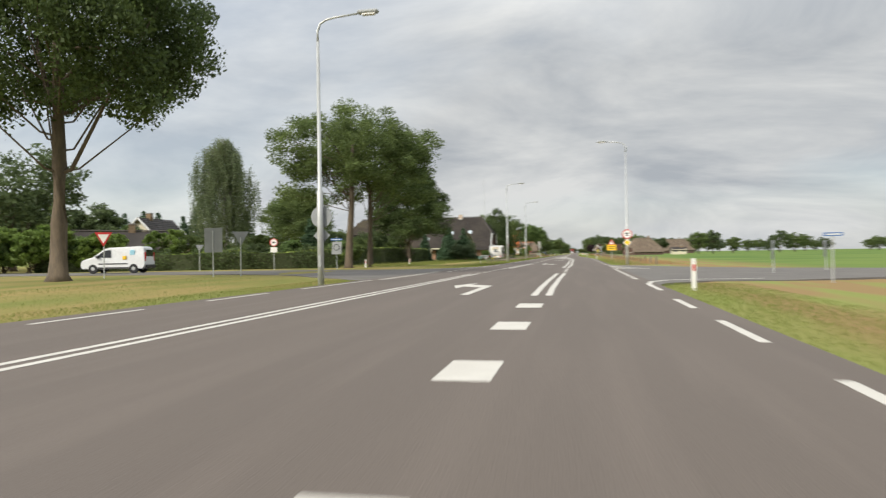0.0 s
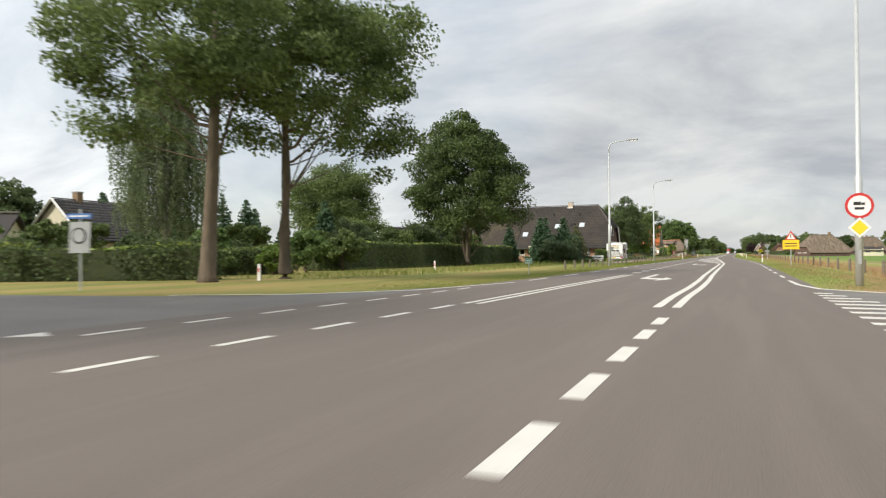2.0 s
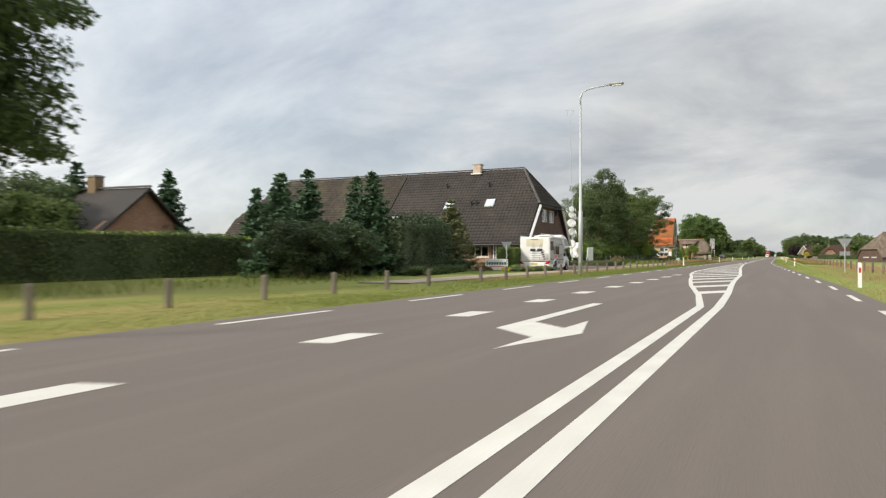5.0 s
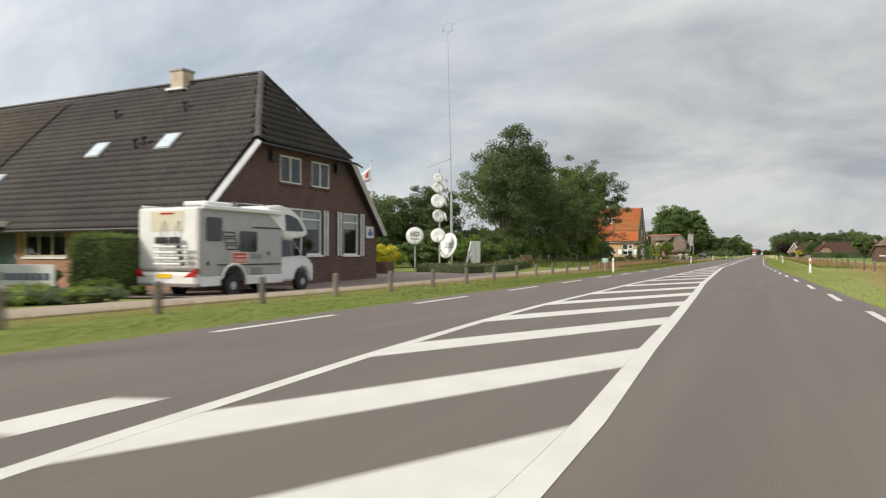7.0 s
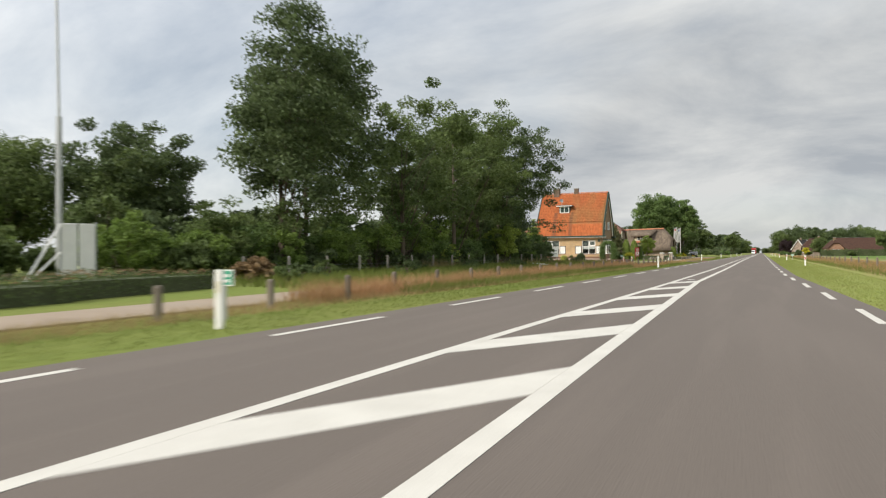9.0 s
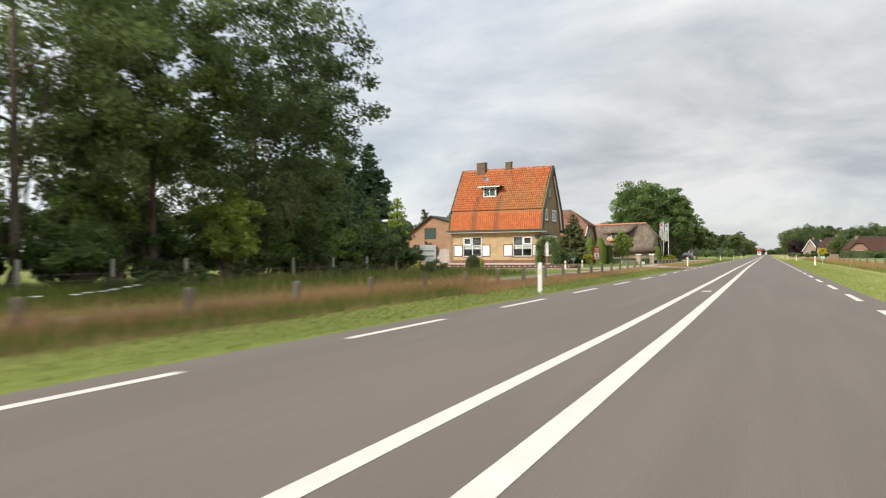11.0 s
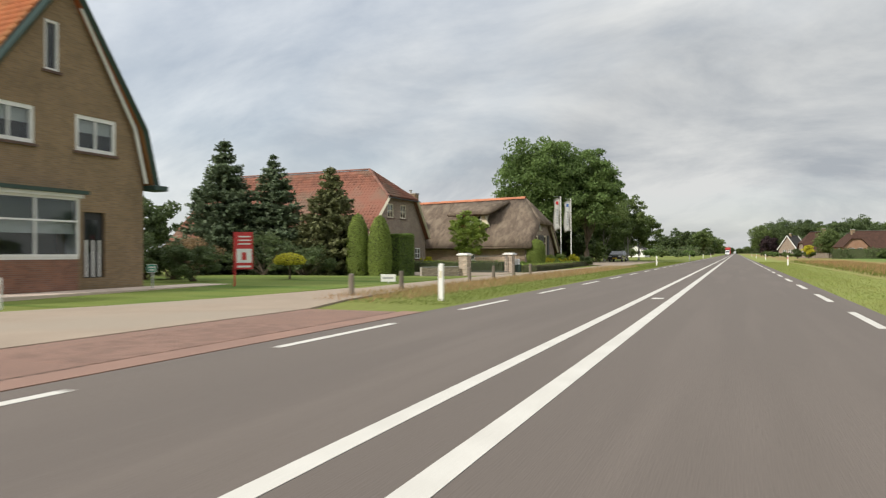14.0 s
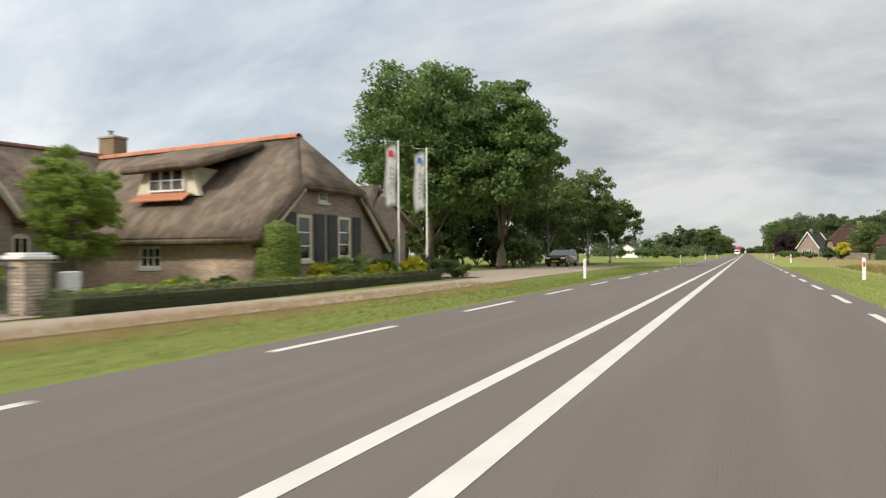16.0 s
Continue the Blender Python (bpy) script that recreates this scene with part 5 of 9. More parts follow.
    for k, (x, y, r, h, m) in enumerate([(-14.5, 140.5, 0.8, 0.5, HEDGE_TIP), (-15.3, 143.2, 0.9, 0.6, FRESH_LEAF), (-16.6, 139.0, 0.7, 0.45, BRONZE_LEAF), (-14.2, 137.5, 0.5, 0.4, YELLOW_LEAF), (-18.6, 143.5, 0.8, 0.9, DARK_LEAF)]):
        bush("low garden plant in the farm's flower bed", x, y, r, h, 215 + k, m, size=0.07, clumps=26, per=80, name="garden_plant")
    for k, (x, y, r, h, m) in enumerate([(-14.5, 311.4, 1.15, 1.25, HEDGE_TIP), (-14.2, 309.3, 0.5, 0.95, YELLOW_LEAF), (-14.0, 313.3, 0.6, 0.95, YELLOW_LEAF), (-13.6, 315.9, 0.75, 1.25, YELLOW_LEAF), (-14.4, 314.6, 0.8, 1.2, FRESH_LEAF), (-13.3, 317.4, 1.0, 1.15, DARK_LEAF), (-13.0, 319.3, 0.9, 0.9, OAK_LEAF), (-14.6, 303.0, 0.7, 0.75, FRESH_LEAF), (-14.4, 300.8, 0.7, 0.7, HEDGE_TIP), (-16.5, 304.5, 0.5, 0.6, YELLOW_LEAF), (-16.0, 301.6, 0.45, 0.5, FRESH_LEAF), (-15.6, 305.6, 0.6, 0.6, DARK_LEAF), (-22.2, 302.5, 0.6, 1.3, YELLOW_LEAF)]):
        bush("small garden shrub before the thatched house", x, y, r, h, 225 + k, m, size=0.09, clumps=50, per=90, name="shrub")
    for k, (x, y, h, r) in enumerate([(-66, 302, 9.5, 6.0), (-84, 290, 11, 6.5), (-58, 308, 8.5, 5.0), (-96, 286, 11, 7), (-76, 300, 10.5, 6), (-110, 282, 11, 8)]):
        broad_tree("far_tree", "dark broadleaf tree behind the yard", x, y, h, 0.4, r, 370 + k, DARK_LEAF, clumps=90, per=80, size=0.5)
    for k, (x, y, h) in enumerate([(-86, 372, 14.5), (-80, 376, 13.5), (-75, 372, 14.0), (-71, 380, 12.5)]):
        conifer("poplar_tree", "slim distant poplar behind the outhouse", x, y, h, 1.7, 375 + k, DARK_LEAF, clear=1.0, whorls=26, per=9, size=0.6, shape=0.35)
    hedge("tall clipped conifer hedge behind the yard", -76.0, 277.0, 1.6, 30.0, 3.2, -45, 376, leaf=CHESTNUT_LEAF, density=40, size=0.22, rough=0.15, wave=0.15)
    conifer("cypress_tree", "tall yellow-green cypress before the conifer hedge", -64.5, 281.5, 5.2, 1.5, 377, CYPRESS_LEAF, whorls=24, per=13, shape=0.6, size=0.24)
    conifer("cypress_tree", "yellow-green cypress by the yard", -36.5, 262.5, 3.4, 0.9, 379, FRESH_LEAF, whorls=22, per=12, shape=0.6, size=0.2)
    for k, (x, y) in enumerate([(-40.0, 263.5), (-43.5, 264.5), (-47.0, 265.5)]):
        bush("rounded green shrub along the yard", x, y, 1.7, 1.9, 380 + k, OAK_LEAF if k % 2 else CHESTNUT_LEAF, size=0.13)
    # lawn ornaments of the orange-roofed house
    barrel = [(0.30, 0.03), (0.40, 0.15), (0.45, 0.45), (0.44, 0.75), (0.34, 0.93), (0.08, 1.0)]
    topiary("clipped barrel of yellow-green box on the lawn", -23.6, 258.4, barrel, 240, GOLD_LEAF, density=800, size=0.07)
    topiary("clipped barrel of yellow-green box on the lawn", -30.0, 258.3, barrel, 241, GOLD_LEAF, density=800, size=0.07)
    topiary("clipped dark ball of box on a short stem", -25.6, 252.6, [(0.12, 0.42), (0.42, 0.55), (0.52, 0.85), (0.42, 1.18), (0.10, 1.32)], 242, HEDGE_LEAF, stem=0.5)
    broad_tree("lollipop_tree", "small bronze weeping tree on a thin stem on the lawn", -23.4, 247.6, 2.5, 0.9, 1.05, 243, BRONZE_LEAF, clumps=34, per=90, size=0.10, trunk=0.05, droop=0.5)
    topiary("clipped dark column of yew with a pale top", -17.2, 241.6, [(0.40, 0.03), (0.46, 0.6), (0.44, 0.9), (0.2, 1.15), (0.05, 1.2)], 244, HEDGE_LEAF)
    rng = np.random.default_rng(246)
    for k in range(11):
        bush("low grey-green plant in the round lawn bed", -26.2 + 0.42 * k + rng.normal() * 0.1, 250.8 + 0.3 * rng.normal(), 0.26, 0.28, 500 + k, DARK_LEAF, size=0.06, clumps=12, per=50, name="garden_plant")
    # far trees on the horizon
    one = broad_tree("far_tree", "distant round-headed tree on the horizon", -26, 640, 16, 0.2, 7.5, 250, DARK_LEAF, clumps=130, per=40, size=0.75, trunk=0.4, hollow=0.6)
    two = broad_tree("far_tree", "distant round-headed tree on the horizon", -17, 652, 15, 0.2, 7.5, 251, OAK_LEAF, clumps=130, per=40, size=0.75, trunk=0.4, hollow=0.6)
    rng = np.random.default_rng(5)
    spots = [(-34, 640, 0.85), (-43, 628, 0.7), (-52, 620, 0.7), (-20, 690, 1.0), (-13.5, 716, 1.0), (-27, 700, 0.95), (-14, 770, 0.8), (-36, 660, 0.8)]
    spots += [(14 + 7.5 * k, 590 + 13 * math.sin(k * 1.9) + 1.5 * k, 0.9 + 0.15 * math.sin(k * 2.3) ** 2) for k in range(6)]
    spots += [(68 + 12 * k, 590 + 25 * math.sin(k * 2.1) - 0.35 * k * k, 0.6 + 0.25 * math.sin(k * 1.7) ** 2) for k in range(28)]
    spots += [(-60 - 16 * k, 600 - 14 * k, 0.65 + 0.15 * math.sin(k * 3)) for k in range(12)]
    spots += [(-46 + 13 * k, 1530 + 12 * math.sin(k * 2.0), 1.0 + 0.2 * math.sin(k * 1.3)) for k in range(8)]
    for k, (x, y, s) in enumerate(spots):
        ob = copy_thing(two if k % 3 else one, pose(x, y, land(x, y) - 0.2, 0, 0, rng.uniform(0, 360)))
        ob.scale = (s * rng.uniform(1.0, 1.35), s * rng.uniform(1.0, 1.35), s * rng.uniform(0.85, 1.15))
        ob["label"] = "distant dark tree in the line on the horizon"
    broad_tree("copper_beech", "dark copper-leaved tree by the far houses", 11.9, 540, 8.0, 0.2, 3.8, 252, COPPER_LEAF, clumps=110, per=80, size=0.4, hollow=0.5, soft=1.3)
    for k, (x, y, h, r) in enumerate([(9.6, 556, 13.5, 4.8), (14, 562, 16.4, 5.6), (19, 556, 16.2, 5.6), (23, 524, 13.8, 4.0), (26.8, 526, 14.0, 4.2), (30.6, 522, 13.6, 4.0), (28.2, 472, 11.2, 4.4), (33.4, 474, 12.0, 4.8), (39, 476, 10.6, 4.6), (45.5, 480, 10.4, 5.0), (53, 478, 10.6, 5.4), (61, 482, 10.4, 5.4), (70, 472, 10.6, 5.6), (20.5, 512, 7.0, 3.8), (26.5, 460, 7.0, 3.4)]):
        broad_tree("far_tree", "tall dark broadleaf tree behind the far houses", x, y, h, 0.2, r * 1.1, 255 + k, DARK_LEAF if k % 4 else OAK_LEAF, clumps=150, per=75, size=0.40, hollow=0.55, soft=1.4)
    broad_tree("garden_tree", "dense round green tree before the far cottages", 18.2, 416.5, 6.9, 0.1, 2.9, 270, OAK_LEAF, clumps=150, per=90, size=0.26, trunk=0.14, hollow=0.6, soft=1.4)
    broad_tree("garden_tree", "small yellow-leaved tree on a short stem by the field", 13.6, 408.5, 3.0, 0.7, 1.25, 271, YELLOW_LEAF, clumps=60, per=80, size=0.17, trunk=0.09, soft=1.4)
    for k, (x, y, r, h, m) in enumerate([(11.8, 410, 1.1, 2.2, DARK_LEAF), (9.0, 446, 1.5, 1.5, CHESTNUT_LEAF), (12.0, 446, 1.6, 1.4, OAK_LEAF), (15.0, 424, 1.6, 2.0, OAK_LEAF), (8.6, 474, 1.8, 1.8, OAK_LEAF), (25.6, 405, 1.6, 2.0, OAK_LEAF)]):
        bush("garden shrub by the far houses", x, y, r, h, 285 + k, m, size=0.24, clumps=60, per=60, name="shrub", hollow=0.1)
    for k, (x, y, length, tall) in enumerate([(-34, 668, 44, 4.2), (-34, 560, 40, 3.0), (44, 566, 62, 4.0), (-26, 1545, 46, 7.0), (24, 1545, 46, 7.0)]):
        hedge("distant dark hedgerow closing the fields", x, y, 3.0, length, tall, 90, 720 + k, leaf=DARK_LEAF, density=9, size=0.8, rough=0.5, wave=0.6, name="hedgerow")
    for k, (x, y, r, h) in enumerate([(-18.5, 452, 2.4, 2.2), (-22.0, 455, 2.6, 2.8), (-14.0, 448, 1.8, 1.4), (-26.5, 450, 2.4, 2.6), (-12.5, 470, 2.4, 2.2), (-16.0, 466, 2.4, 2.4)]):
        bush("garden shrub before the far white building", x, y, r, h, 710 + k, (OAK_LEAF, CHESTNUT_LEAF, DARK_LEAF)[k % 3], size=0.26, clumps=60, per=50, name="shrub", hollow=0.1)
    hedge("long clipped hedge beyond the field", 41.5, 405, 1.6, 48, 1.9, 88, 254, size=0.3, density=30, rough=0.15)
    for k, (x, y, h, r) in enumerate([(11, 300, 6.2, 2.6), (24, 286, 8.0, 3.6), (38, 276, 10.5, 5.0), (45, 283, 11.0, 5.0), (54, 288, 8.0, 4.0), (76, 300, 10.5, 5.5), (84, 306, 10, 5), (124, 300, 9.0, 4.5)]):
        broad_tree("field_tree", "broad dark tree round the barn across the field", x + 14, y + 30, h, 0.4, r, 295 + k, DARK_LEAF if k % 2 else OAK_LEAF, clumps=90, per=70, size=0.45)


plant_trees()

# ---- houses ----
def face_x(x, sign=1):
    """A wall that faces along x: u runs along y, v up, w outwards."""
    return lambda u, v, w: (x + sign * w, u, v)


def face_y(y, sign=-1):
    return lambda u, v, w: (u, y + sign * w, v)


def bars(put, *rows):
    """Boxes on a wall, rows of (u0, u1, v0, v1, w0, w1)."""
    bm = bmesh.new()
    for u0, u1, v0, v1, w0, w1 in rows:
        v = [bm.verts.new(put(*p)) for p in ((u0, v0, w0), (u1, v0, w0), (u1, v1, w0), (u0, v1, w0), (u0, v0, w1), (u1, v0, w1), (u1, v1, w1), (u0, v1, w1))]
        for f in ((3, 2, 1, 0), (4, 5, 6, 7), (0, 1, 5, 4), (1, 2, 6, 5), (2, 3, 7, 6), (3, 0, 4, 7)):
            bm.faces.new([v[i] for i in f])
    bmesh.ops.recalc_face_normals(bm, faces=bm.faces[:])
    return bm


def window(house, put, u0, u1, v0, v1, columns=1, rows_=(), frame_mat=None, sill=None, bar=0.035, edge=0.07, blind=0.0, name="window", room=True):
    """A window in an opening: frame, glazing bars, a pane for each light, a sill and a shallow room behind."""
    frame_mat = frame_mat or WHITE
    e = edge
    fr = [(u0, u1, v0, v0 + e, -0.10, -0.02), (u0, u1, v1 - e, v1, -0.10, -0.02), (u0, u0 + e, v0 + e, v1 - e, -0.10, -0.02), (u1 - e, u1, v0 + e, v1 - e, -0.10, -0.02)]
    w = part(name, bars(put, *fr), frame_mat, house)
    us = [u0 + e + (u1 - u0 - 2 * e) * i / columns for i in range(columns + 1)]
    vs = [v0 + e, *[v0 + (v1 - v0) * r for r in rows_], v1 - e]
    for u in us[1:-1]:
        part("glazing_bar", bars(put, (u - bar, u + bar, v0 + e, v1 - e, -0.09, -0.03)), frame_mat, w)
    for v in vs[1:-1]:
        for a, b in zip(us, us[1:]):
            part("glazing_bar", bars(put, (a + (bar if a != us[0] else 0), b - (bar if b != us[-1] else 0), v - bar * 0.8, v + bar * 0.8, -0.088, -0.032)), frame_mat, w)
    for a, b in zip(us, us[1:]):
        for c, d in zip(vs, vs[1:]):
            pane = part("pane", bars(put, (a, b, c, d, -0.066, -0.058)), GLASS, w)
            pane.visible_shadow = False
    if room:
        part("interior", bars(put, (u0, u1, v0, v1, -0.75, -0.70), (u0 - 0.04, u0, v0, v1, -0.70, -0.26), (u1, u1 + 0.04, v0, v1, -0.70, -0.26), (u0, u1, v1, v1 + 0.04, -0.70, -0.26), (u0, u1, v0 - 0.04, v0, -0.70, -0.26)), ROOM, w)
    if blind:
        part("blind", bars(put, (u0 + e, u1 - e, v1 - e - (v1 - v0) * blind, v1 - e, -0.16, -0.14)), CURTAIN, w)
    if sill:
        part("sill", bars(put, (u0 - 0.08, u1 + 0.08, v0 - 0.09, v0 - 0.004, -0.02, 0.07)), sill, w)
    return w


def wall(house, put, outline, holes, mat, thick=0.25, name="wall", label=""):
    bm = bmesh.new()
    slab(bm, outline, [rect(*h) for h in holes], thick, put)
    return part(name, bm, mat, house, label)


def tiled_slope(house, corner, across, up, wide, high, mat, tile_w=0.26, tile_h=0.34, piece_mat=None, pieces=0, cut=None, name="tiles", label=""):
    """Overlapping pantiles on a slope: corner at the lower left, unit vectors across and up, the cut(u, v) keeps a tile."""
    corner, across, up = Vector(corner), Vector(across).normalized(), Vector(up).normalized()
    n = across.cross(up).normalized()
    if n.z < 0:
        n = -n
    profile = [(0.0, 0.036), (0.22, 0.072), (0.42, 0.036), (0.68, 0.002), (1.0, 0.036)]
    def tile_verts():
        low = [(p * tile_w, -0.035, h + 0.034) for p, h in profile]
        top = [(p * tile_w, tile_h, h) for p, h in profile]
        skirt = [(p * tile_w, -0.03, h - 0.004) for p, h in profile]
        return low + top + skirt
    def tile_faces(o):
        k = len(profile)
        return [(o + i, o + i + 1, o + k + i + 1, o + k + i) for i in range(k - 1)] + [(o + 2 * k + i, o + 2 * k + i + 1, o + i + 1, o + i) for i in range(k - 1)]
    cells = [(i * tile_w, j * tile_h) for j in range(int(high / tile_h)) for i in range(int(wide / tile_w))]
    cells = [c for c in cells if cut is None or cut(c[0] + tile_w / 2, c[1] + tile_h / 2)]
    frame_ = Matrix((( across.x, up.x, n.x, 0), (across.y, up.y, n.y, 0), (across.z, up.z, n.z, 0), (0, 0, 0, 1)))
    single = cells[-pieces:] if pieces else []
    joined = cells[: len(cells) - len(single)]
    if joined:
        base = tile_verts()
        verts = np.array([[u + a, v + b, c] for u, v in joined for a, b, c in base])
        turn = np.array([list(across), list(up), list(n)])
        world_ = verts @ turn + np.array(corner)
        quads = np.array([f for k in range(len(joined)) for f in tile_faces(k * len(base))])
        part_mesh(name, from_arrays(name, world_, quads), mat, house, label, kind="stuff")
    if single:
        me = bpy.data.meshes.new("roof_tile")
        me.from_pydata(tile_verts(), [], tile_faces(0))
        me.materials.append(piece_mat or mat)
        for u, v in single:
            ob = new("roof_tile", me)
            ob.parent = house
            ob.matrix_basis = Matrix.Translation(corner + across * u + up * v) @ frame_
    return n


def ridge_caps(house, a, b, mat, radius=0.13, step=0.42):
    """Half-round caps along a ridge or hip, each a piece."""
    a, b = Vector(a), Vector(b)
    count = max(1, int((b - a).length / step))
    bm = bmesh.new()
    ring = []
    for z, r in ((0, radius * 1.05), (step * 1.06, radius * 0.93)):
        ring.append([bm.verts.new((r * math.cos(t), r * math.sin(t) * 0.8 - 0.02, z)) for t in np.linspace(0, math.pi, 6)])
    for i in range(5):
        bm.faces.new((ring[0][i], ring[0][i + 1], ring[1][i + 1], ring[1][i]))
    me = bpy.data.meshes.new("ridge_cap")
    bm.to_mesh(me); bm.free()
    me.materials.append(mat)
    z = (b - a).normalized()
    y = (Vector((0, 0, 1)) - z * z.z).normalized()
    x = y.cross(z)
    turn = Matrix(((x.x, y.x, z.x, 0), (x.y, y.y, z.y, 0), (x.z, y.z, z.z, 0), (0, 0, 0, 1)))
    for k in range(count):
        ob = new("ridge_cap", me)
        ob.parent = house
        ob.matrix_basis = Matrix.Translation(a + (b - a) * (k / count)) @ turn


def plate(house, name, corners, thick, mat, label=""):
    return part(name, sheet(corners, thick), mat, house, label)


def chimney(house, x, y, z0, z1, w=0.75, d=0.6, mat=None, pots=0):
    c = part("chimney", boxes((x - w / 2, x + w / 2, y - d / 2, y + d / 2, z0, z1 - 0.12), bevel=0.01), mat or SHADE_BRICK, house)
    part("chimney_cap", boxes((x - w / 2 - 0.05, x + w / 2 + 0.05, y - d / 2 - 0.05, y + d / 2 + 0.05, z1 - 0.12, z1), bevel=0.015), CONCRETE, c)
    for k in range(pots):
        part("chimney_pot", lathe([(0.1, z1), (0.11, z1 + 0.25), (0.16, z1 + 0.27), (0.16, z1 + 0.31), (0.05, z1 + 0.33)], 10, (x - 0.15 + 0.3 * k, y)), CONCRETE, c)


def stripe_shutter(house, put, u0, u1, v0, v1):
    """Upright black and white boards on a frame."""
    s = part("shutter", bars(put, (u0, u1, v0, v1, 0.005, 0.03)), BLACK, house, "black and white striped shutter")
    k = 2
    w = (u1 - u0) / (2 * k + 1)
    for i in range(k):
        part("board", bars(put, (u0 + w * (2 * i + 1), u0 + w * (2 * i + 2), v0, v1, 0.034, 0.045)), WHITE, s)


def plain_shutter(house, put, u0, u1, v0, v1, mat, rim=None):
    s = part("shutter", bars(put, (u0, u1, v0, v1, 0.006, 0.035)), rim or mat, house)
    part("shutter_panel", bars(put, (u0 + 0.08, u1 - 0.08, v0 + 0.08, v1 - 0.08, 0.036, 0.05)), mat, s)


def farmhouse():
    h = thing("farmhouse", "long brown-brick farmhouse under a dark tiled half-hipped roof", "house")
    gx, yc, ground = -16.45, 154.55, -0.08
    ya, yb = 147.6, 160.8
    put = face_x(gx)
    outline = [(ya, ground - 0.3), (yb, ground - 0.3), (yb, 2.25), (157.75, 5.62), (150.85, 5.62), (ya, 2.3)]
    upper = [(152.75, 154.25, 4.15, 5.32), (155.0, 156.42, 4.15, 5.32)]
    lower = [(152.8, 155.75, 1.05, 3.1), (157.6, 158.95, 1.05, 3.1)]
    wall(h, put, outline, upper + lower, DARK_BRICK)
    for u0, u1, v0, v1 in upper:
        window(h, put, u0, u1, v0, v1, 2, sill=DARK_BRICK)
    window(h, put, *lower[0], 2, (0.78,), blind=0.4, sill=WHITE)
    window(h, put, *lower[1], 1, (0.78,), blind=0.35, sill=WHITE)
    for u0, u1 in ((152.15, 152.72), (155.82, 156.4), (156.95, 157.52), (159.02, 159.6)):
        stripe_shutter(h, put, u0, u1, 1.0, 3.12)
    for u in (152.2, 157.0):
        part("lamp_box", bars(put, (u - 0.22, u + 0.12, 4.95, 5.4, 0.005, 0.2)), BLACK, h)
    nb = part("wall_board", bars(put, (159.68, 160.42, 1.92, 2.52, 0.02, 0.05)), WHITE, h, "white board with a blue mark")
    part("blue_mark", bars(put, (159.84, 160.28, 2.04, 2.24, 0.051, 0.056), (159.96, 160.16, 2.242, 2.38, 0.051, 0.056)), BLUE, nb)
    # long front wall, facing the oncoming camera
    yf = 148.2
    front = face_y(yf)
    openings = [(-21.9, -19.9, 0.95, 2.1), (-28.1, -26.85, -0.1, 2.1), (-26.35, -23.7, 0.98, 2.1), (-32.5, -30.0, 0.95, 2.1)]
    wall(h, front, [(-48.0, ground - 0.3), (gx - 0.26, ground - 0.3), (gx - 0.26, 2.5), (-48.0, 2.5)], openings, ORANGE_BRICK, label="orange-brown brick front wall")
    window(h, front, *openings[0], 3, frame_mat=CREAM, sill=WHITE, blind=0.2)
    window(h, front, *openings[2], 3, frame_mat=CREAM, sill=WHITE, blind=0.2)
    window(h, front, *openings[3], 3, frame_mat=CREAM, sill=WHITE, blind=0.2)
    d = part("door", bars(front, (-28.1, -26.85, -0.1, 2.1, -0.12, -0.06)), DARK_GREEN, h, "dark glazed front door")
    part("door_handle", bars(front, (-27.0, -26.95, 0.9, 1.1, -0.06, -0.02)), STEEL, d)
    stripe_shutter(h, front, -19.6, -19.0, 0.1, 2.2)
    stripe_shutter(h, front, -22.86, -22.33, 0.1, 2.2)
    part("porch_roof", boxes((-28.9, -26.2, 146.7, 148.18, 2.2, 2.42), bevel=0.02), CREAM, h)
    part("porch_post", boxes((-28.8, -28.65, 146.8, 146.95, -0.3, 2.196)), CREAM, h)
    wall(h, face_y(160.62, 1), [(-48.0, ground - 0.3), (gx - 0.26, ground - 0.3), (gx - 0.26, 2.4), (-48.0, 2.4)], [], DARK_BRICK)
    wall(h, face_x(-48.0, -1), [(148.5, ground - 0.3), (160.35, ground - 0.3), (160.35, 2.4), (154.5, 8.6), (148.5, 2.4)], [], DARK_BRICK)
    # roof: front slope in two ages of tile, back slope, half hip
    e0, rz, ry = (147.2, 2.05), 9.35, 154.3
    xr, xhip, xl = -16.0, -18.75, -48.3
    hip_f, hip_b = (-16.05, 150.75, 5.62), (-16.05, 157.75, 5.62)
    ridge_r, ridge_l = (xhip, ry, rz), (xl, ry, rz)
    plate(h, "roof", [(xr, e0[0], e0[1]), hip_f, ridge_r, (-46.6, ry, rz), (-50.5, 149.9, 4.9), (-50.5, e0[0], e0[1])], 0.14, DARK_TILE)
    plate(h, "roof", [(xr - 0.2, 161.15, 2.1), hip_b, ridge_r, (-46.6, ry, rz), (-50.5, 158.3, 4.9), (-50.5, 161.15, 2.1)], 0.14, DARK_TILE)
    plate(h, "roof", [hip_f, hip_b, ridge_r], 0.14, DARK_TILE)
    plate(h, "roof", [(-50.5, 149.9, 4.9), (-50.5, 158.3, 4.9), (-46.6, ry, rz)], 0.14, MOSS_TILE)
    up = Vector((0, ry - e0[0], rz - e0[1]))
    slope = up.length
    def front_cut(u, v):
        y_here = v / slope
        x_here = -31.0 + u
        edge = xr - (0 if y_here < 0.485 else (y_here - 0.485) / 0.515 * (xr - xhip))
        return x_here < edge - 0.1
    tiled_slope(h, (-31.0, e0[0], e0[1] + 0.03), (1, 0, 0), up, 15.2, slope, DARK_TILE, 0.33, 0.38, cut=front_cut)
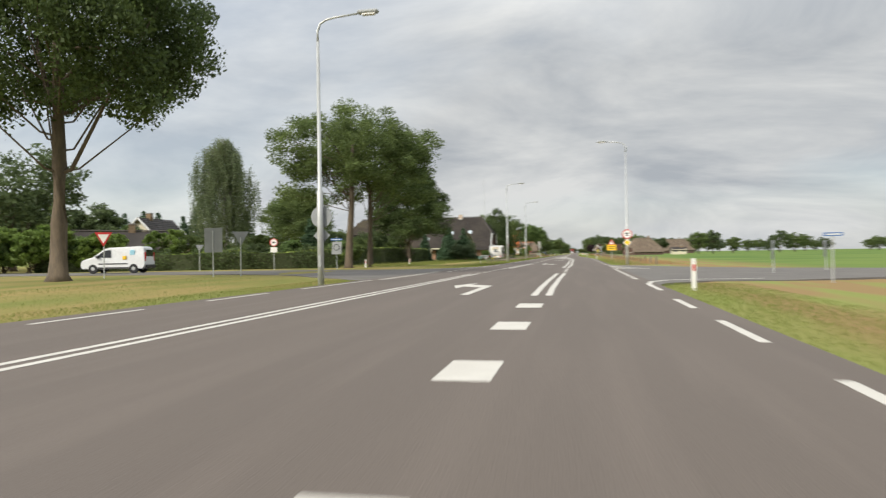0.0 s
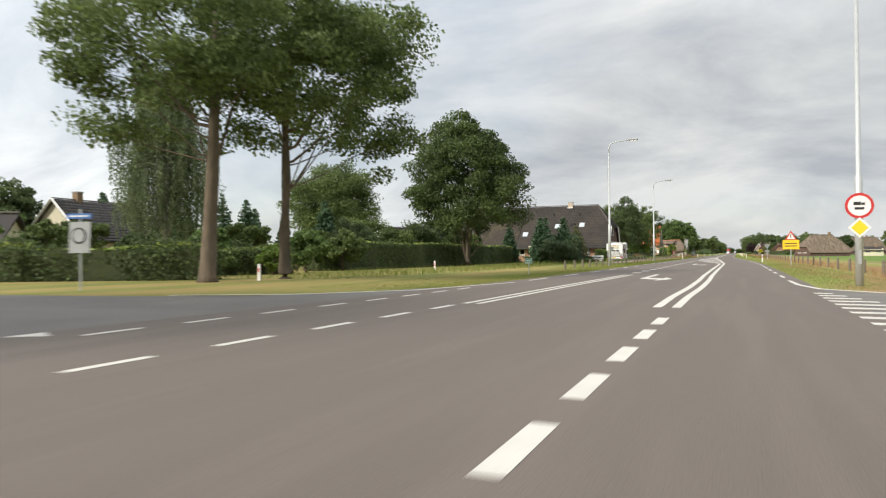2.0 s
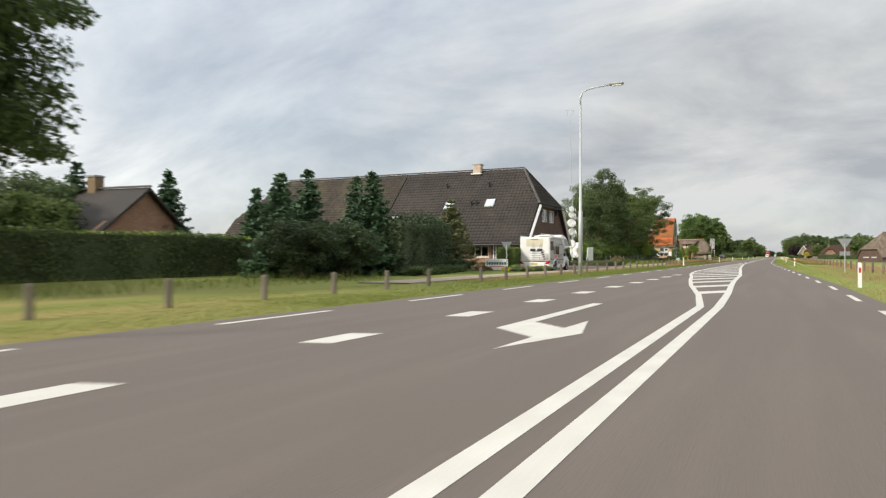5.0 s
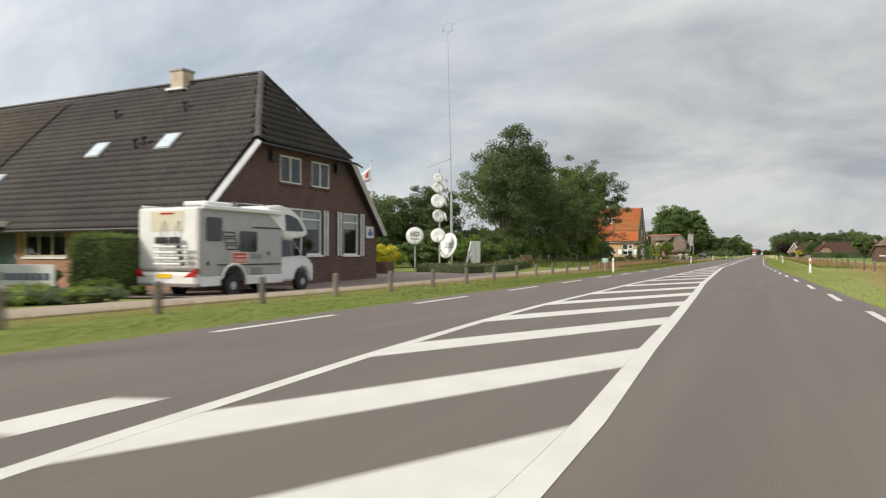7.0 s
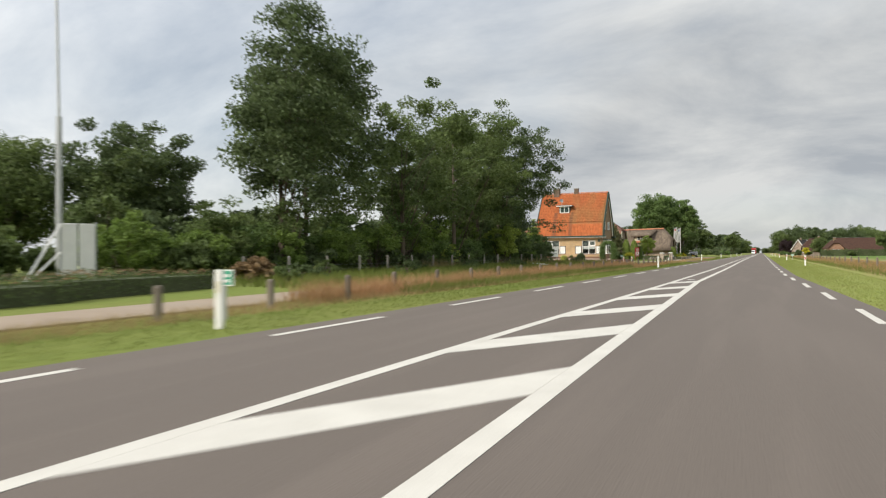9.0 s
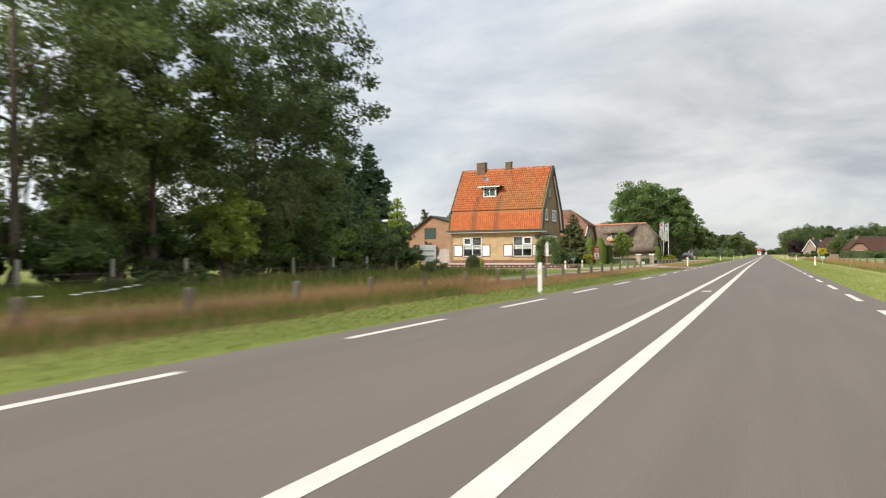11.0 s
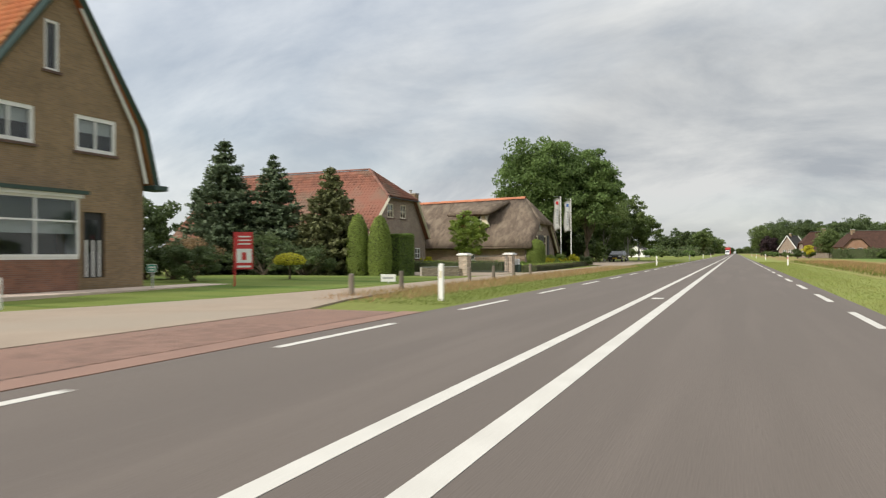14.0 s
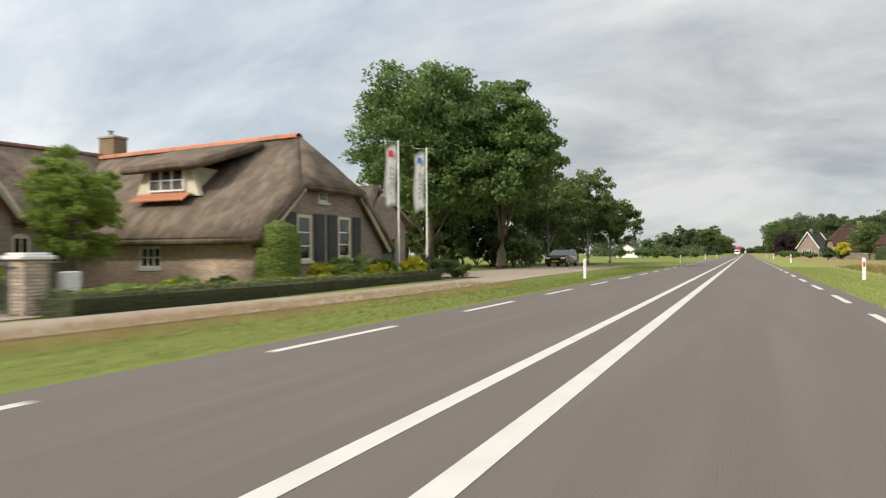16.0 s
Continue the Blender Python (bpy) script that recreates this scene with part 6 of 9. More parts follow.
    tiled_slope(h, (-50.4, e0[0], e0[1] + 0.03), (1, 0, 0), up, 19.3, slope, MOSS_TILE, 0.33, 0.38, cut=lambda u, v: u > (0 if v / slope < 0.39 else (v / slope - 0.39) / 0.61 * 3.9))
    hip_up = Vector((xhip - xr, 0, rz - 5.62))
    def hip_cut(u, v):
        f = v / hip_up.length
        return 150.75 + f * (ry - 150.75) + 0.1 < 150.75 + u < 157.75 - f * (157.75 - ry) - 0.1
    tiled_slope(h, (xr + 0.04, 150.75, 5.62), (0, 1, 0), hip_up, 7.0, hip_up.length, DARK_TILE, 0.33, 0.38, cut=hip_cut)
    for a, b in (((-16.02, 150.78, 5.72), (xhip, ry, rz + 0.1)), ((-16.02, 157.72, 5.72), (xhip, ry, rz + 0.1)), ((-46.6, ry, rz + 0.08), (xhip, ry, rz + 0.08))):
        ridge_caps(h, a, b, DARK_RIDGE, 0.14)
    part("bargeboard", tubes(([(xr + 0.02, 147.35, 2.08), (xr + 0.02, 150.8, 5.55)], [0.14, 0.14]), sides=4), WHITE, h)
    part("bargeboard", tubes(([(xr - 0.12, 161.12, 2.12), (xr + 0.0, 157.78, 5.55)], [0.14, 0.14]), sides=4), WHITE, h)
    part("gutter", tubes(([(xr + 0.12, 150.8, 5.5), (xr + 0.12, 157.95, 5.5), (xr + 0.35, 158.1, 5.3)], [0.05, 0.05, 0.04])), BLACK, h)
    part("gutter", tubes(([(xr, 147.1, 2.0), (-48, 147.1, 2.0)], [0.06, 0.06])), BLACK, h)
    chimney(h, -23.4, 154.1, 8.7, 10.0, 0.8, 0.7, STONE_BRICK)
    part("flashing", boxes((-23.95, -22.85, 153.55, 154.3, 8.95, 9.05)), WHITE, h)
    for x, f in ((-24.9, 0.50), (-20.8, 0.52), (-30.2, 0.32)):
        y, z = e0[0] + f * (ry - e0[0]), e0[1] + f * (rz - e0[1])
        q = [(x - 0.45, y - 0.42, z - 0.43), (x + 0.45, y - 0.42, z - 0.43), (x + 0.45, y + 0.30, z + 0.32), (x - 0.45, y + 0.30, z + 0.32)]
        w = plate(h, "skylight", [(a, b - 0.10, c + 0.12) for a, b, c in q], 0.08, GREY_PAINT)
        pane = plate(w, "pane", [(a + 0.06 * (1 if a < x else -1), b - 0.115 + (0.05 if b < y else -0.05), c + 0.14 + (0.05 if b < y else -0.05)) for a, b, c in q], 0.01, ROOF_GLASS)
    for x, f in ((-26.0, 0.74), (-21.6, 0.74), (-22.6, 0.48), (-22.15, 0.49)):
        y, z = e0[0] + f * (ry - e0[0]), e0[1] + f * (rz - e0[1])
        part("vent_pipe", lathe([(0.07, z - 0.1), (0.07, z + 0.45), (0.14, z + 0.47), (0.14, z + 0.56), (0.03, z + 0.6)], 8, (x, y)), BLACK, h)


def farm_wing():
    h = thing("farm_wing", "low brick wing with a grey tiled roof behind the farmhouse", "wing")
    wall(h, face_x(-21.5), [(161.2, -0.4), (165.7, -0.4), (165.7, 1.85), (163.45, 4.5), (161.2, 1.85)], [(164.75, 165.45, 0.75, 1.6)], DARK_BRICK)
    window(h, face_x(-21.5), 164.75, 165.45, 0.75, 1.6, 1, frame_mat=WHITE)
    wall(h, face_y(165.7, 1), [(-31, -0.4), (-21.76, -0.4), (-21.76, 2.0), (-31, 2.0)], [], DARK_BRICK)
    for y in (160.9, 166.0):
        plate(h, "roof", [(-21.1, y, 1.75), (-31, y, 1.75), (-31, 163.45, 4.7), (-21.1, 163.45, 4.7)], 0.12, GREY_TILE)
    tiled_slope(h, (-31, 166.0, 1.78), (1, 0, 0), (0, -2.55, 2.95), 9.9, 3.9, GREY_TILE, 0.3, 0.36)
    for k, (x0, x1, z) in enumerate(((-21.0, -19.75, 0.95), (-19.7, -18.5, 0.75))):
        b = thing("steel_planter", "rusty brown steel planter on the paved yard", "planter", x0, 165.6, land(x0, 165.6) - 0.02)
        w = x1 - x0
        part("tub", boxes((0, w, 0, 0.05, 0, z), (0, w, 0.75, 0.8, 0, z), (0, 0.05, 0.05, 0.75, 0, z), (w - 0.05, w, 0.05, 0.75, 0, z)), RUST, b)
        part("soil", boxes((0.05, w - 0.05, 0.05, 0.75, 0.0, z - 0.08)), SOIL, b)


GREY_TILE = material("grey_roof_tile", (0.17, 0.145, 0.125), (0.12, 0.105, 0.095), scale=0.8, rough=0.8, fine=18, island=0.2)
RUST = material("rusty_steel", (0.135, 0.075, 0.058), (0.09, 0.055, 0.045), scale=3, rough=0.9, fine=20, bump=0.2)


def orange_house():
    h = thing("orange_roofed_house", "buff-brick house with a steep orange pantile roof", "house")
    gx, x0, yf, yb, ground = -19.68, -29.2, 265.1, 271.6, 0.1
    ridge_y, ridge_z = 268.4, 10.15
    put, front = face_x(gx), face_y(yf)
    outline = [(yf, ground - 0.3), (yb, ground - 0.3), (yb, 3.6), (271.3, 5.5), (ridge_y, 10.0), (265.4, 5.5), (yf, 3.6)]
    g_open = [(265.75, 267.35, 4.55, 5.72), (268.8, 270.4, 4.55, 5.75), (267.7, 268.2, 6.95, 8.55), (265.5, 268.5, 1.0, 2.95), (269.1, 269.95, 0.35, 2.55)]
    # gable in the darker copy, its shade put into the brick colour
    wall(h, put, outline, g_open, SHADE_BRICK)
    for o in g_open[:2]:
        window(h, put, *o, 2, sill=DARK_BRICK, edge=0.13, blind=0.35)
    window(h, put, *g_open[2], 1, sill=DARK_BRICK, edge=0.08)
    # bay window
    bay = part("bay_window", bars(put, (265.5, 268.5, 0.98, 1.06, 0, 0.5)), WHITE, h)
    part("bay_head", bars(put, (265.4, 268.6, 2.93, 3.05, 0, 0.62)), WHITE, bay)
    part("bay_roof", bars(put, (265.25, 268.75, 3.055, 3.17, 0.002, 0.72)), DARK_GREEN, bay)
    part("bay_base", bars(put, (265.5, 268.5, 0.0, 0.975, 0.003, 0.48)), PLINTH_BRICK, bay)
    bf = face_x(gx + 0.55)
    bw = window(h, bf, 265.5, 268.5, 1.06, 2.93, 2, (0.60,), edge=0.08, room=False)
    part("blind", bars(bf, (265.6, 268.4, 1.78, 2.15, -0.16, -0.14)), CURTAIN, bw)
    # dark grey sheet added to tone the top panes' reflection, not a blind
    part("top_pane_sheet", bars(bf, (265.6, 268.4, 2.2, 2.85, -0.20, -0.18)), GATE_GREY, bw)
    for side in (265.5, 268.44):
        part("bay_side", bars(put, (side, side + 0.06, 1.06, 2.93, 0.003, 0.47)), WHITE, bay)
    # dark sheet at the back of the bay, the room's shade put in
    part("bay_shade", bars(put, (265.52, 268.48, 1.1, 2.9, -0.5, -0.45)), ROOM, bay)
    d = part("door", bars(put, (269.1, 269.95, 0.35, 2.55, -0.2, -0.12)), BLACK, h, "dark front door")
    part("door_pane", bars(put, (269.3, 269.75, 1.2, 2.3, -0.12, -0.112)), DARK_GLASS, d)
    for u in (268.86, 269.12, 269.36):
        part("railing_post", bars(put, (u, u + 0.05, 0.4, 1.6, 0.35, 0.4)), WHITE, h)
    # front with shuttered windows
    f_open = [(-28.08, -26.03, 0.98, 2.97), (-22.65, -20.7, 0.98, 2.95)]
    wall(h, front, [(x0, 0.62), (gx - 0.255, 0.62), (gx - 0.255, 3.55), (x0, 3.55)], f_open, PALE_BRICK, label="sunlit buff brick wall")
    wall(h, front, [(x0, ground - 0.3), (gx - 0.255, ground - 0.3), (gx - 0.255, 0.61), (x0, 0.61)], [], PLINTH_BRICK, 0.28, name="plinth")
    for o in f_open:
        w = window(h, front, *o, 2, (0.56,), frame_mat=WHITE, sill=PLINTH_BRICK, edge=0.06)
        part("blind", bars(front, (o[0] + 0.08, o[1] - 0.08, 1.72, 2.05, -0.16, -0.14)), CURTAIN, w)
        # same added sheet behind the upper lights, toning their reflection
        part("top_pane_sheet", bars(front, (o[0] + 0.08, o[1] - 0.08, 2.16, 2.9, -0.20, -0.18)), GATE_GREY, w)
        u = o[0] + (0.05 if o is f_open[0] else 1.05)
        part("vent_light", bars(front, (u, u + 0.9, 2.15, 2.28, -0.03, 0.02), (u, u + 0.9, 2.8, 2.92, -0.03, 0.02), (u, u + 0.12, 2.28, 2.8, -0.03, 0.02), (u + 0.78, u + 0.9, 2.28, 2.8, -0.03, 0.02)), WHITE, w)
    for u0, u1 in ((-29.1, -28.12), (-25.98, -25.08), (-23.66, -22.7), (-20.64, -19.75)):
        plain_shutter(h, front, u0, u1, 0.98, 2.18, WHITE, BLACK)
    part("lantern", bars(front, (-20.35, -20.0, 2.75, 3.1, 0.002, 0.16)), DARK_GREEN, h)
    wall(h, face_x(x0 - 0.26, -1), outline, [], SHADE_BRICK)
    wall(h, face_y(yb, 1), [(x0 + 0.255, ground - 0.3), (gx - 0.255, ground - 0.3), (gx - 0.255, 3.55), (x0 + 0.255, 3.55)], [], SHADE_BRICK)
    # roof in two pitches
    ov = 0.22
    xa, xb = x0 - ov, gx + ov
    low, mid = (264.72, 3.62), (265.22, 5.65)
    plate(h, "roof", [(xa, *low), (xb, *low), (xb, *mid), (xa, *mid)], 0.12, ORANGE_TILE)
    plate(h, "roof", [(xa, *mid), (xb, *mid), (xb, ridge_y, ridge_z), (xa, ridge_y, ridge_z)], 0.12, ORANGE_TILE)
    plate(h, "roof", [(xa, 271.45, 5.6), (xb, 271.45, 5.6), (xb, ridge_y, ridge_z), (xa, ridge_y, ridge_z)], 0.12, ORANGE_TILE)
    plate(h, "roof", [(xa, 272.0, 3.6), (xb, 272.0, 3.6), (xb, 271.45, 5.6), (xa, 271.45, 5.6)], 0.12, ORANGE_TILE)
    up1 = Vector((0, mid[0] - low[0], mid[1] - low[1]))
    up2 = Vector((0, ridge_y - mid[0], ridge_z - mid[1]))
    wide = xb - xa - 0.1
    tiled_slope(h, (xa + 0.05, low[0] - 0.02, low[1] + 0.02), (1, 0, 0), up1, wide, up1.length, ORANGE_TILE, 0.215, 0.30, ORANGE_TILE_PIECE, 270)
    tiled_slope(h, (xa + 0.05, mid[0] - 0.03, mid[1] + 0.03), (1, 0, 0), up2, wide, up2.length, ORANGE_TILE, 0.215, 0.30)
    ridge_caps(h, (xa, ridge_y, ridge_z + 0.06), (xb, ridge_y, ridge_z + 0.06), RIDGE_TILE, 0.12, 0.36)
    for x in (xa - 0.02, xb + 0.02):
        for a, b in (((268.4, 10.14), mid), (mid, low), ((268.4, 10.14), (271.5, 5.6)), ((271.5, 5.6), (272.05, 3.55))):
            part("bargeboard", tubes(([(x, *a), (x, *b)], [0.13, 0.13]), sides=4), DARK_GREEN, h)
    part("rear_trim", tubes(([(xb - 0.06, 268.9, 9.2), (xb - 0.06, 271.1, 5.6), (xb - 0.06, 271.6, 3.7)], [0.07, 0.08, 0.08]), sides=4), WHITE, h)
    part("gutter", boxes((xa - 0.2, xb + 0.35, 264.38, 264.70, 3.47, 3.66), bevel=0.02), DARK_GREEN, h)
    part("fascia", boxes((xa - 0.15, xb + 0.3, 264.48, 265.07, 3.38, 3.466)), WHITE, h)
    part("gutter", boxes((xb - 0.35, xb + 0.3, 271.65, 272.3, 3.45, 3.64), bevel=0.02), DARK_GREEN, h)
    chimney(h, -27.2, 268.3, 9.3, 11.0, 0.9, 0.75, OLD_CHIMNEY_BRICK)
    chimney(h, -24.25, 268.5, 9.5, 10.95, 0.6, 0.55, OLD_CHIMNEY_BRICK)
    # dormer
    dy = 266.15
    dorm = part("dormer", bars(face_y(dy), (-26.3, -24.7, 7.0, 8.1, -1.3, 0.0)), DARK_GREEN, h)
    part("dormer_roof", boxes((-26.7, -24.3, dy - 0.35, dy + 1.6, 8.105, 8.25), bevel=0.015), DARK_GREEN, dorm)
    part("dormer_fascia", boxes((-26.71, -24.29, dy - 0.37, dy - 0.352, 8.08, 8.19)), WHITE, dorm)
    window(h, face_y(dy - 0.06), -26.2, -24.8, 7.1, 8.05, 2, edge=0.1, room=False)
    part("dish", lathe([(0.02, 0), (0.15, 0.03), (0.27, 0.09), (0.28, 0.10), (0.15, 0.045), (0.02, 0.02)], 14), SIGN_BACK, h).matrix_basis = pose(-26.0, 266.3, 8.95, 75, 0, 30)
    part("dish_mast", tubes(([(-26.0, 266.5, 8.2), (-26.0, 266.45, 8.95)], [0.03, 0.03])), STEEL, h)
    # outhouse behind
    a = thing("brick_outhouse", "low orange-brick outhouse behind the house", "outhouse")
    wall(a, face_y(271.7), [(-39.2, -0.2), (-30.4, -0.2), (-30.4, 4.3), (-34.9, 5.6), (-39.2, 2.6)], [(-35.8, -34.3, 3.0, 4.3), (-38.7, -37.6, -0.1, 2.1), (-36.2, -34.2, 0.9, 2.1)], ORANGE_BRICK)
    part("door", bars(face_y(271.7), (-38.7, -37.6, -0.1, 2.1, -0.12, -0.06)), DARK_GREEN, a)
    part("hatch", bars(face_y(271.7), (-35.8, -34.3, 3.0, 4.3, -0.12, -0.06)), DARK_GREEN, a)
    window(a, face_y(271.7), -36.2, -34.2, 0.9, 2.1, 2)
    plate(a, "roof", [(-39.6, 271.4, 2.45), (-39.6, 280, 2.45), (-34.9, 280, 5.76), (-34.9, 271.4, 5.76)], 0.12, DARK_TILE)
    plate(a, "roof", [(-30.2, 271.4, 4.35), (-30.2, 280, 4.35), (-34.9, 280, 5.76), (-34.9, 271.4, 5.76)], 0.12, DARK_TILE)
    wall(a, face_y(280, 1), [(-39.2, -0.2), (-30.4, -0.2), (-30.4, 4.3), (-34.9, 5.6), (-39.2, 2.6)], [], ORANGE_BRICK)
    wall(a, face_x(-39.2, -1), [(271.96, -0.2), (279.7, -0.2), (279.7, 2.5), (271.96, 2.5)], [], ORANGE_BRICK)
    c = thing("carport", "flat-roofed dark carport beside the outhouse", "carport")
    part("roof", boxes((-43.6, -39.65, 270.6, 277.0, 2.05, 2.28), bevel=0.02), DARK_GREEN, c)
    for x in (-43.4, -39.85):
        part("post", boxes((x - 0.08, x + 0.08, 270.8, 270.96, -0.2, 2.046)), OLD_WOOD, c)
    part("back_wall", boxes((-43.5, -39.8, 276.6, 276.8, -0.2, 2.046), (-43.5, -43.4, 271.0, 276.6, -0.2, 2.046)), DARK_GREEN, c)
    s = thing("flat_shed", "long flat-roofed pale brick shed in the yard", "shed")
    wall(s, face_y(288), [(-61.5, -0.2), (-54, -0.2), (-54, 3.2), (-61.5, 3.2)], [(-60, -56, 0.5, 2.4)], GREY_BRICK)
    part("roof", boxes((-61.9, -53.6, 287.6, 300, 3.21, 3.45)), GREY_PAINT, s)
    part("body", boxes((-61.4, -54.1, 289, 299.8, 0, 3.2)), ROOM, s)
    f = thing("garden_screen", "grey board screen beside the house", "fence")
    for k in range(9):
        part("board", boxes((-32.4 + 0.31 * k, -32.1 + 0.31 * k, 265.0, 265.05, -0.2, 1.78)), SCREEN_GREY, f)
    for z_ in (0.5, 1.5):
        part("rail", boxes((-32.4, -29.65, 265.052, 265.10, z_, z_ + 0.08)), SCREEN_GREY, f)
    t = part("terrace", boxes((-31.5, -18.0, 263.0, 264.85, -0.2, 0.33), (-19.25, -17.6, 264.85, 274.0, -0.25, -0.01)), TERRACE)
    tagged(t, "pale paved terrace round the house", "terrace", kind="structure")
    b = part("flower_bed", boxes((-31.5, -15.4, 260.0, 262.98, -0.25, 0.05), (-31.5, -15.4, 261.5, 262.98, 0.0, 0.20), bevel=0.03), MULCH)
    tagged(b, "dark red-brown soil flower bed before the terrace", "flower bed", kind="structure")
    rng = np.random.default_rng(70)
    bm = bmesh.new()
    bmesh.ops.create_icosphere(bm, subdivisions=1, radius=0.075)
    for v in bm.verts:
        v.co *= 1 + 0.25 * noise.noise(v.co * 9)
        v.co.z *= 0.6
    stone = part("white_stone", bm, WHITE)
    tagged(stone, "rounded white stone lying in the flower bed", "stone", "stones in the flower bed")
    stone.matrix_basis = pose(-30.8, 260.5, 0.06)
    for k in range(30):
        copy_thing(stone, pose(-30.3 + 0.49 * k + rng.normal() * 0.1, 260.3 + rng.uniform(0, 1.0), 0.06, 0, 0, rng.uniform(0, 360)))
    arch = thing("ivy_arch", "leafy climbing plant over a garden arch", "arch", -18.45, 262.9, 0.14)
    part("hoop", tubes(([(-0.75, 0, 0), (-0.75, 0, 1.7), (-0.5, 0, 2.1), (0, 0, 2.25), (0.5, 0, 2.1), (0.75, 0, 1.7), (0.75, 0, 0)], [0.03] * 7)), BLACK, arch)
    rng = np.random.default_rng(77)
    t_ = rng.random(15000)
    path_ = np.array([(-0.75, 0, 0), (-0.75, 0, 1.7), (-0.5, 0, 2.1), (0, 0, 2.25), (0.5, 0, 2.1), (0.75, 0, 1.7), (0.75, 0, 0)])
    s_ = np.array([0, 0.38, 0.45, 0.5, 0.55, 0.62, 1.0])
    p = np.stack([np.interp(t_, s_, path_[:, i]) for i in range(3)], 1) + rng.normal(size=(15000, 3)) * np.array([0.19, 0.26, 0.10])
    part_mesh("foliage", leaf_mesh("foliage", p * np.array([1, 1, 1.12]), 0.10, rng), CHESTNUT_LEAF, arch)


def brick_house():
    h = thing("brick_house", "grey-brown brick house with a red half-hipped tile roof", "house", -0.12, -0.12)
    gx, ground = -22.9, -0.1
    ya, yb = 293.6, 303.9
    put = face_x(gx)
    opens = [(297.35, 298.3, 3.78, 4.82), (299.45, 300.4, 3.8, 4.85), (297.15, 298.3, 0.75, 2.42), (299.4, 300.55, 0.72, 2.44), (294.85, 295.95, 0.72, 1.75), (302.0, 303.0, 0.75, 1.6)]
    wall(h, put, [(ya, ground - 0.3), (yb, ground - 0.3), (yb, 2.5), (301.75, 5.25), (297.0, 5.25), (ya, 1.9)], opens, GREY_BRICK)
    for o in opens[:2]:
        window(h, put, *o, 2, (0.5,), frame_mat=CREAM, sill=DARK_BRICK, edge=0.08, blind=0.55)
    for o in opens[2:4]:
        window(h, put, *o, 2, (0.36, 0.66), frame_mat=CREAM, sill=DARK_BRICK, edge=0.09, blind=0.7)
    window(h, put, *opens[4], 2, (0.5,), frame_mat=CREAM, sill=DARK_BRICK, edge=0.09, blind=0.45)
    window(h, put, *opens[5], 2, (0.5,), frame_mat=WHITE, sill=DARK_BRICK, edge=0.08)
    rz, ry, xh, xr = 7.6, 299.6, -25.6, -22.55
    hf, hb = (xr, 296.9, 5.28), (xr, 301.9, 5.3)
    lf, lb = (xr, 293.3, 1.8), (xr, 304.1, 2.4)
    xl = -40.0
    plate(h, "roof", [lf, hf, (xh, ry, rz), (xl, ry, rz), (xl, 293.3, 1.8)], 0.12, RED_TILE)
    plate(h, "roof", [lb, hb, (xh, ry, rz), (xl, ry, rz), (xl, 304.1, 2.4)], 0.12, RED_TILE)
    plate(h, "roof", [hf, hb, (xh, ry, rz)], 0.12, RED_TILE)
    up = Vector((0, ry - 293.3, rz - 1.8))
    tiled_slope(h, (xl, 293.3, 1.83), (1, 0, 0), up, xr - xl, up.length, RED_TILE, 0.27, 0.33, cut=lambda u, v: u < (xr - xl - 0.1) - (0 if v / up.length < 0.6 else (v / up.length - 0.6) / 0.4 * (xr - xh)))
    hip_up = Vector((xh - xr, 0, rz - 5.28))
    tiled_slope(h, (xr + 0.03, 296.9, 5.3), (0, 1, 0), hip_up, 5.0, hip_up.length, RED_TILE, 0.27, 0.33, cut=lambda u, v: (v / hip_up.length) * 2.7 + 0.08 < u < 5.0 - (v / hip_up.length) * 2.3 - 0.08)
    for a, b in ((hf, (xh, ry, rz + 0.06)), (hb, (xh, ry, rz + 0.06)), ((xl, ry, rz + 0.06), (xh, ry, rz + 0.06))):
        ridge_caps(h, a, b, RED_RIDGE, 0.13)
    for a, b in (((xr, 293.4, 1.85), (xr, 297.0, 5.2)), ((xr, 304.0, 2.45), (xr, 301.8, 5.2))):
        part("bargeboard", tubes(([a, b], [0.12, 0.12]), sides=4), CREAM, h)
    part("gutter", tubes(([(xr + 0.06, 296.8, 5.2), (xr + 0.06, 302.1, 5.2)], [0.05, 0.05])), BLACK, h)
    part("wall_lamp", bars(put, (296.1, 296.5, 3.2, 3.6, 0.003, 0.15)), BLACK, h)
    wall(h, face_y(293.75), [(xl, ground - 0.3), (gx - 0.26, ground - 0.3), (gx - 0.26, 1.9), (xl, 1.9)], [], GREY_BRICK)
    wall(h, face_y(303.8, 1), [(xl, ground - 0.3), (gx - 0.26, ground - 0.3), (gx - 0.26, 2.3), (xl, 2.3)], [], GREY_BRICK)
    wall(h, face_x(xl, -1), [(293.75, ground - 0.3), (303.6, ground - 0.3), (303.6, 2.3), (299.6, 7.3), (293.75, 1.9)], [], GREY_BRICK)


def thatch_plate(house, corners, thick=0.34, name="thatch_roof"):
    bm = sheet(corners, thick)
    bmesh.ops.bevel(bm, geom=[e for e in bm.edges], offset=0.07, segments=2, affect="EDGES")
    bmesh.ops.triangulate(bm, faces=bm.faces[:])
    bmesh.ops.subdivide_edges(bm, edges=[e for e in bm.edges if e.calc_length() > 0.8], cuts=3, use_grid_fill=True)
    bm.normal_update()
    for v in bm.verts:
        v.co += v.normal * 0.05 * noise.noise(v.co * 0.9) + v.normal * 0.02 * noise.noise(v.co * 4)
    return part(name, bm, THATCH, house, smooth=True)


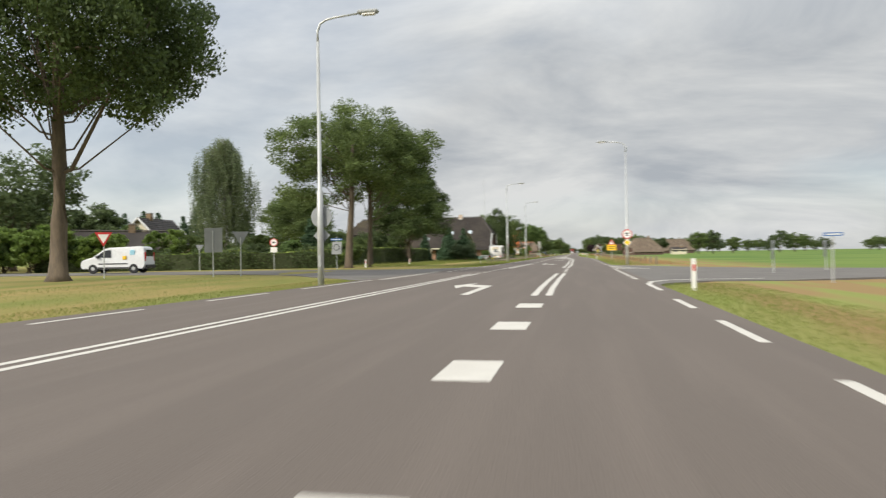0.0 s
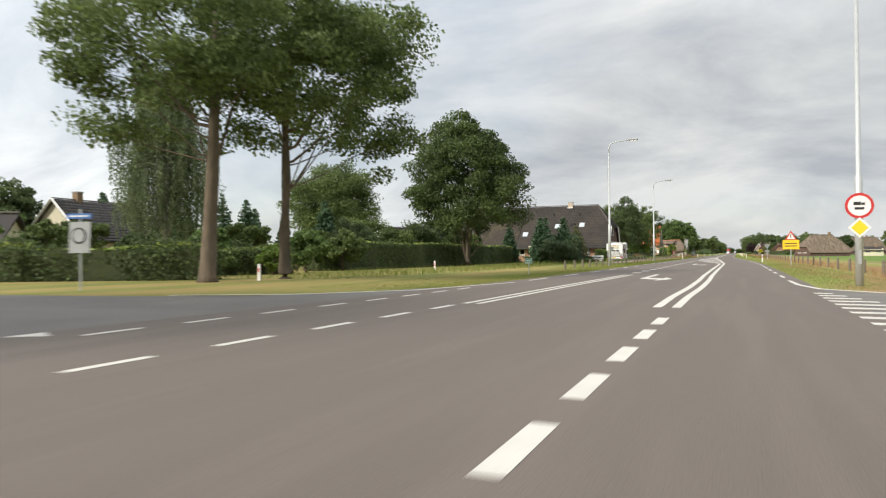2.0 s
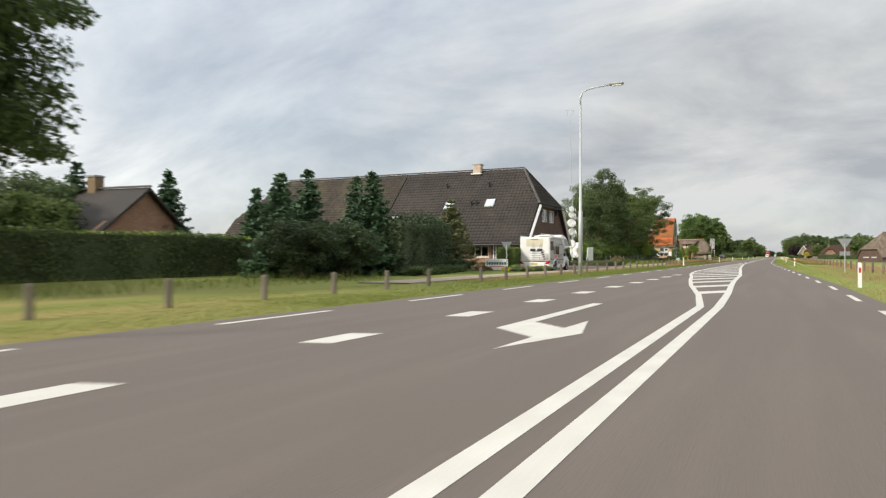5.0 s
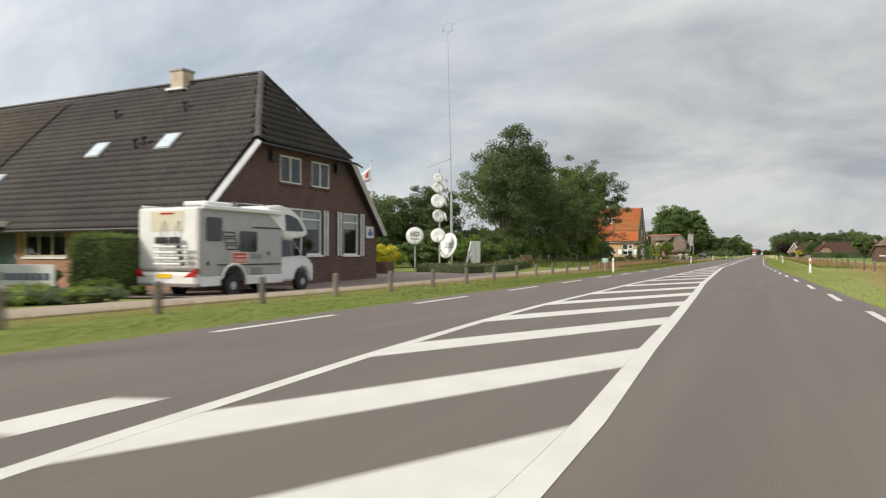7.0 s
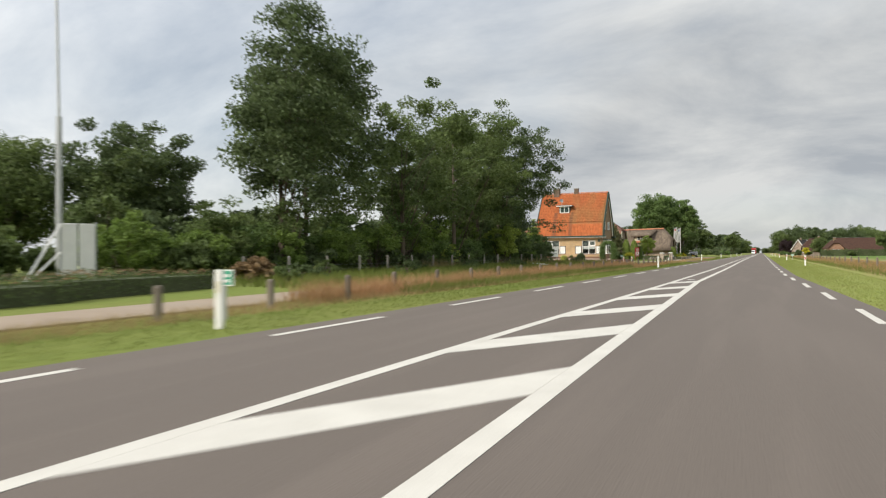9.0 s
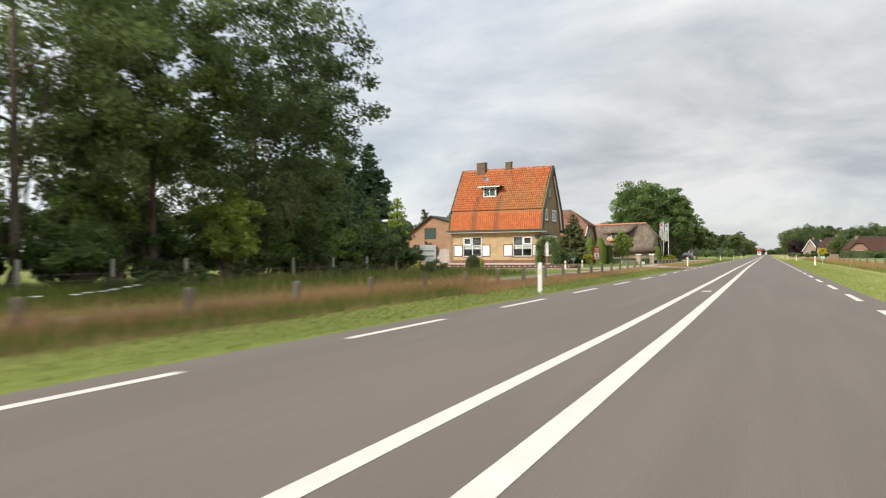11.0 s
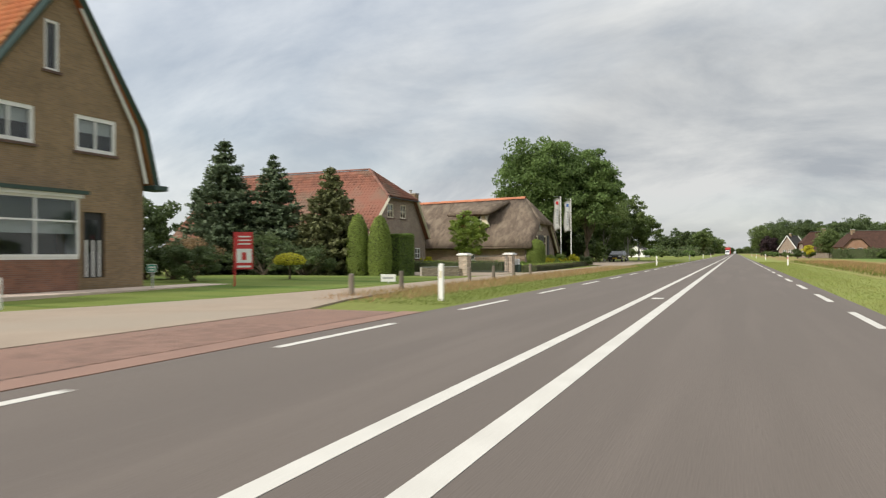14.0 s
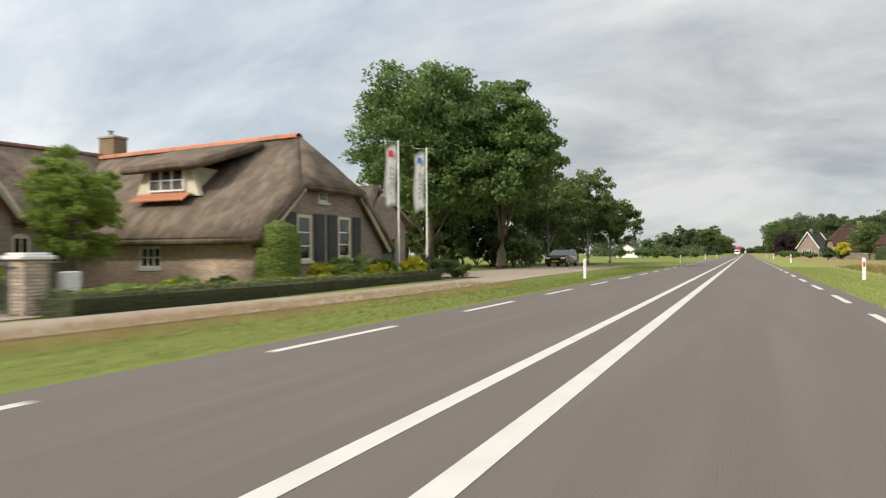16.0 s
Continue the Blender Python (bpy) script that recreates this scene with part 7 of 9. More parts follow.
def thatched_house():
    h = thing("thatched_farmhouse", "low brick farmhouse under a thick brown thatched roof", "house", -0.22, -0.18)
    gx, ground = -15.25, -0.1
    put = face_x(gx)
    ya, yb, yc = 307.6, 316.6, 312.1
    opens = [(309.9, 310.9, 0.85, 2.65), (312.8, 313.8, 0.95, 2.7), (311.35, 312.05, 3.2, 3.65)]
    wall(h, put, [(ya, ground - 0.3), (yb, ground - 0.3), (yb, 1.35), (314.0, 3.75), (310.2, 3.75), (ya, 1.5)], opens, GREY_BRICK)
    for o in opens[:2]:
        window(h, put, *o, 1, (0.33, 0.62), frame_mat=CREAM, edge=0.12, sill=CREAM)
    window(h, put, *opens[2], 1, frame_mat=CREAM, edge=0.1, sill=CREAM)
    for u0, u1 in ((309.2, 309.86), (311.0, 311.75), (311.95, 312.7), (313.9, 314.6)):
        plain_shutter(h, put, u0, u1, 0.72, 2.72, BLACK)
    xl = -29.0
    front = face_y(307.75)
    f_open = [(-21.0, -19.9, 0.62, 1.45)]
    # front wall gets its own paler brick, sunlight put into the colour
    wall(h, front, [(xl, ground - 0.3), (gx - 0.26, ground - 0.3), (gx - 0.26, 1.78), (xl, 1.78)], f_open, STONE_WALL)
    window(h, front, *f_open[0], 3, (0.5,), frame_mat=WHITE, edge=0.09, sill=WHITE)
    wall(h, face_y(316.4, 1), [(xl, ground - 0.3), (gx - 0.26, ground - 0.3), (gx - 0.26, 1.5), (xl, 1.5)], [], GREY_BRICK)
    rz, xh, xr = 6.1, -16.7, -14.75
    hf, hb = (xr, 309.6, 3.72), (xr, 314.4, 3.75)
    lf, lb = (xr, 306.9, 1.68), (xr, 317.2, 1.35)
    thatch_plate(h, [lf, hf, (xh, yc, rz), (xl, yc, rz - 0.25), (xl, 306.9, 1.72)])
    thatch_plate(h, [lb, hb, (xh, yc, rz), (xl, yc, rz - 0.25), (xl, 317.2, 1.45)])
    thatch_plate(h, [hf, hb, (xh, yc, rz)])
    ridge_caps(h, (xl, yc, rz - 0.36), (xh, yc, rz - 0.10), RIDGE_TILE, 0.27, 0.38)
    for a, b in (((gx + 0.3, 307.3, 1.35), (gx + 0.3, 310.0, 3.6)), ((gx + 0.3, 316.8, 1.25), (gx + 0.3, 314.2, 3.6))):
        part("bargeboard", tubes(([a, b], [0.10, 0.10]), sides=4), CREAM, h)
    # long dormer with its own thatch
    dy = 308.75
    d = part("dormer", bars(face_y(dy), (-21.75, -19.45, 3.45, 4.6, -1.6, 0.0)), CREAM, h)
    for x, s in ((-21.75, -1), (-19.45, 1)):
        bm = bmesh.new()
        prism(bm, [(x, 3.42), (x + 0.5 * s, 3.42), (x, 4.6)], 0.25, face_y(dy))
        part("dormer_cheek", bm, CREAM, d)
    # dark plate behind the panes paints the shade of an unbuilt room
    part("dormer_shade", bars(face_y(dy - 0.004), (-21.46, -19.69, 3.66, 4.46, 0.0, 0.012)), ROOM, d)
    window(h, face_y(dy - 0.11), -21.5, -19.65, 3.62, 4.5, 3, (0.5,), edge=0.07, bar=0.028, room=False)
    thatch_plate(h, [(-22.6, 308.15, 4.62), (-18.9, 308.15, 4.62), (-17.9, 311.4, 5.85), (-23.2, 311.4, 5.75)], 0.32, "dormer_thatch")
    tiled_slope(h, (-22.0, 308.22, 3.20), (1, 0, 0), (0, 0.9, 0.55), 2.8, 0.62, RIDGE_TILE, 0.25, 0.3)
    chimney(h, -28.1, 312.7, 5.4, 6.95, 1.0, 0.8, SHADE_BRICK, 1)
    # low link towards the brick house
    k = thing("thatched_link", "low thatched wing with an eyebrow window", "wing")
    wall(k, face_x(-24.95), [(304.3, ground - 0.3), (307.5, ground - 0.3), (307.5, 2.75), (304.3, 2.75)], [(306.35, 307.4, 0.85, 1.95)], GREY_BRICK)
    window(k, face_x(-24.95), 306.35, 307.4, 0.85, 1.95, 3, (0.5,), frame_mat=CREAM, edge=0.07, blind=0.3)
    arch_ = [(305.05 + 0.36 - 0.36 * math.cos(math.pi * i / 8), 1.75 + 0.22 * math.sin(math.pi * i / 8)) for i in range(9)]
    bm = bmesh.new()
    prism(bm, [(305.05, 0.0), *arch_, (305.77, 0.0)], 0.05, lambda u, v, w: (-24.895 + w, u, v))
    d2 = part("door", bm, CREAM, k, "cream glazed door with an arched head")
    part("door_pane", bars(face_x(-24.95), (305.16, 305.37, 0.75, 1.78, 0.056, 0.061)), DARK_GLASS, d2)
    part("door_pane", bars(face_x(-24.95), (305.45, 305.66, 0.75, 1.78, 0.056, 0.061)), DARK_GLASS, d2)
    wall(k, face_y(304.3), [(-32.2, ground - 0.3), (-25.2, ground - 0.3), (-25.2, 2.6), (-28.6, 5.7), (-32.2, 2.6)], [], GREY_BRICK)
    thatch_plate(k, [(-24.45, 304.2, 2.5), (-24.45, 312.4, 2.5), (-28.6, 312.4, 6.05), (-28.6, 304.2, 5.85)])
    thatch_plate(k, [(-32.8, 304.2, 2.5), (-32.8, 312.4, 2.5), (-28.6, 312.4, 6.05), (-28.6, 304.2, 5.85)])
    ridge_caps(k, (-28.6, 304.2, 5.76), (-28.6, 312.4, 5.94), RED_RIDGE, 0.22, 0.38)
    # eyebrow: an arched hood of thatch over a small window
    brow = part("eyebrow_window", bars(face_x(-25.9), (307.5, 309.0, 3.55, 4.15, -0.5, 0.02)), DARK_GLASS, k)
    part("glazing_bar", bars(face_x(-25.9), (308.22, 308.28, 3.57, 4.13, 0.022, 0.05)), CREAM, brow)
    bm = bmesh.new()
    rings = []
    for x_, z0, wide_, tall_ in ((-25.45, 3.55, 1.25, 0.85), (-26.3, 3.95, 1.5, 0.95), (-27.6, 4.8, 1.7, 0.55)):
        rings.append([[bm.verts.new((x_, 308.25 - math.cos(math.pi * i / 10) * (wide_ + t_), z0 - 0.1 + math.sin(math.pi * i / 10) ** 0.8 * (tall_ + t_))) for i in range(11)] for t_ in (-0.26, 0.0)])
    for a_, b_ in zip(rings, rings[1:]):
        for q in (0, 1):
            for i in range(10):
                bm.faces.new((a_[q][i], a_[q][i + 1], b_[q][i + 1], b_[q][i]))
    for i in range(10):
        bm.faces.new((rings[0][0][i], rings[0][0][i + 1], rings[0][1][i + 1], rings[0][1][i]))
    bmesh.ops.recalc_face_normals(bm, faces=bm.faces[:])
    part("eyebrow", bm, THATCH, k, smooth=True)
    # lower wing behind
    b = thing("thatched_wing", "low thatched wing behind the farmhouse", "wing")
    wall(b, face_x(-17.2), [(317.7, -0.3), (322.2, -0.3), (322.2, 2.7), (319.9, 4.3), (317.7, 2.7)], [(319, 321, 0, 1.9)], GREY_BRICK)
    part("barn_door", bars(face_x(-17.2), (319, 321, 0, 1.9, -0.15, -0.08)), DARK_GREEN, b)
    thatch_plate(b, [(-16.8, 317.3, 2.8), (-26, 317.3, 2.8), (-26, 319.9, 4.8), (-17.6, 319.9, 4.8)])
    thatch_plate(b, [(-16.8, 322.8, 2.75), (-26, 322.8, 2.75), (-26, 319.9, 4.8), (-17.6, 319.9, 4.8)])


# pink brick brightened for the sunlit front of the thatched farmhouse
STONE_WALL = brick_material("sunlit_pink_brick", (0.62, 0.455, 0.335), (0.46, 0.31, 0.22), (0.56, 0.48, 0.40), 0.22, 0.075)


def simple_house(name, label, x, y, turn, length, width, eave, ridge, wall_mat, roof_mat, hip=0.0, windows=2, category="house", dormer=False):
    """A small pitched-roof house, gable along its own x, seen from afar."""
    h = thing(name, label, category, x, y, land(x, y), turn)
    a, w = length / 2, width / 2
    hole = [(-w * 0.55, -w * 0.1, 0.9, min(2.1, eave - 0.2)), (w * 0.1, w * 0.55, 0.9, min(2.1, eave - 0.2))]
    for sign in (1, -1):
        put = face_x(a * sign, sign)
        gable = [(-w, -0.3), (w, -0.3), (w, eave)] + ([(w * hip, ridge - (ridge - eave) * hip), (-w * hip, ridge - (ridge - eave) * hip)] if hip else [(0, ridge - 0.1)]) + [(-w, eave)]
        wall(h, put, gable, hole, wall_mat)
        for o in hole:
            window(h, put, *o, 2, (0.6,))
    for sign in (1, -1):
        put = face_y(w * sign, sign)
        n = max(1, windows)
        hs = [(-a + (2 * a) * (i + 0.5) / n - 0.6, -a + (2 * a) * (i + 0.5) / n + 0.6, 0.9, min(2.1, eave - 0.2)) for i in range(n)]
        wall(h, put, [(-a + 0.26, -0.3), (a - 0.26, -0.3), (a - 0.26, eave), (-a + 0.26, eave)], hs, wall_mat)
        for o in hs:
            window(h, put, *o, 2, (0.6,))
    o = 0.35
    r = a + o - (hip * (ridge - eave) * 0.8 if hip else 0)
    cut = ridge - (ridge - eave) * hip
    drop = eave - 0.3
    for s in (1, -1):
        pts = [(-a - o, s * (w + o), drop), (a + o, s * (w + o), drop)]
        pts += [(a + o, s * w * hip, cut), (r, 0, ridge), (-r, 0, ridge), (-a - o, s * w * hip, cut)] if hip else [(a + o, 0, ridge), (-a - o, 0, ridge)]
        plate(h, "roof", pts, 0.14, roof_mat)
        if hip:
            plate(h, "roof", [(s * (a + o), -w * hip, cut), (s * (a + o), w * hip, cut), (s * r, 0, ridge)], 0.14, roof_mat)
    ridge_caps(h, (-r, 0, ridge + 0.05), (r, 0, ridge + 0.05), DARK_RIDGE)
    chimney(h, a * 0.4, 0, ridge - 0.5, ridge + 0.8, 0.6, 0.6, SHADE_BRICK)
    return h


RED_THATCH = material("weathered_thatch", (0.085, 0.047, 0.035), (0.055, 0.033, 0.026), scale=2.0, rough=1.0, fine=24, bump=0.8, grit=0.5, sheen=0.1)
GLINT_TILE = material("glazed_roof_tile", (0.07, 0.055, 0.05), (0.05, 0.042, 0.04), scale=2, rough=0.22, fine=14, sheen=0.8, island=0.3)


def houses():
    farmhouse()
    farm_wing()
    orange_house()
    brick_house()
    thatched_house()
    d = simple_house("dormer_house", "cream house with a glossy dark tiled roof behind the hedge", -50.8, 80.5, -85, 8, 6.4, 2.8, 6.2, CREAM, GLINT_TILE)
    tiled_slope(d, (-4.3, 3.55, 2.53), (1, 0, 0), (0, -3.55, 3.67), 8.6, 5.1, GLINT_TILE, 0.3, 0.36)
    for s in (1, -1):
        part("bargeboard", tubes(([(4.36, s * 3.6, 2.5), (4.36, 0, 6.2)], [0.13, 0.13]), sides=4), WHITE, d)
        part("bargeboard", tubes(([(-4.36, s * 3.6, 2.5), (-4.36, 0, 6.2)], [0.13, 0.13]), sides=4), WHITE, d)
    simple_house("bungalow", "low house with a brown tiled roof behind trees", -43.5, 61.5, 38, 11, 7, 2.0, 3.9, CREAM, DARK_TILE)
    simple_house("garden_house", "low dark-roofed outbuilding behind the hedge", -34.0, 118.0, 5, 12, 7.0, 2.2, 4.8, ORANGE_BRICK, DARK_TILE)
    simple_house("thatched_barn", "steep thatched barn across the field", 25.5, 262.0, 20, 11, 10, 1.3, 6.2, DARK_BRICK, THATCH, hip=0.72)
    simple_house("thatched_farm", "long low farm under a dark red-brown thatched roof", 35.0, 429.0, 4, 24, 9, 2.0, 5.9, ORANGE_BRICK, RED_THATCH, hip=0.3, windows=4)
    simple_house("brick_annex", "small pink-brick annex with a half-hipped roof", 21.4, 411.5, -78, 5.0, 4.4, 2.6, 5.0, ORANGE_BRICK, RED_THATCH, hip=0.45, windows=1)
    simple_house("thatched_cottage", "small cottage under a rounded brown thatched roof", 17.4, 431.0, 8, 6.5, 7.0, 1.7, 5.9, GREY_BRICK, RED_THATCH, hip=0.6)
    dk = simple_house("dark_house", "dark house with a steep roof and white bargeboards", 17.0, 500.0, -118, 7.0, 5.6, 2.4, 6.6, GREY_BRICK, DARK_TILE)
    for sx in (1, -1):
        for sy in (1, -1):
            part("bargeboard", tubes(([(sx * 3.9, sy * 3.1, 2.15), (sx * 3.9, 0, 6.6)], [0.14, 0.14]), sides=4), WHITE, dk)
    simple_house("white_farm", "low white farm building beside the road", -27.0, 470.0, 80, 6, 5.4, 2.0, 3.7, WHITE, DARK_TILE)
    simple_house("small_shed", "small pale shed across the field", 38.0, 262.0, 0, 5, 4, 1.8, 2.6, CREAM, DARK_TILE)
    simple_house("thatched_barn", "low thatched barn across the field", 52.0, 385.0, 25, 18, 11, 1.8, 7.6, DARK_BRICK, THATCH, hip=0.35)


houses()

# ---- vehicles ----
def shell(outline, half, taper=0.06, top=0.9):
    """A car body from its side outline (x along, z up): full width low down, drawn in towards the roof."""
    bm = bmesh.new()
    z0, z1 = min(z for _, z in outline), max(z for _, z in outline)
    def w(z):
        f = (z - z0) / (z1 - z0)
        return half * (1 - taper * max(0.0, (f - 0.45) / 0.55) ** 1.3 - 0.03 * max(0.0, 0.2 - f))
    rows = [[bm.verts.new((x, s * w(z), z)) for x, z in outline] for s in (-1, 1)]
    for i in range(len(outline)):
        j = (i + 1) % len(outline)
        bm.faces.new((rows[0][i], rows[0][j], rows[1][j], rows[1][i]))
    bm.faces.new(rows[0][::-1]); bm.faces.new(rows[1])
    bmesh.ops.recalc_face_normals(bm, faces=bm.faces[:])
    edges = [e for e in bm.edges if len(e.link_faces) == 2 and e.calc_face_angle(0) > 0.4]
    bmesh.ops.bevel(bm, geom=edges, offset=0.05, segments=3, affect="EDGES")
    bmesh.ops.triangulate(bm, faces=[f for f in bm.faces if len(f.verts) > 4])
    return bm


def wheel(parent, x, y, r=0.32, w=0.2):
    t = part("wheel", lathe([(r * 0.6, -w / 2), (r * 0.92, -w / 2), (r, -w * 0.35), (r, w * 0.35), (r * 0.92, w / 2), (r * 0.6, w / 2)], 20), RUBBER, parent)
    t.matrix_basis = pose(x, y, r, 90, 0, 0)
    part("rim", lathe([(0.05, -w * 0.54), (r * 0.3, -w * 0.53), (r * 0.58, -w * 0.42), (r * 0.62, -w * 0.36), (r * 0.62, w * 0.36), (r * 0.58, w * 0.42), (r * 0.3, w * 0.53), (0.05, w * 0.54)], 16), STEEL, t)
    return t


def side_panes(parent, half, rows, name="side_window"):
    for s in (-1, 1):
        for outline, inset in rows:
            bm = bmesh.new()
            prism(bm, outline, 0.02, lambda u, v, w, s=s, inset=inset: (u, s * (half - inset(v) + 0.012 + w), v))
            part(name, bm, DARK_GLASS, parent)


def small_van():
    v = thing("delivery_van", "small white delivery van on the side road", "van", -28.0, 41.95, land(-28.0, 41.95) + 0.03, 194)
    body = [(-1.95, 0.30), (2.05, 0.30), (2.13, 0.55), (2.08, 0.82), (1.75, 0.98), (1.32, 1.08), (0.62, 1.62), (0.30, 1.72), (-1.75, 1.80), (-1.98, 1.70), (-2.08, 1.0), (-2.1, 0.55)]
    part("body", shell(body, 0.90, 0.12), VAN_WHITE, v, smooth=False)
    lean = lambda z: 0.108 * max(0.0, ((z - 0.30) / 1.5 - 0.45) / 0.55) ** 1.3
    side_panes(v, 0.90, [([(1.12, 1.08), (0.62, 1.50), (0.35, 1.56), (0.15, 1.56), (0.12, 1.06)], lean)])
    part("windscreen", bars(lambda u, w_, d: (1.32 - (w_ - 1.10) * 1.27 + d, u, w_), (-0.72, 0.72, 1.12, 1.56, 0.0, 0.02)), DARK_GLASS, v)
    part("rear_window", boxes((-2.075, -2.05, -0.62, 0.62, 1.12, 1.55)), DARK_GLASS, v)
    for s in (-1, 1):
        for x in (1.32, -1.32):
            wheel(v, x, s * 0.80)
        part("tail_lamp", boxes((-2.10, -2.03, s * 0.78 - 0.08, s * 0.78 + 0.08, 0.8, 1.4), bevel=0.02), LAMP_RED, v)
        part("headlight", boxes((1.90, 2.06, s * 0.66 - 0.18, s * 0.66 + 0.18, 0.74, 0.92), bevel=0.03), DARK_GLASS, v)
        part("mirror", boxes((0.92, 1.06, s * 0.98 - 0.1, s * 0.98 + 0.1, 1.02, 1.2), bevel=0.02), BLACK, v)
        part("sill_trim", boxes((-1.0, 1.0, s * 0.893 - 0.02, s * 0.893 + 0.02, 0.32, 0.42)), BLACK, v)
        part("side_stripe", boxes((-0.95, 0.95, s * 0.893 - 0.02, s * 0.893 + 0.02, 0.60, 0.68), bevel=0.015), BLACK, v)
        part("blue_patch", boxes((-1.42, -1.10, s * 0.868 - 0.02, s * 0.868 + 0.02, 1.22, 1.56), bevel=0.015), PALE_BLUE, v)
        part("yellow_patch", boxes((-0.88, -0.62, s * 0.888 - 0.02, s * 0.888 + 0.02, 0.92, 1.16), bevel=0.018), YELLOW, v)
    part("bumper", boxes((2.05, 2.18, -0.80, 0.80, 0.32, 0.58), bevel=0.04), BLACK, v)
    part("bumper", boxes((-2.18, -2.06, -0.80, 0.80, 0.32, 0.56), bevel=0.04), BLACK, v)


def parked_car():
    c = thing("parked_car", "black estate car parked on the verge", "car", -14.1, 345.5, land(-14.1, 345.5) + 0.03, 268)
    body = [(-2.05, 0.30), (2.1, 0.30), (2.16, 0.55), (2.05, 0.80), (1.1, 0.95), (0.35, 1.40), (-0.2, 1.48), (-1.4, 1.44), (-1.95, 1.05), (-2.12, 0.85), (-2.14, 0.5)]
    part("body", shell(body, 0.88, 0.2), CAR_BLACK, c)
    lean = lambda z: 0.176 * max(0.0, ((z - 0.30) / 1.18 - 0.45) / 0.55) ** 1.3
    side_panes(c, 0.88, [([(0.95, 0.95), (0.32, 1.32), (-0.25, 1.38), (-0.25, 0.94)], lean), ([(-0.35, 0.94), (-0.35, 1.38), (-1.25, 1.35), (-1.6, 1.0), (-1.4, 0.94)], lean)])
    for s in (-1, 1):
        for x in (1.32, -1.32):
            wheel(c, x, s * 0.78, 0.31)
        part("headlight", boxes((1.98, 2.12, s * 0.62 - 0.18, s * 0.62 + 0.18, 0.62, 0.78), bevel=0.03), WHITE, c)
        part("tail_lamp", boxes((-2.13, -2.0, s * 0.66 - 0.14, s * 0.66 + 0.14, 0.76, 0.92), bevel=0.03), LAMP_RED, c)
    part("number_plate", boxes((2.15, 2.18, -0.26, 0.26, 0.42, 0.53)), YELLOW, c)


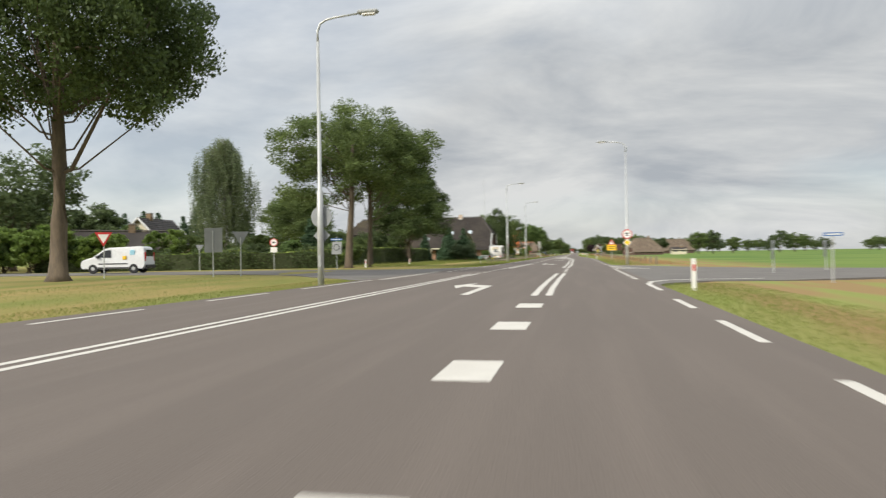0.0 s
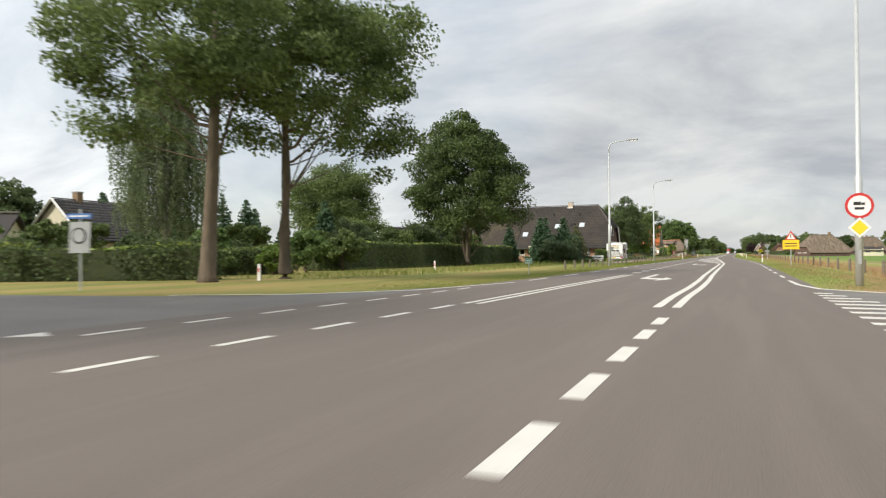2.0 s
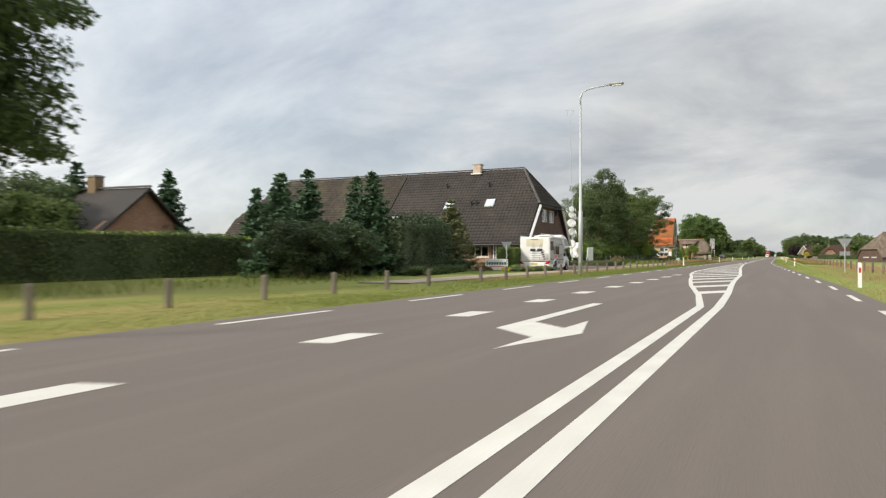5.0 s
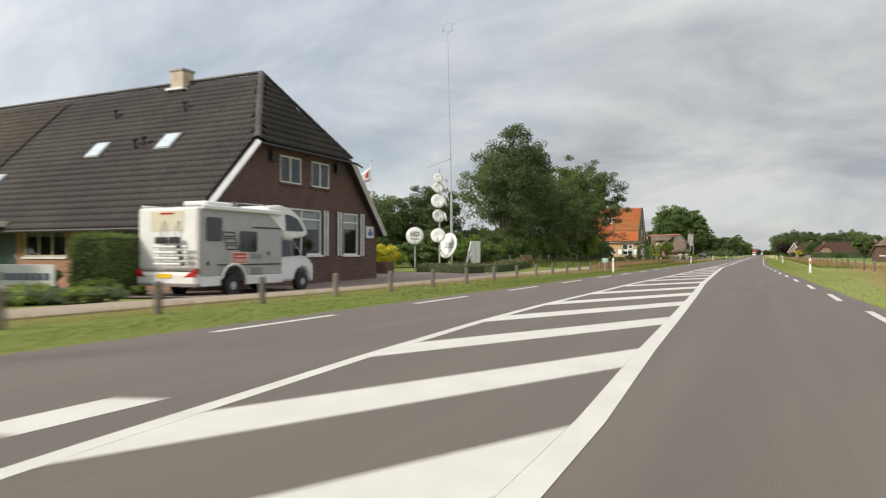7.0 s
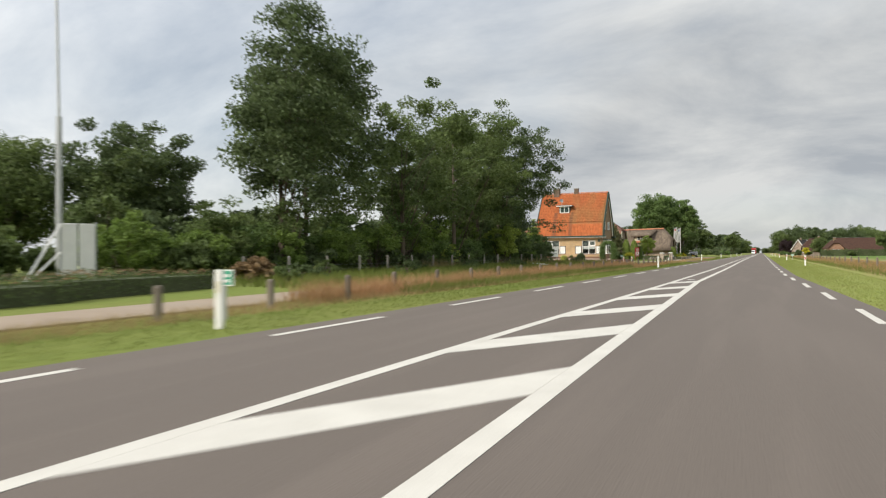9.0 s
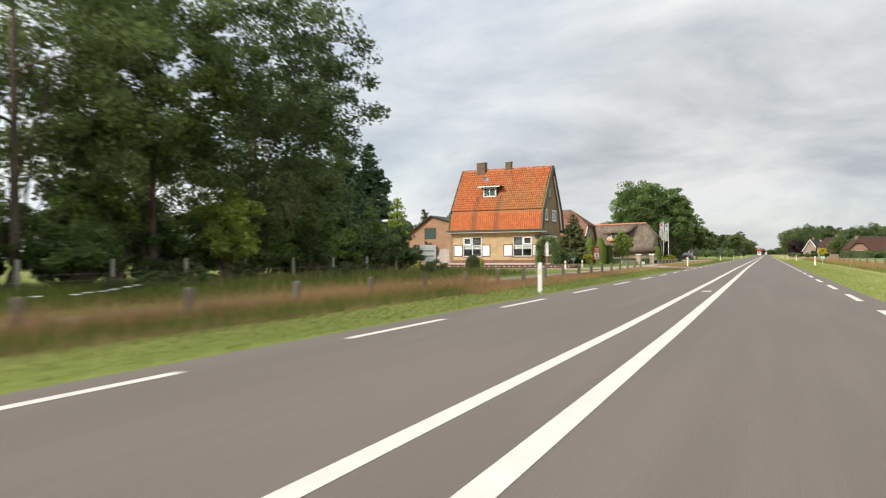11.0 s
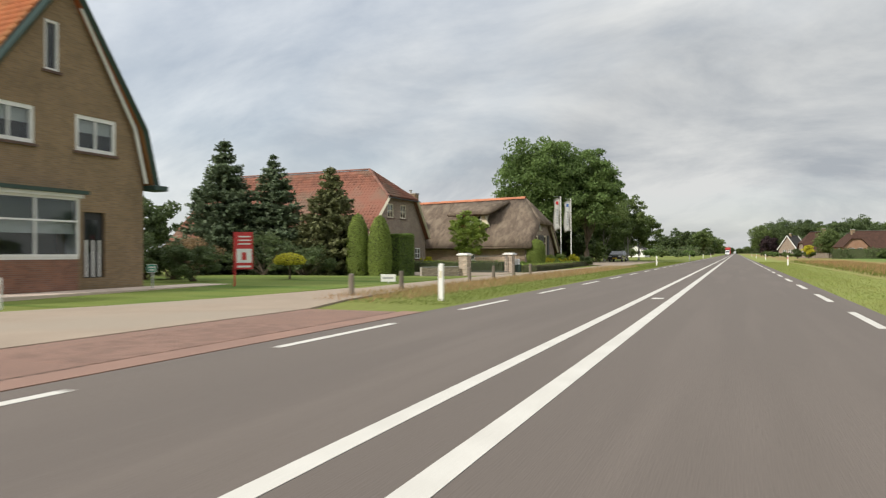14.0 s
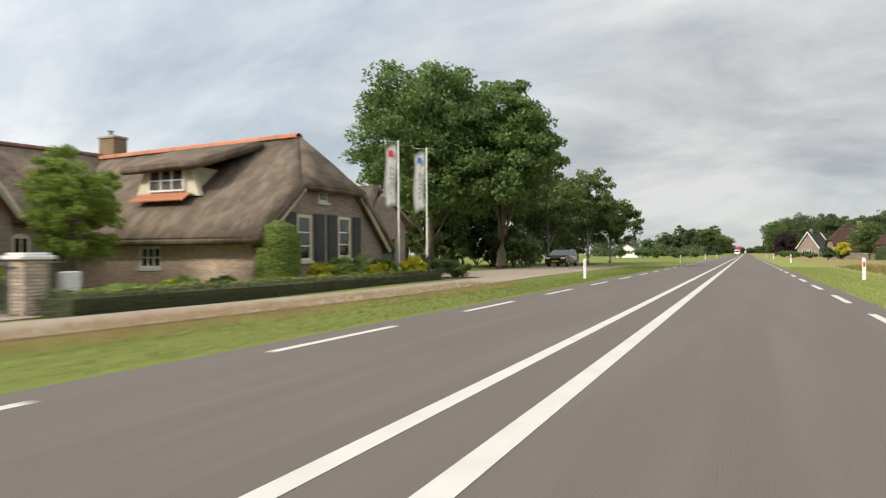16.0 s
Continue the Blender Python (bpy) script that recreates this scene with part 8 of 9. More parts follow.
def camper():
    # forward is local +x; stands on the farm's forecourt, its tail to the path
    m = thing("camper_van", "silver and white coachbuilt camper van on the forecourt", "camper", -14.55, 147.68, land(-14.55, 147.68), 90)
    m.scale = (1.0, 1.12, 1.03)
    # living box with its wheel arch, side outline
    box_ = [(-2.74, 0.62), (-1.85, 0.62), (-1.78, 0.80), (-1.60, 0.95), (-1.27, 1.00), (-0.94, 0.95), (-0.76, 0.80), (-0.70, 0.62), (1.22, 0.62), (1.22, 1.95), (1.15, 2.72), (0.9, 2.80), (-2.55, 2.76), (-2.74, 2.62)]
    part("living_box", shell(box_, 1.10, 0.02), CAMPER_GREY, m)
    part("overcab", shell([(0.30, 2.70), (1.16, 2.10), (1.30, 1.84), (1.75, 1.86), (2.50, 1.96), (2.66, 2.06), (2.62, 2.26), (2.30, 2.62), (1.80, 2.90), (1.20, 3.02), (0.55, 2.92)], 1.125, 0.06), WHITE, m, "white rounded overcab")
    part("rear_wall", boxes((-2.84, -2.735, -1.11, 1.11, 0.84, 2.74), bevel=0.07), WHITE, m, "white moulded rear wall")
    part("rear_recess", boxes((-2.852, -2.842, -0.62, 0.62, 2.02, 2.62), bevel=0.004), CREAM, m)
    part("rear_apron", boxes((-2.95, -2.70, -1.13, 1.13, 0.36, 0.80), bevel=0.10), WHITE, m, "white moulded rear bumper")
    part("awning_box", boxes((-2.70, 1.05, -1.20, -1.08, 2.66, 2.80), bevel=0.03), WHITE, m)
    part("roof_edge", boxes((-2.70, 1.05, 1.04, 1.13, 2.72, 2.83), bevel=0.03), WHITE, m)
    cab = [(1.18, 0.40), (2.05, 0.40), (2.12, 0.66), (2.28, 0.82), (2.53, 0.88), (2.78, 0.82), (2.94, 0.66), (3.0, 0.40), (3.14, 0.40), (3.26, 0.62), (3.22, 0.98), (3.05, 1.14), (2.62, 1.30), (2.20, 1.80), (2.05, 1.96), (1.18, 1.96)]
    part("cab", shell(cab, 0.99, 0.10), VAN_WHITE, m)
    side_panes(m, 0.985, [([(2.50, 1.30), (2.12, 1.78), (1.98, 1.82), (1.98, 1.26)], lambda z: 0.09 * max(0, z - 1)), ([(1.92, 1.26), (1.92, 1.82), (1.36, 1.82), (1.36, 1.24)], lambda z: 0.09 * max(0, z - 1))], "cab_window")
    part("windscreen", bars(lambda u, w_, d: (2.66 - (w_ - 1.28) * 0.86 + d, u, w_), (-0.84, 0.84, 1.32, 1.84, 0.0, 0.02)), DARK_GLASS, m)
    for s in (-1, 1):
        for outline in ([(-2.42, 1.72), (-1.86, 1.72), (-1.80, 1.78), (-1.80, 2.38), (-1.86, 2.44), (-2.42, 2.44), (-2.48, 2.38), (-2.48, 1.78)], [(-0.94, 1.40), (-0.20, 1.40), (-0.14, 1.46), (-0.14, 2.00), (-0.20, 2.06), (-0.94, 2.06), (-1.00, 2.00), (-1.00, 1.46)], [(1.36, 2.14), (2.38, 2.14), (2.40, 2.24), (2.10, 2.56), (1.72, 2.68), (1.36, 2.72)]):
            over = outline[0][0] > 1
            off = 1.128 if over else 1.108
            bm = bmesh.new()
            prism(bm, outline, 0.02, lambda u, v, w, s=s, off=off: (u, s * (off + w - (0.05 * max(0.0, v - 2.2) if off > 1.12 else 0.0)), v))
            part("side_window", bm, DARK_GLASS, m)
        part("skirt", boxes((-0.70, 1.20, s * 1.08 - 0.03, s * 1.08 + 0.03, 0.36, 0.66), bevel=0.02), VAN_WHITE, m)
        part("skirt", boxes((-2.72, -1.86, s * 1.08 - 0.03, s * 1.08 + 0.03, 0.36, 0.66), bevel=0.02), VAN_WHITE, m)
        part("wheel_arch", tubes(([(-1.27 + 0.56 * math.cos(a), s * 1.105, 0.52 + 0.50 * math.sin(a)) for a in np.linspace(0.1, 3.04, 11)], [0.05] * 11), sides=6), VAN_WHITE, m)
        part("stripe", boxes((-2.0, 1.15, s * 1.108 - 0.006, s * 1.108 + 0.006, 0.98, 1.02)), BLACK, m)
        part("stripe", boxes((-0.4, 1.1, s * 1.106 - 0.006, s * 1.106 + 0.006, 2.18, 2.22)), BLACK, m)
        for k in range(3):
            x, z = -1.75 + 0.07 * k, 1.88 - 0.20 * k
            rim = [(x, z), (x + 0.56, z), (x + 0.48, z + 0.13), (x - 0.02, z + 0.13)]
            for p, q in zip(rim, rim[1:] + rim[:1]):
                part("trim_line", tubes(([(p[0], s * 1.112, p[1]), (q[0], s * 1.112, q[1])], [0.016, 0.016]), sides=4), BLACK, m)
        sticker = part("sticker", boxes((-1.36, -0.64, s * 1.108 - 0.006, s * 1.108 + 0.006, 1.02, 1.40)), CREAM, m, "red sticker on a pale ground")
        for z0, z1 in ((1.06, 1.16), (1.19, 1.36)):
            part("red_band", boxes((-1.31, -0.69, s * 1.117 - 0.003, s * 1.117 + 0.003, z0, z1)), RED, sticker)
        for z0 in (1.10, 1.25):
            part("sticker_bar", boxes((-1.24, -0.76, s * 1.122 - 0.002, s * 1.122 + 0.002, z0, z0 + 0.03)), WHITE, sticker)
        part("locker_door", boxes((-0.42, 0.12, s * 1.106 - 0.008, s * 1.106 + 0.008, 0.68, 0.90)), SIGN_BACK, m)
        part("vent_grille", boxes((-0.42, 0.08, s * 1.106 - 0.008, s * 1.106 + 0.008, 1.18, 1.34)), SIGN_BACK, m)
        for x, z in ((-2.45, 0.98), (0.40, 1.30)):
            part("lock", boxes((x, x + 0.08, s * 1.106 - 0.01, s * 1.106 + 0.01, z, z + 0.12)), BLACK, m)
        bm = bmesh.new()
        prism(bm, [(s * 1.10, 0.66), (s * 0.70, 0.64), (s * 0.84, 0.74), (s * 1.10, 0.90)], 0.14, lambda u, v, w: (-2.955 + abs(w), u, v))
        part("tail_lamp", bm, LAMP_RED, m)
        part("mirror", boxes((2.40, 2.52, s * 1.12 - 0.10, s * 1.12 + 0.10, 1.26, 1.56), bevel=0.04), BLACK, m)
        wheel(m, 2.53, s * 0.90, 0.34, 0.22)
        wheel(m, -1.27, s * 0.98, 0.34, 0.22)
        part("headlight", boxes((3.02, 3.20, s * 0.72 - 0.16, s * 0.72 + 0.16, 0.80, 1.04), bevel=0.03), DARK_GLASS, m)
    part("bumper", boxes((3.10, 3.30, -0.95, 0.95, 0.34, 0.62), bevel=0.06), VAN_WHITE, m)
    part("number_plate", boxes((-2.975, -2.952, -0.27, 0.27, 0.62, 0.74)), YELLOW, m)
    for s in (-0.42, 0.10):
        part("bicycle_rack", tubes(([(-2.99, s, 0.95), (-2.98, s, 1.9), (-2.95, s, 2.20), (-2.86, s, 2.34)], [0.025] * 4), sides=6), STEEL, m)
    for k in range(4):
        part("rack_rail", boxes((-3.10, -3.0, -0.92, 0.30, 1.0 + 0.17 * k, 1.07 + 0.17 * k), bevel=0.02), WHITE, m)
        part("rack_strap", boxes((-3.12, -3.10, -0.88 + 0.05 * k, -0.72 + 0.05 * k, 0.99 + 0.17 * k, 1.09 + 0.17 * k)), BLACK, m)
    for y0, y1 in ((-0.62, -0.22), (-0.12, 0.28)):
        part("rack_clamp", boxes((-3.08, -2.96, y0, y1, 1.64, 1.84), bevel=0.03), BLACK, m)
    part("brake_light", boxes((-2.862, -2.846, -0.25, 0.25, 2.52, 2.57)), LAMP_RED, m)
    part("roof_box", boxes((-2.35, -1.15, -1.0, -0.1, 2.78, 2.94), bevel=0.05), WHITE, m)
    part("roof_dome", lathe([(0.01, 3.02), (0.14, 2.99), (0.18, 2.88), (0.18, 2.76)], 12, (-0.75, -0.7)), BLACK, m)
    part("roof_light", boxes((-0.35, 0.40, -0.45, 0.45, 2.78, 2.88), bevel=0.03), WHITE, m)
    for s in (-0.85, 0.85):
        part("roof_rail", tubes(([(-0.9, s, 2.80), (-0.8, s, 2.96), (0.5, s, 2.98), (0.7, s, 2.92)], [0.018] * 4), sides=6), STEEL, m)


def far_traffic():
    t = thing("lorry", "red lorry far off on the road", "lorry", -3.4, 640.0, 0.0, -90)
    part("trailer", boxes((-9.0, 0.6, -1.25, 1.25, 1.0, 3.9), bevel=0.05), TRUCK_RED, t)
    part("cab", shell([(0.8, 0.5), (2.9, 0.5), (3.0, 1.2), (2.95, 3.4), (2.6, 3.7), (0.8, 3.7)], 1.22, 0.05), TRUCK_RED, t)
    part("windscreen", boxes((2.97, 3.02, -1.0, 1.0, 1.9, 2.8)), DARK_GLASS, t)
    for s in (-1, 1):
        for x in (2.0, -5.5, -6.9):
            wheel(t, x, s * 1.05, 0.5, 0.3)
    copy_x = thing("van", "white van far off on the road", "van", -3.3, 600.0, 0.0, -90)
    part("body", shell([(-2.5, 0.4), (2.4, 0.4), (2.5, 0.9), (1.9, 1.2), (1.2, 2.1), (0.8, 2.3), (-2.4, 2.3), (-2.5, 2.0)], 0.95, 0.1), VAN_WHITE, copy_x)
    part("windscreen", bars(lambda u, w_, d: (1.9 - (w_ - 1.2) * 0.78 + d, u, w_), (-0.8, 0.8, 1.25, 2.0, 0.0, 0.02)), DARK_GLASS, copy_x)
    for s in (-1, 1):
        for x in (1.5, -1.5):
            wheel(copy_x, x, s * 0.85)


small_van()
parked_car()
camper()
far_traffic()

# ---- street furniture ----
def post_sign(name, label, x, y, turn=0.0, height=2.2, radius=0.03, z=None):
    t = thing(name, label, "road sign", x, y, land(x, y) if z is None else z, turn)
    part("post", tubes(([(0, 0, -0.2), (0, 0, height)], [radius, radius])), STEEL, t)
    return t


def disc(parent, z, r, mat, y=-0.05, name="disc", rim=None, thick=0.012, sides=28):
    d = part(name, lathe([(0.01, 0), (r, 0), (r, thick), (0.01, thick)], sides), rim or mat, parent)
    d.matrix_basis = pose(0, y, z, 90, 0, 0)
    if rim:
        f = part("face", lathe([(0.01, thick + 0.002), (r * 0.80, thick + 0.002), (r * 0.80, thick + 0.006), (0.01, thick + 0.006)], sides), mat, d)
    return d


def polygon_plate(parent, points, mat, y=-0.05, thick=0.012, name="plate"):
    bm = bmesh.new()
    prism(bm, points, thick, lambda u, v, w: (u, y - thick - w, v))
    return part(name, bm, mat, parent)


def triangle(z, side, down=False):
    h = side * 0.866
    return [(0, z - h / 2), (side / 2, z + h / 2), (-side / 2, z + h / 2)] if down else [(-side / 2, z - h / 2), (side / 2, z - h / 2), (0, z + h / 2)]


def lamp_post(x, y, side, height=10.6, arm=2.3):
    t = thing("street_lamp", "tall grey steel street lamp with a curved arm", "street lamp", x, y, land(x, y), 0, "street lamps")
    part("pole", tubes(([(0, 0, -0.3), (0, 0, 3.6), (0, 0, 3.64), (0, 0, height - 0.9)], [0.125, 0.118, 0.085, 0.06]), sides=12), STEEL, t, smooth=True)
    part("arm", tubes(([(0, 0, height - 0.92), (0, 0, height - 0.5), (0.10 * side, 0, height - 0.22), (0.35 * side, 0, height - 0.08), (0.7 * side, 0, height - 0.02), (arm * 0.72 * side, 0, height + 0.06)], [0.055, 0.05, 0.048, 0.045, 0.042, 0.04]), sides=8), STEEL, t, smooth=True)
    lan = part("lantern", boxes((min(arm * 0.70 * side, (arm + 0.12) * side), max(arm * 0.70 * side, (arm + 0.12) * side), -0.14, 0.14, height + 0.02, height + 0.16), bevel=0.045), GREY_PAINT, t)
    a, b = sorted((arm * 0.78 * side, arm * 1.0 * side))
    part("lens", boxes((a, b, -0.10, 0.10, height - 0.03, height + 0.016)), WHITE, lan)
    part("service_door", boxes((-0.05, 0.05, -0.128, -0.112, 0.7, 1.15)), GREY_PAINT, t)
    return t


def no_lorries_lamp_signs(t, facing):
    """A red-rimmed disc and a yellow diamond clamped to a lamp post."""
    h = part("sign_disc", lathe([(0.01, 0), (0.42, 0), (0.42, 0.012), (0.01, 0.012)], 28), RED if facing < 0 else SIGN_BACK, t)
    h.matrix_basis = pose(0, 0.13 * facing, 2.62, 90, 0, 0)
    if facing < 0:
        part("face", lathe([(0.01, 0.014), (0.335, 0.014), (0.335, 0.018), (0.01, 0.018)], 28), WHITE, h)
        part("pictogram", boxes((-0.17, 0.05, 0.02, 0.13, 0.019, 0.023), (0.06, 0.16, 0.02, 0.10, 0.019, 0.023), (-0.14, 0.14, -0.13, -0.05, 0.019, 0.023)), BLACK, h)
        part("diamond", _diamond(0.34, -0.14), WHITE, t)
        part("diamond_face", _diamond(0.25, -0.15), YELLOW, t)
    else:
        part("diamond", _diamond(0.34, 0.14), SIGN_BACK, t)


def _diamond(r, y):
    bm = bmesh.new()
    prism(bm, [(0, 1.90 - r), (r, 1.90), (0, 1.90 + r), (-r, 1.90)], 0.008, lambda u, v, w: (u, y + w, v))
    return bm


def marker_post():
    """A white plastic verge post with its reflector."""
    t = thing("marker_post", "white plastic marker post with a reflector on each face", "marker post", 0, 0, -5, 0, "verge marker posts")
    bm = bmesh.new()
    prism(bm, [(-0.06, -0.2), (0.06, -0.2), (0.06, 0.80), (0.035, 0.88), (-0.06, 0.88)], 0.07, lambda u, v, w: (u, -0.035 - w, v))
    part("post", bm, WHITE, t)
    part("reflector", boxes((-0.035, 0.035, -0.042, -0.036, 0.52, 0.70)), RED, t)
    part("reflector", boxes((-0.035, 0.035, 0.036, 0.042, 0.52, 0.70)), CREAM, t)
    return t


def bollard():
    t = thing("wooden_bollard", "short weathered wooden bollard between road and path", "bollard", 0, 0, -5, 0, "verge bollards")
    part("post", lathe([(0.075, -0.2), (0.075, 0.56), (0.06, 0.60), (0.02, 0.61)], 8), OLD_WOOD, t)
    return t


def green_plate(x, y, turn, label):
    t = post_sign("kilometre_sign", label, x, y, turn, 0.80, 0.025)
    polygon_plate(t, rect(-0.20, 0.20, 0.58, 0.86), WHITE, -0.025)
    polygon_plate(t, rect(-0.18, 0.18, 0.60, 0.84), SIGN_GREEN, -0.039, 0.003, "face")
    for k in range(2):
        polygon_plate(t, rect(-0.12, 0.12, 0.64 + 0.09 * k, 0.69 + 0.09 * k), WHITE, -0.044, 0.003, "bar")
    return t


def dish(parent, x, y, z, r, turn, tilt=78, name="dish", mat=None):
    d = part(name, lathe([(0.02, 0.0), (r * 0.5, 0.03), (r, 0.14 * r + 0.04), (r, 0.14 * r + 0.06), (r * 0.5, 0.05), (0.02, 0.02)], 24), mat or WHITE, parent, smooth=True)
    d.matrix_basis = pose(x, y, z, tilt, 0, turn)
    part("feed_arm", tubes(([(0, -r * 0.9, 0.12), (0, -r * 0.55, r * 0.75)], [0.02, 0.02]), sides=6), GREY_PAINT, d)
    part("feed_horn", lathe([(0.05, r * 0.7), (0.06, r * 0.82), (0.02, r * 0.84)], 8, (0, -r * 0.55)), GREY_PAINT, d)
    return d


def words(parent, text, size, place, mat, name="lettering"):
    cu = bpy.data.curves.new(name, "FONT")
    cu.body, cu.size, cu.align_x, cu.align_y, cu.extrude = text, size, "CENTER", "CENTER", 0.004
    tmp = bpy.data.objects.new(name, cu)
    me = bpy.data.meshes.new_from_object(tmp)
    bpy.data.objects.remove(tmp)
    ob = part_mesh(name, me, mat, parent)
    ob.matrix_basis = place
    return ob


def fence_run(name, label, spots, height, wire=(0.35, 0.55), mat=None):
    t = thing(name, label, "fence")
    for x, y in spots:
        z = land(x, y)
        part("post", lathe([(0.075, z - 0.2), (0.07, z + height), (0.02, z + height + 0.03)], 7, (x, y)), mat or OLD_WOOD, t)
    for w in wire:
        part("wire", tubes(([(x, y, land(x, y) + w) for x, y in spots], [0.003] * len(spots)), sides=4), GREY_PAINT, t)


def brick_pillar(x, y, turn):
    t = thing("gate_pillar", "square brick gate pillar with a white capstone", "gate pillar", x, y, land(x, y) - 0.02, turn, "gate pillars")
    part("core", boxes((-0.27, 0.27, -0.27, 0.27, 0, 1.24)), MORTAR, t)
    bm = boxes((-0.105, 0.105, -0.05, 0.05, -0.031, 0.031), bevel=0.006)
    me = bpy.data.meshes.new("brick")
    bm.to_mesh(me); bm.free(); me.materials.append(STONE_BRICK)
    for c in range(16):
        z = 0.04 + 0.077 * c
        shift = 0.11 if c % 2 else 0.0
        for k in range(4):
            for j in (-0.17, 0.05):
                ob = new("brick", me)
                ob.parent = t
                a = 90 * k
                ob.matrix_basis = pose(0, 0, z, 0, 0, a) @ pose(j + shift * 0.55, -0.235, 0)
    part("capstone", boxes((-0.38, 0.38, -0.38, 0.38, 1.25, 1.34), (-0.30, 0.30, -0.30, 0.30, 1.341, 1.40), bevel=0.02), WHITE, t)


def low_wall(x0, y0, x1, y1):
    t = thing("garden_wall", "low wall of pale weathered bricks by the gate", "garden wall", x0, y0, land(x0, y0) - 0.05, math.degrees(math.atan2(y1 - y0, x1 - x0)))
    length = math.hypot(x1 - x0, y1 - y0)
    part("core", boxes((0, length, -0.08, 0.08, 0, 0.52)), MORTAR, t)
    bm = boxes((-0.10, 0.10, -0.05, 0.05, -0.03, 0.03), bevel=0.006)
    me = bpy.data.meshes.new("brick")
    bm.to_mesh(me); bm.free(); me.materials.append(STONE_BRICK)
    for c in range(7):
        for k in range(int(length / 0.215)):
            ob = new("brick", me)
            ob.parent = t
            ob.matrix_basis = pose(0.11 + 0.215 * k + (0.107 if c % 2 else 0), -0.055, 0.04 + 0.075 * c)
    part("coping", boxes((0, length, -0.13, 0.12, 0.53, 0.58), bevel=0.01), CONCRETE, t)


def street():
    lamp = lamp_post(-7.05, 25.25, 1, 10.25)
    no_lorries_lamp_signs(lamp, 1)
    lamp2 = lamp_post(6.75, 61.7, -1)
    no_lorries_lamp_signs(lamp2, -1)
    lamp_post(-6.95, 95.0, 1)
    lamp_post(-7.1, 130.5, 1)
    post = marker_post()
    ys = [(-6.5, 173.3), (-6.07, 220.2), (-6.53, 268.4), (-6.5, 318.8), (-6.5, 368), (-6.5, 418)]
    copies(post, [(x, y, land(x, y), 180) for x, y in ys])
    copies(post, [(x, y, land(x, y), 0) for x, y in [(4.65, 175.6), (4.35, 228), (4.35, 274), (4.35, 319.5), (4.35, 368), (4.35, 418), (5.95, 21.4), (5.6, 120.0)]])
    copies(post, [(x, y, land(x, y) - 0.15, 0) for x, y in [(-16.2, 59.9), (-17.7, 82.4), (-15.4, 257.8), (-15.25, 263.2)]])
    copy_thing(post, pose(-6.6, 474, -0.05))
    post.matrix_basis = pose(4.4, 466, -0.05)
    log = bollard()
    rows = [(-8.3, 87.3 + 2.95 * k) for k in range(0, 10)] + [(-8.0, 118.0 + 2.92 * k) for k in range(0, 22)] + [(-8.4, 182.4 + 2.88 * k) for k in range(0, 18)] + [(-8.4 - 0.004 * k, 234.4 + 2.72 * k) for k in range(0, 8)] + [(-9.2 - 0.06 * k, 268.6 + 3.1 * k) for k in range(0, 7)]
    logs = copies(log, [(x, y, land(x, y), 0) for x, y in rows])
    log.matrix_basis = pose(-8.35, 84.35, land(-8.35, 84.35))
    for ob in logs:
        if abs(ob.matrix_basis.translation.y - 220.3) < 0.2:
            part("red_cap", lathe([(0.082, 0.36), (0.082, 0.57), (0.065, 0.62), (0.02, 0.63)], 8), RED, ob, "red painted top")
    # junction signs
    g = post_sign("give_way_sign", "red and white give-way triangle on a steel post", -21.25, 31.6, 20, 2.0)
    polygon_plate(g, triangle(2.0, 0.85, True), RED)
    polygon_plate(g, triangle(2.02, 0.55, True), WHITE, -0.064, 0.004, "face")
    b = post_sign("signpost", "small blue and white direction sign", -37.3, 54.2, 40, 1.15)
    polygon_plate(b, rect(-0.6, 0.6, 0.85, 1.15), WHITE)
    polygon_plate(b, rect(-0.58, -0.15, 0.87, 1.13), BLUE, -0.064, 0.004, "face")
    polygon_plate(b, rect(-0.05, 0.5, 0.96, 1.04), BLACK, -0.064, 0.004, "bar")
    r = post_sign("sign_back", "grey back of a rectangular road sign", -15.6, 32.4, 0, 2.35)
    polygon_plate(r, rect(-0.5, 0.5, 1.25, 2.5), SIGN_BACK, 0.06, name="plate")
    r2 = post_sign("sign_back", "grey back of a give-way sign", -14.6, 33.4, 15, 2.0)
    polygon_plate(r2, triangle(1.95, 0.85, True), SIGN_BACK, 0.06)
    r3 = post_sign("sign_back", "grey back of a give-way sign", -27.2, 50.8, 10, 2.0)
    polygon_plate(r3, triangle(1.8, 0.65, True), SIGN_BACK, 0.06)
    n = post_sign("no_motors_sign", "red-rimmed round sign above a white plate", -20.8, 50.8, 10, 2.4)
    disc(n, 2.16, 0.31, WHITE, rim=RED)
    polygon_plate(n, rect(-0.12, 0.12, 2.1, 2.22), BLACK, -0.075, 0.004, "pictogram")
    polygon_plate(n, rect(-0.26, 0.26, 1.38, 1.78), WHITE)
    s = post_sign("zone_sign", "white speed zone sign under a blue street name plate", -15.5, 50.4, 12, 2.5)
    polygon_plate(s, [(-0.36, 1.15), (0.36, 1.15), (0.40, 2.10), (-0.32, 2.10)], GREY_PAINT)
    disc(s, 1.68, 0.25, GREY_PAINT, y=-0.066, rim=BLACK)
    polygon_plate(s, rect(-0.42, 0.42, 2.2, 2.36), BLUE, name="street_plate")
    polygon_plate(s, rect(-0.34, 0.34, 2.26, 2.30), WHITE, -0.064, 0.003, "bar")
    # right of the road
    y = post_sign("warning_sign", "yellow board under a red warning triangle", 7.15, 99.5, 0, 2.3, 0.035)
    polygon_plate(y, rect(-0.62, 0.62, 1.35, 2.12), YELLOW)
